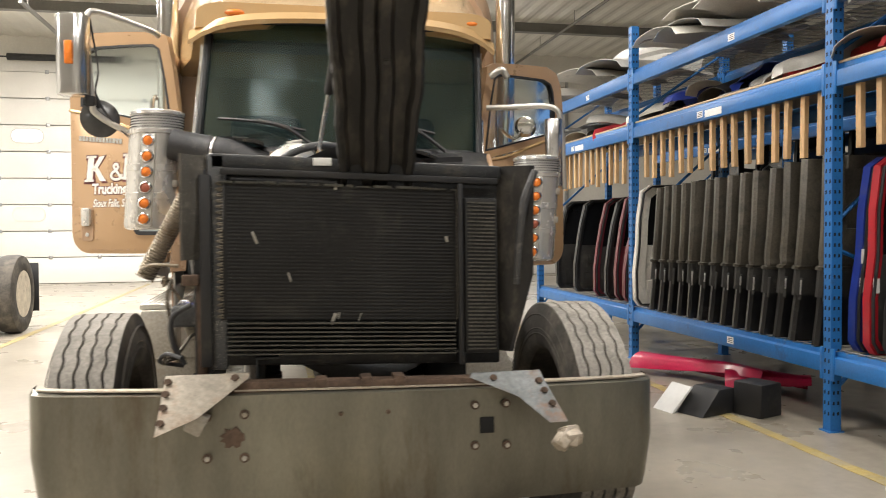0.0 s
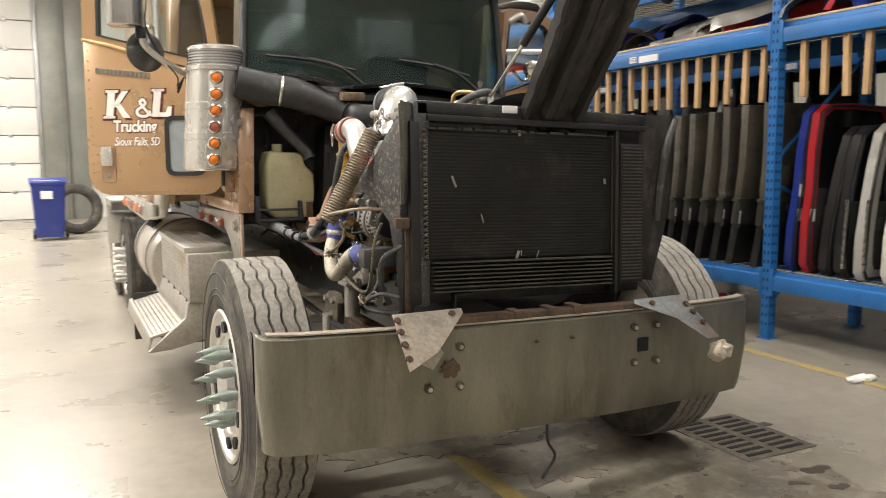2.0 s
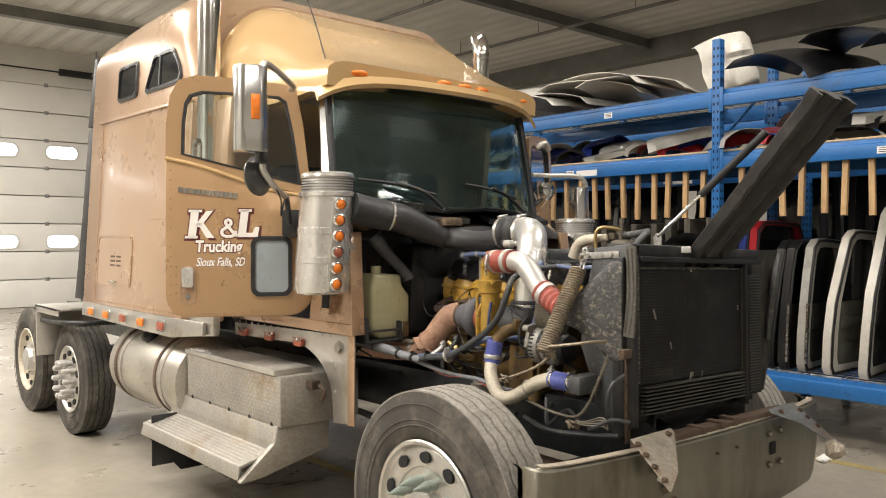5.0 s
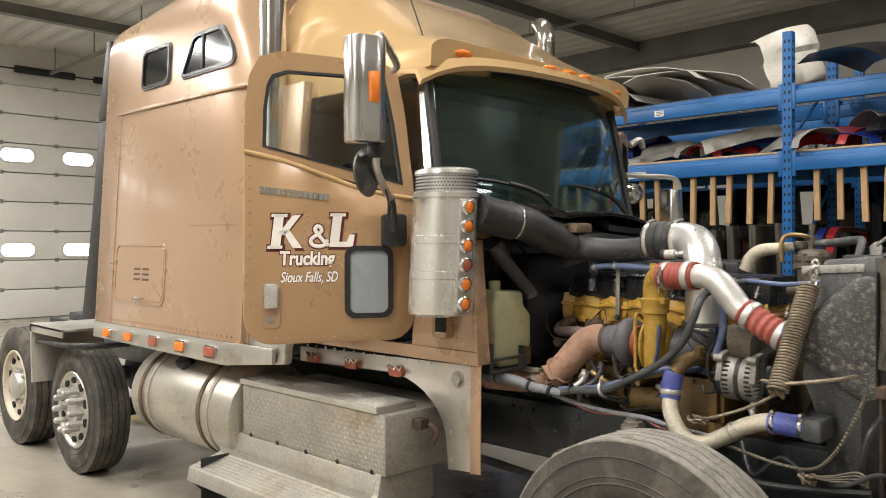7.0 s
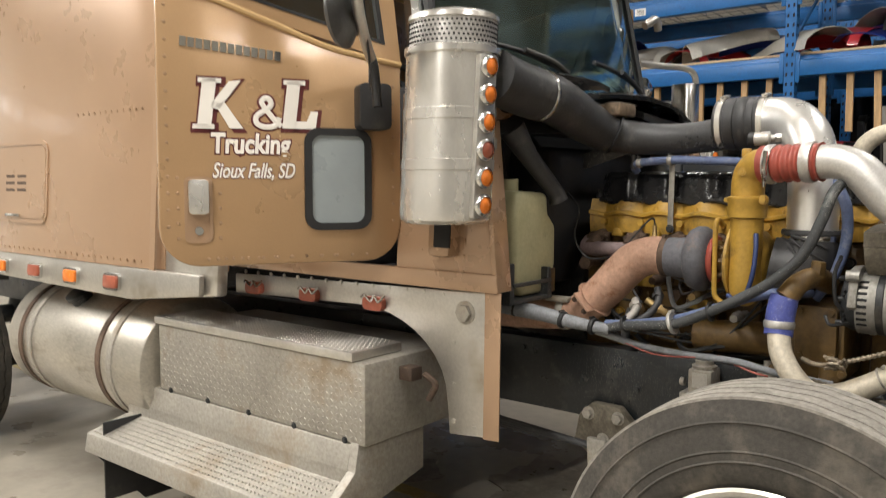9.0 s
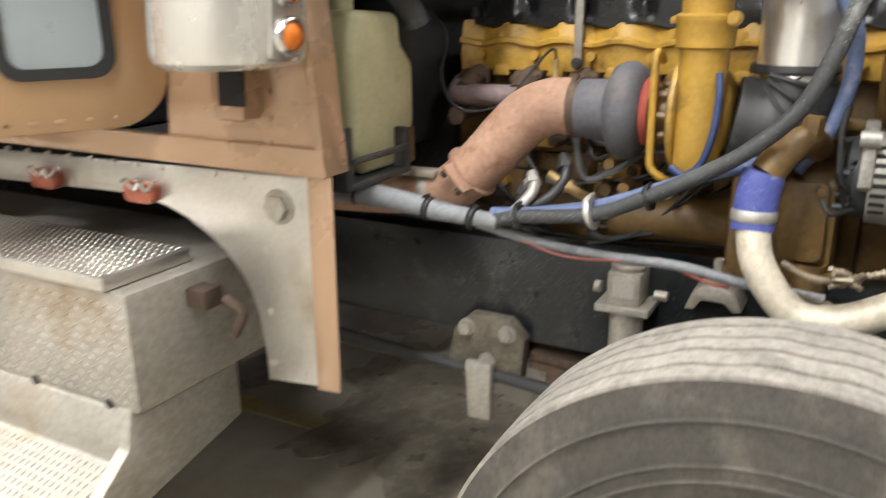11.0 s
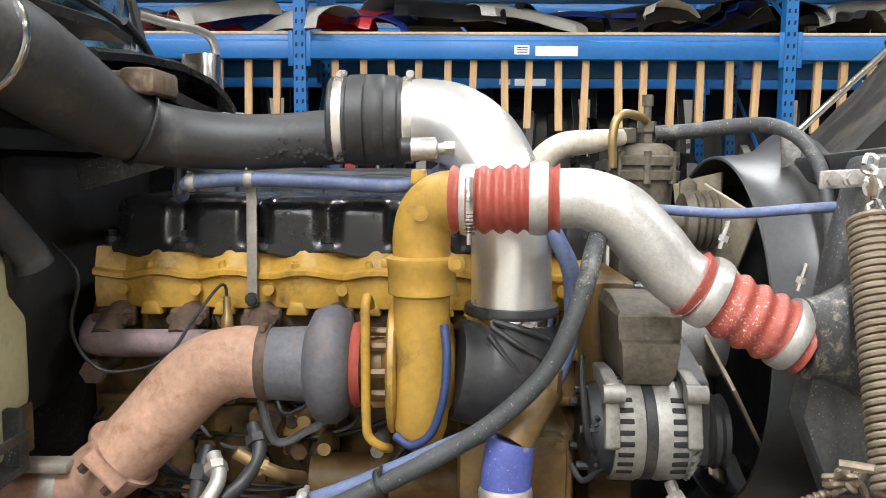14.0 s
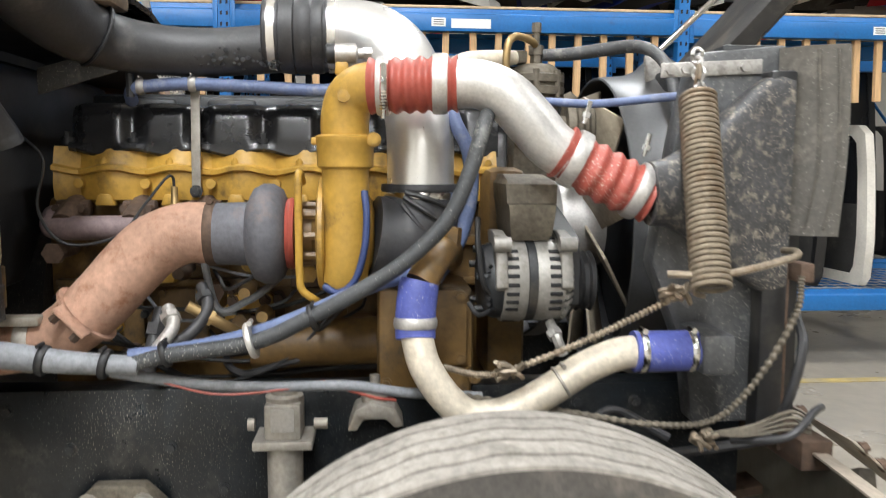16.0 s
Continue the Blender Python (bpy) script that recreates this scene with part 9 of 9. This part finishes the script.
def inner_panel(y, h, opening, k):
    """Dusty moulded door panel with a creased, bowed front edge."""
    e = base("body_side_panel", (3.82, y, Z1), "dusty black moulded body side panel on rack", "car panel", "dusty body side panels")
    rr = random.Random(k + 300)
    m = Matrix.Translation((3.80, y, Z1)) @ Matrix.Rotation(radians(rr.uniform(-6, 2)), 4, "Z") @ Matrix.Rotation(radians(rr.uniform(3, 7)), 4, "X")

    def bulge(z):
        u = z / h
        return 0.05 * math.sin(u * 3.1) + (0.012 if 0.42 < u < 0.45 else 0) - (0.10 * max(0, u - 0.6))

    def strip(za, zb, material, nm, xa, xb, lab=""):
        b = B()
        n = 14
        rings = []
        for j in range(n + 1):
            z = za + (zb - za) * j / n
            q = bulge(z)
            x0 = xa + 0.13 * max(0, z / h - 0.5) ** 1.3
            rings.append([(x0, -0.01 - q, z), (x0 + 0.02, -0.035 - q, z), (xb - 0.02, -0.035 - q, z), (xb, -0.01 - q, z), (xb, 0.02 - q, z), (x0, 0.02 - q, z)])
        loft(b, rings, m=m)
        return part(nm, b, material, e, lab)
    strip(h * 0.405, h * 0.425, DUSTY, "mid_ledge", -0.02, 0.98)
    strip(0.0, h * 0.26, P_BLACK, "lower_panel", 0.02, 0.98)
    strip(h * 0.26, h * 0.42, TRIM_D, "middle_panel", 0.0, 0.98)
    if opening:
        strip(h * 0.42, h * 0.62, DUSTY, "upper_panel", 0.0, 0.98, "dust-mottled upper part")
        strip(h * 0.62, h, DUSTY, "front_pillar", 0.0, 0.20)
        strip(h * 0.62, h, DUSTY, "rear_pillar", 0.62, 0.98)
        strip(h * 0.93, h * 1.0, DUSTY, "top_rail", 0.15, 0.95)
    else:
        strip(h * 0.42, h, DUSTY, "upper_panel", 0.0, 0.98, "dust-mottled upper part")
    b = B()
    q = bulge(h * 0.3)
    box(b, 0.25, 0.62, -0.075 - q, -0.036 - q, h * 0.34, h * 0.40, 0.012, m=m)
    box(b, 0.02, 0.035, -0.065 - q, -0.034 - q, h * 0.24, h * 0.36, 0.004, m=m)
    part("pull_handle", b, TRIM_D, e)
    b = B()
    if k % 4 != 3:
        box(b, 0.010, 0.024, -0.067 - q, -0.060 - q, h * (0.25 + 0.02 * (k % 3)), h * 0.35, 0.003, m=m)
        part("edge_clip", b, CAST, e, "bright edge clip")
    else:
        b.free()


for k in range(14):
    inner_panel((5.16, 5.44, 5.63)[k] if k < 3 else 5.83 + 0.197 * (k - 3), 1.36 + (0.03 if k < 3 else 0.0) - 0.006 * k, k in (0, 2, 3), k)
car_door(3.80, 8.16, Z1, 0.9, 1.34, P_WHITE, P_WHITE, "white loose van door beside the post", lean=1.0, slope=0.05)


def sheet(nm, at, L, W, bow, material, label, category, group, rot=(0, 0, 0), twist=0.0, lip=0.04, arch=0.0, seed=0, thick=0.006):
    """Bent pressed-steel panel: bowed across, with a turned-down lip, an optional wheel arch and an uneven edge."""
    rr = random.Random(seed)
    b = B()
    n, k = 16, 10
    ph = rr.uniform(0, 6)
    rows = []
    for i in range(n + 1):
        u = i / n
        a = 0.0
        if arch:
            a = max(0.0, 1 - ((u - 0.5) / 0.33) ** 2) ** 0.5 * arch if abs(u - 0.5) < 0.33 else 0.0
        row = []
        for j in range(k + 1):
            v = j / k
            y = (u - 0.5) * L
            x = a + (W - a) * v + 0.02 * math.sin(3 * u + ph)
            z = bow * math.sin(math.pi * min(1, 0.12 + v * 0.85)) + 0.3 * bow * math.sin(u * 3.1) + twist * (u - 0.5) * (v - 0.5) + 0.01 * math.sin(7 * u + ph)
            if j in (0, k):
                z -= lip
            row.append((x - W / 2, y, z))
        rows.append(row)
    m = Matrix.Translation(at) @ Euler([radians(q) for q in rot]).to_matrix().to_4x4()
    loft(b, rows, caps=False, close=False, m=m)
    bmesh.ops.recalc_face_normals(b, faces=b.faces[:])
    bmesh.ops.solidify(b, geom=b.faces[:], thickness=thick)
    return thing(nm, b, material, label, category, group)


COLS = [(P_BLACK, "black"), (P_SILVER, "silver"), (P_WHITE, "white"), (P_BLACK, "black"), (P_BLUE, "dark blue"), (P_RED, "red"), (P_SILVER, "silver"), (P_BLACK, "black"), (BLACK, "black plastic")]
rr = random.Random(77)
for i in range(52):
    y = -1.2 + 12.4 * i / 51 + rr.uniform(-0.1, 0.1)
    mm, cn = rr.choice(COLS)
    if abs(y - 5.35) < 0.15:
        mm, cn = P_BLUE, "dark blue"
    if abs(y - 4.72) < 0.15:
        mm, cn = P_RED, "red"
    L = rr.uniform(0.5, 0.95)
    sheet("fender", (rr.uniform(4.15, 4.55), y, 2.625 + 0.045 + rr.uniform(0.03, 0.12)), L, rr.uniform(0.35, 0.55), rr.uniform(0.05, 0.14), mm, cn + " pressed fender lying on the shelf", "fender", "loose fenders", (rr.uniform(-14, 14), rr.uniform(-22, 12), rr.uniform(-70, 70)), rr.uniform(-0.1, 0.1), 0.04, rr.choice((0.0, 0.16, 0.2)), i)
# hoods and covers on the top deck
ZT = 3.205
for k, (y, zz, c) in enumerate(((6.0, 0.20, P_WHITE), (6.25, 0.29, P_WHITE), (6.55, 0.24, P_WHITE), (6.9, 0.17, P_SILVER), (7.4, 0.22, P_WHITE), (8.9, 0.2, P_SILVER), (9.8, 0.25, P_WHITE), (10.6, 0.15, P_SILVER))):
    sheet("car_hood", (4.25, y, ZT + zz - 0.1), 1.15, 1.25, 0.10, c, "white car hood stacked on the top deck" if c is P_WHITE else "silver car hood stacked on the top deck", "car hood", "stacked car hoods", (4, -7, 90 + random.Random(k).uniform(-12, 12)), 0.05, 0.05, 0, 90 + k)
for k, (y, zz) in enumerate(((4.35, 0.20), (3.75, 0.28), (3.1, 0.22), (2.5, 0.30), (1.9, 0.2), (1.0, 0.25), (0.2, 0.2), (-0.8, 0.25))):
    sheet("car_hood", (4.25, y, ZT + zz - 0.08), 1.1, 0.9, 0.16, P_BLACK if k != 2 else BLACK, "black car hood stacked on the top deck", "car hood", "stacked car hoods", (-6, -14, 80 + 17 * math.sin(k * 2.1)), 0.12, 0.05, 0, 120 + k)


def bumper_cover(at, L, H, material, label, rot, seed):
    b = B()
    rows = []
    for i in range(21):
        u = -1 + i / 10
        y = u * L / 2
        back = 0.28 * abs(u) ** 3
        rows.append([(back + p[0], y, p[1]) for p in ((0.10, -H * 0.5), (0.03, -H * 0.42), (0.0, -H * 0.25), (0.03, -H * 0.08), (0.03, 0.05 * H), (-0.01, 0.12 * H), (0.0, 0.36 * H), (0.05, 0.47 * H), (0.12, 0.5 * H))])
    m = Matrix.Translation(at) @ Euler([radians(q) for q in rot]).to_matrix().to_4x4()
    loft(b, rows, caps=False, close=False, m=m)
    bmesh.ops.recalc_face_normals(b, faces=b.faces[:])
    bmesh.ops.solidify(b, geom=b.faces[:], thickness=0.008)
    return thing("bumper_cover", b, material, label, "bumper cover", "loose bumper covers")


bumper_cover((4.2, 4.93, ZT + 0.34), 0.55, 0.6, P_WHITE, "white plastic bumper cover standing on the top deck", (-12, 8, 55), 1)
bumper_cover((4.3, 9.2, ZT + 0.3), 1.8, 0.5, P_SILVER, "silver pink bumper cover on the top deck", (0, 10, 12), 2)
bumper_cover((4.3, 10.9, 2.9), 1.6, 0.45, P_BLACK, "black bumper cover lying on the shelf", (0, 60, 8), 3)
sheet("fender", (4.2, 7.6, ZT + 0.26), 1.2, 0.5, 0.12, P_SILVER, "pale pink fender lying on the top deck", "fender", "loose fenders", (0, -10, 20), 0, 0.04, 0.2, 5)


# dense dark stock behind: cartons, panels and bins on the back rack
for i in range(56):
    rr = random.Random(900 + i)
    y = -1.3 + 12.6 * (i % 36) / 35
    lev = 0 if i < 36 else 1
    z = (0.592, 2.625)[lev]
    mm, cn = rr.choice(COLS)
    car_door(5.8 + rr.uniform(0, 0.1), y, z, 0.9, rr.uniform(1.3, 1.75) if lev == 0 else 0.4, mm, TRIM_D, cn + " loose car door on the back rack", lean=rr.uniform(-3, 5), slope=rr.uniform(0.0, 0.2), glazed=False)


def stuffed_bin(x, y, z, w, d, h, col, label):
    e = base("parts_bin", (x, y, z), label, "bin", "parts bins")
    b = B()
    band(b, rrect(x - w / 2, x + w / 2, y - d / 2, y + d / 2, 0.02), rrect(x - w / 2 + 0.02, x + w / 2 - 0.02, y - d / 2 + 0.02, y + d / 2 - 0.02, 0.015), "z", z, z + h)
    box(b, x - w / 2 + 0.005, x + w / 2 - 0.005, y - d / 2 + 0.005, y + d / 2 - 0.005, z + 0.003, z + 0.02)
    part("tub", b, col, e)
    b = B()
    rr = random.Random(int(y * 50))
    for k in range(7):
        box(b, -0.12, 0.12, -0.04, 0.04, -0.03, 0.03, 0.01, m=pose(x + rr.uniform(-0.1, 0.1) * w, y + rr.uniform(-0.3, 0.3) * d, z + h * 0.85, rr.uniform(-20, 20), rr.uniform(-20, 20), rr.uniform(0, 180)))
    part("contents", b, rr.choice((BLACK, CAST, DARKMETAL)), e)


for k in range(5):
    stuffed_bin(4.75, 5.6 + 0.55 * k, 2.625, 0.4, 0.48, 0.22, RACKBLUE, "blue plastic parts bin on the shelf")


# ---------------------------------------------------------------- loose things on the floor
def wheelie_bin():
    e = base("wheelie_bin", (-1.6, 17.4, 0), "dark blue plastic wheeled waste bin", "bin")
    b = B()
    loft(b, [[(x * s - 1.62, 17.4 + y * s, z) for x, y in rrect(-0.3, 0.3, -0.3, 0.3, 0.05)] for s, z in ((0.8, 0.06), (0.86, 0.3), (1.0, 1.05), (1.06, 1.06), (1.06, 1.10))])
    part("body", b, P_BLUE, e)
    b = B()
    prism(b, [(17.08, 1.10), (17.75, 1.10), (17.72, 1.17), (17.4, 1.20), (17.12, 1.16)], "x", -1.95, -1.29, 0.02)
    part("lid", b, P_BLUE, e)
    for x in (-1.9, -1.33):
        b = B()
        lathe(b, [(-0.03, 0.0), (-0.03, 0.09), (-0.02, 0.1), (0.02, 0.1), (0.03, 0.09), (0.03, 0.0)], (x, 17.62, 0.1), "x", 24)
        part("wheel", b, BLACK, e)
    b = B()
    box(b, -1.75, -1.55, 17.06, 17.075, 0.8, 0.95, 0.002)
    part("sticker", b, PAPER, e)


wheelie_bin()
for tx, ty in [(-1.12, 18.5)]:
    b = B()
    lathe(b, [(-0.09, 0.33), (-0.115, 0.36), (-0.12, 0.43), (-0.10, 0.50), (-0.06, 0.52), (0.06, 0.52), (0.10, 0.50), (0.12, 0.43), (0.115, 0.36), (0.09, 0.33)], (0, 0, 0), "y", 56, closed=True, m=pose(tx, ty, 0.52, -8, 0, 12))
    thing("loose_tyre", b, RUBBER, "black loose tyre standing behind a waste bin", "tyre")


def far_wheels():
    e = base("trailer_axle", (-4.1, 12.4, 0), "parked vehicle rear wheels with cream rim and black flap", "truck wheel")
    for x in (-3.78, -4.12):
        b = B()
        R, h = 0.56, 0.14
        lathe(b, [(-h * 0.8, 0.32), (-h, 0.36), (-h, R - 0.1), (-h * 0.85, R - 0.015), (-h * 0.5, R), (h * 0.5, R), (h * 0.85, R - 0.015), (h, R - 0.1), (h, 0.36), (h * 0.8, 0.32)], (x, 12.4, R), "x", 56, closed=True)
        part("tyre", b, RUBBER, e)
        b = B()
        lathe(b, [(h * 0.95, 0.335), (h * 0.7, 0.31), (h * 0.1, 0.25), (0.0, 0.16), (h * 0.4, 0.13), (h * 0.5, 0.0)], (x, 12.4, R), "x", 48)
        part("rim", b, WHITE_ARM, e, "dusty cream rim")
    b = B()
    box(b, -4.3, -3.62, 13.02, 13.04, 0.25, 0.98, 0.004)
    part("mud_flap", b, BLACK, e)
    b = B()
    tube(b, [(-5.6, 12.4, 0.56), (-3.7, 12.4, 0.56)], 0.07, 12, smooth=False)
    part("axle", b, DARKMETAL, e)


far_wheels()
sheet("bumper_cover", (3.86, 6.85, 0.10), 1.45, 0.32, 0.09, P_PINK, "crimson broken bumper cover lying on the floor", "bumper cover", "", (0, 8, 25), 0.2, 0.06, 0.1, 31)
sheet("bumper_cover", (4.2, 6.3, 0.09), 0.7, 0.3, 0.08, P_PINK, "crimson broken bumper piece lying on the floor", "bumper cover", "", (0, -6, 60), 0.2, 0.05, 0.0, 33)
for nm, pts, at, mm, lab in (("wheel_ramp", [(-0.25, 0.0), (0.25, 0.0), (0.12, 0.2), (-0.05, 0.2)], (3.32, 5.72), BLACK, "dark rubber wheel ramp on the floor"), ("wheel_chock", [(-0.13, 0.0), (0.13, 0.0), (0.12, 0.26), (-0.12, 0.26)], (3.62, 5.55), BLACK, "black rubber block on the floor")):
    b = B()
    prism(b, pts, "y", -0.13, 0.13, 0.015, m=pose(at[0], at[1], 0, 0, 0, 20))
    thing(nm, b, mm, lab, "block")
b = B()
prism(b, [(-0.14, 0.0), (0.05, 0.2), (0.07, 0.19), (-0.11, 0.0)], "y", -0.12, 0.12, 0.004, m=pose(3.10, 5.86, 0, 0, 0, 10))
thing("cardboard_piece", b, PAPER, "white bent plastic piece leaning on a ramp", "scrap")
b = B()
rr = random.Random(3)
for k in range(9):
    t = bmesh.new()
    bmesh.ops.create_icosphere(t, subdivisions=2, radius=0.035)
    for v in t.verts:
        v.co += v.co.normalized() * 0.018 * noise.noise(v.co * 30 + Vector((k, 0, 0)))
        v.co.z *= 0.6
    merge(b, t, Matrix.Translation((3.36 + 0.022 * (k - 4), 3.76 + rr.uniform(-0.03, 0.03), 0.02)))
thing("paper_towel", b, PAPER, "crumpled stained paper towel on the floor", "paper towel")
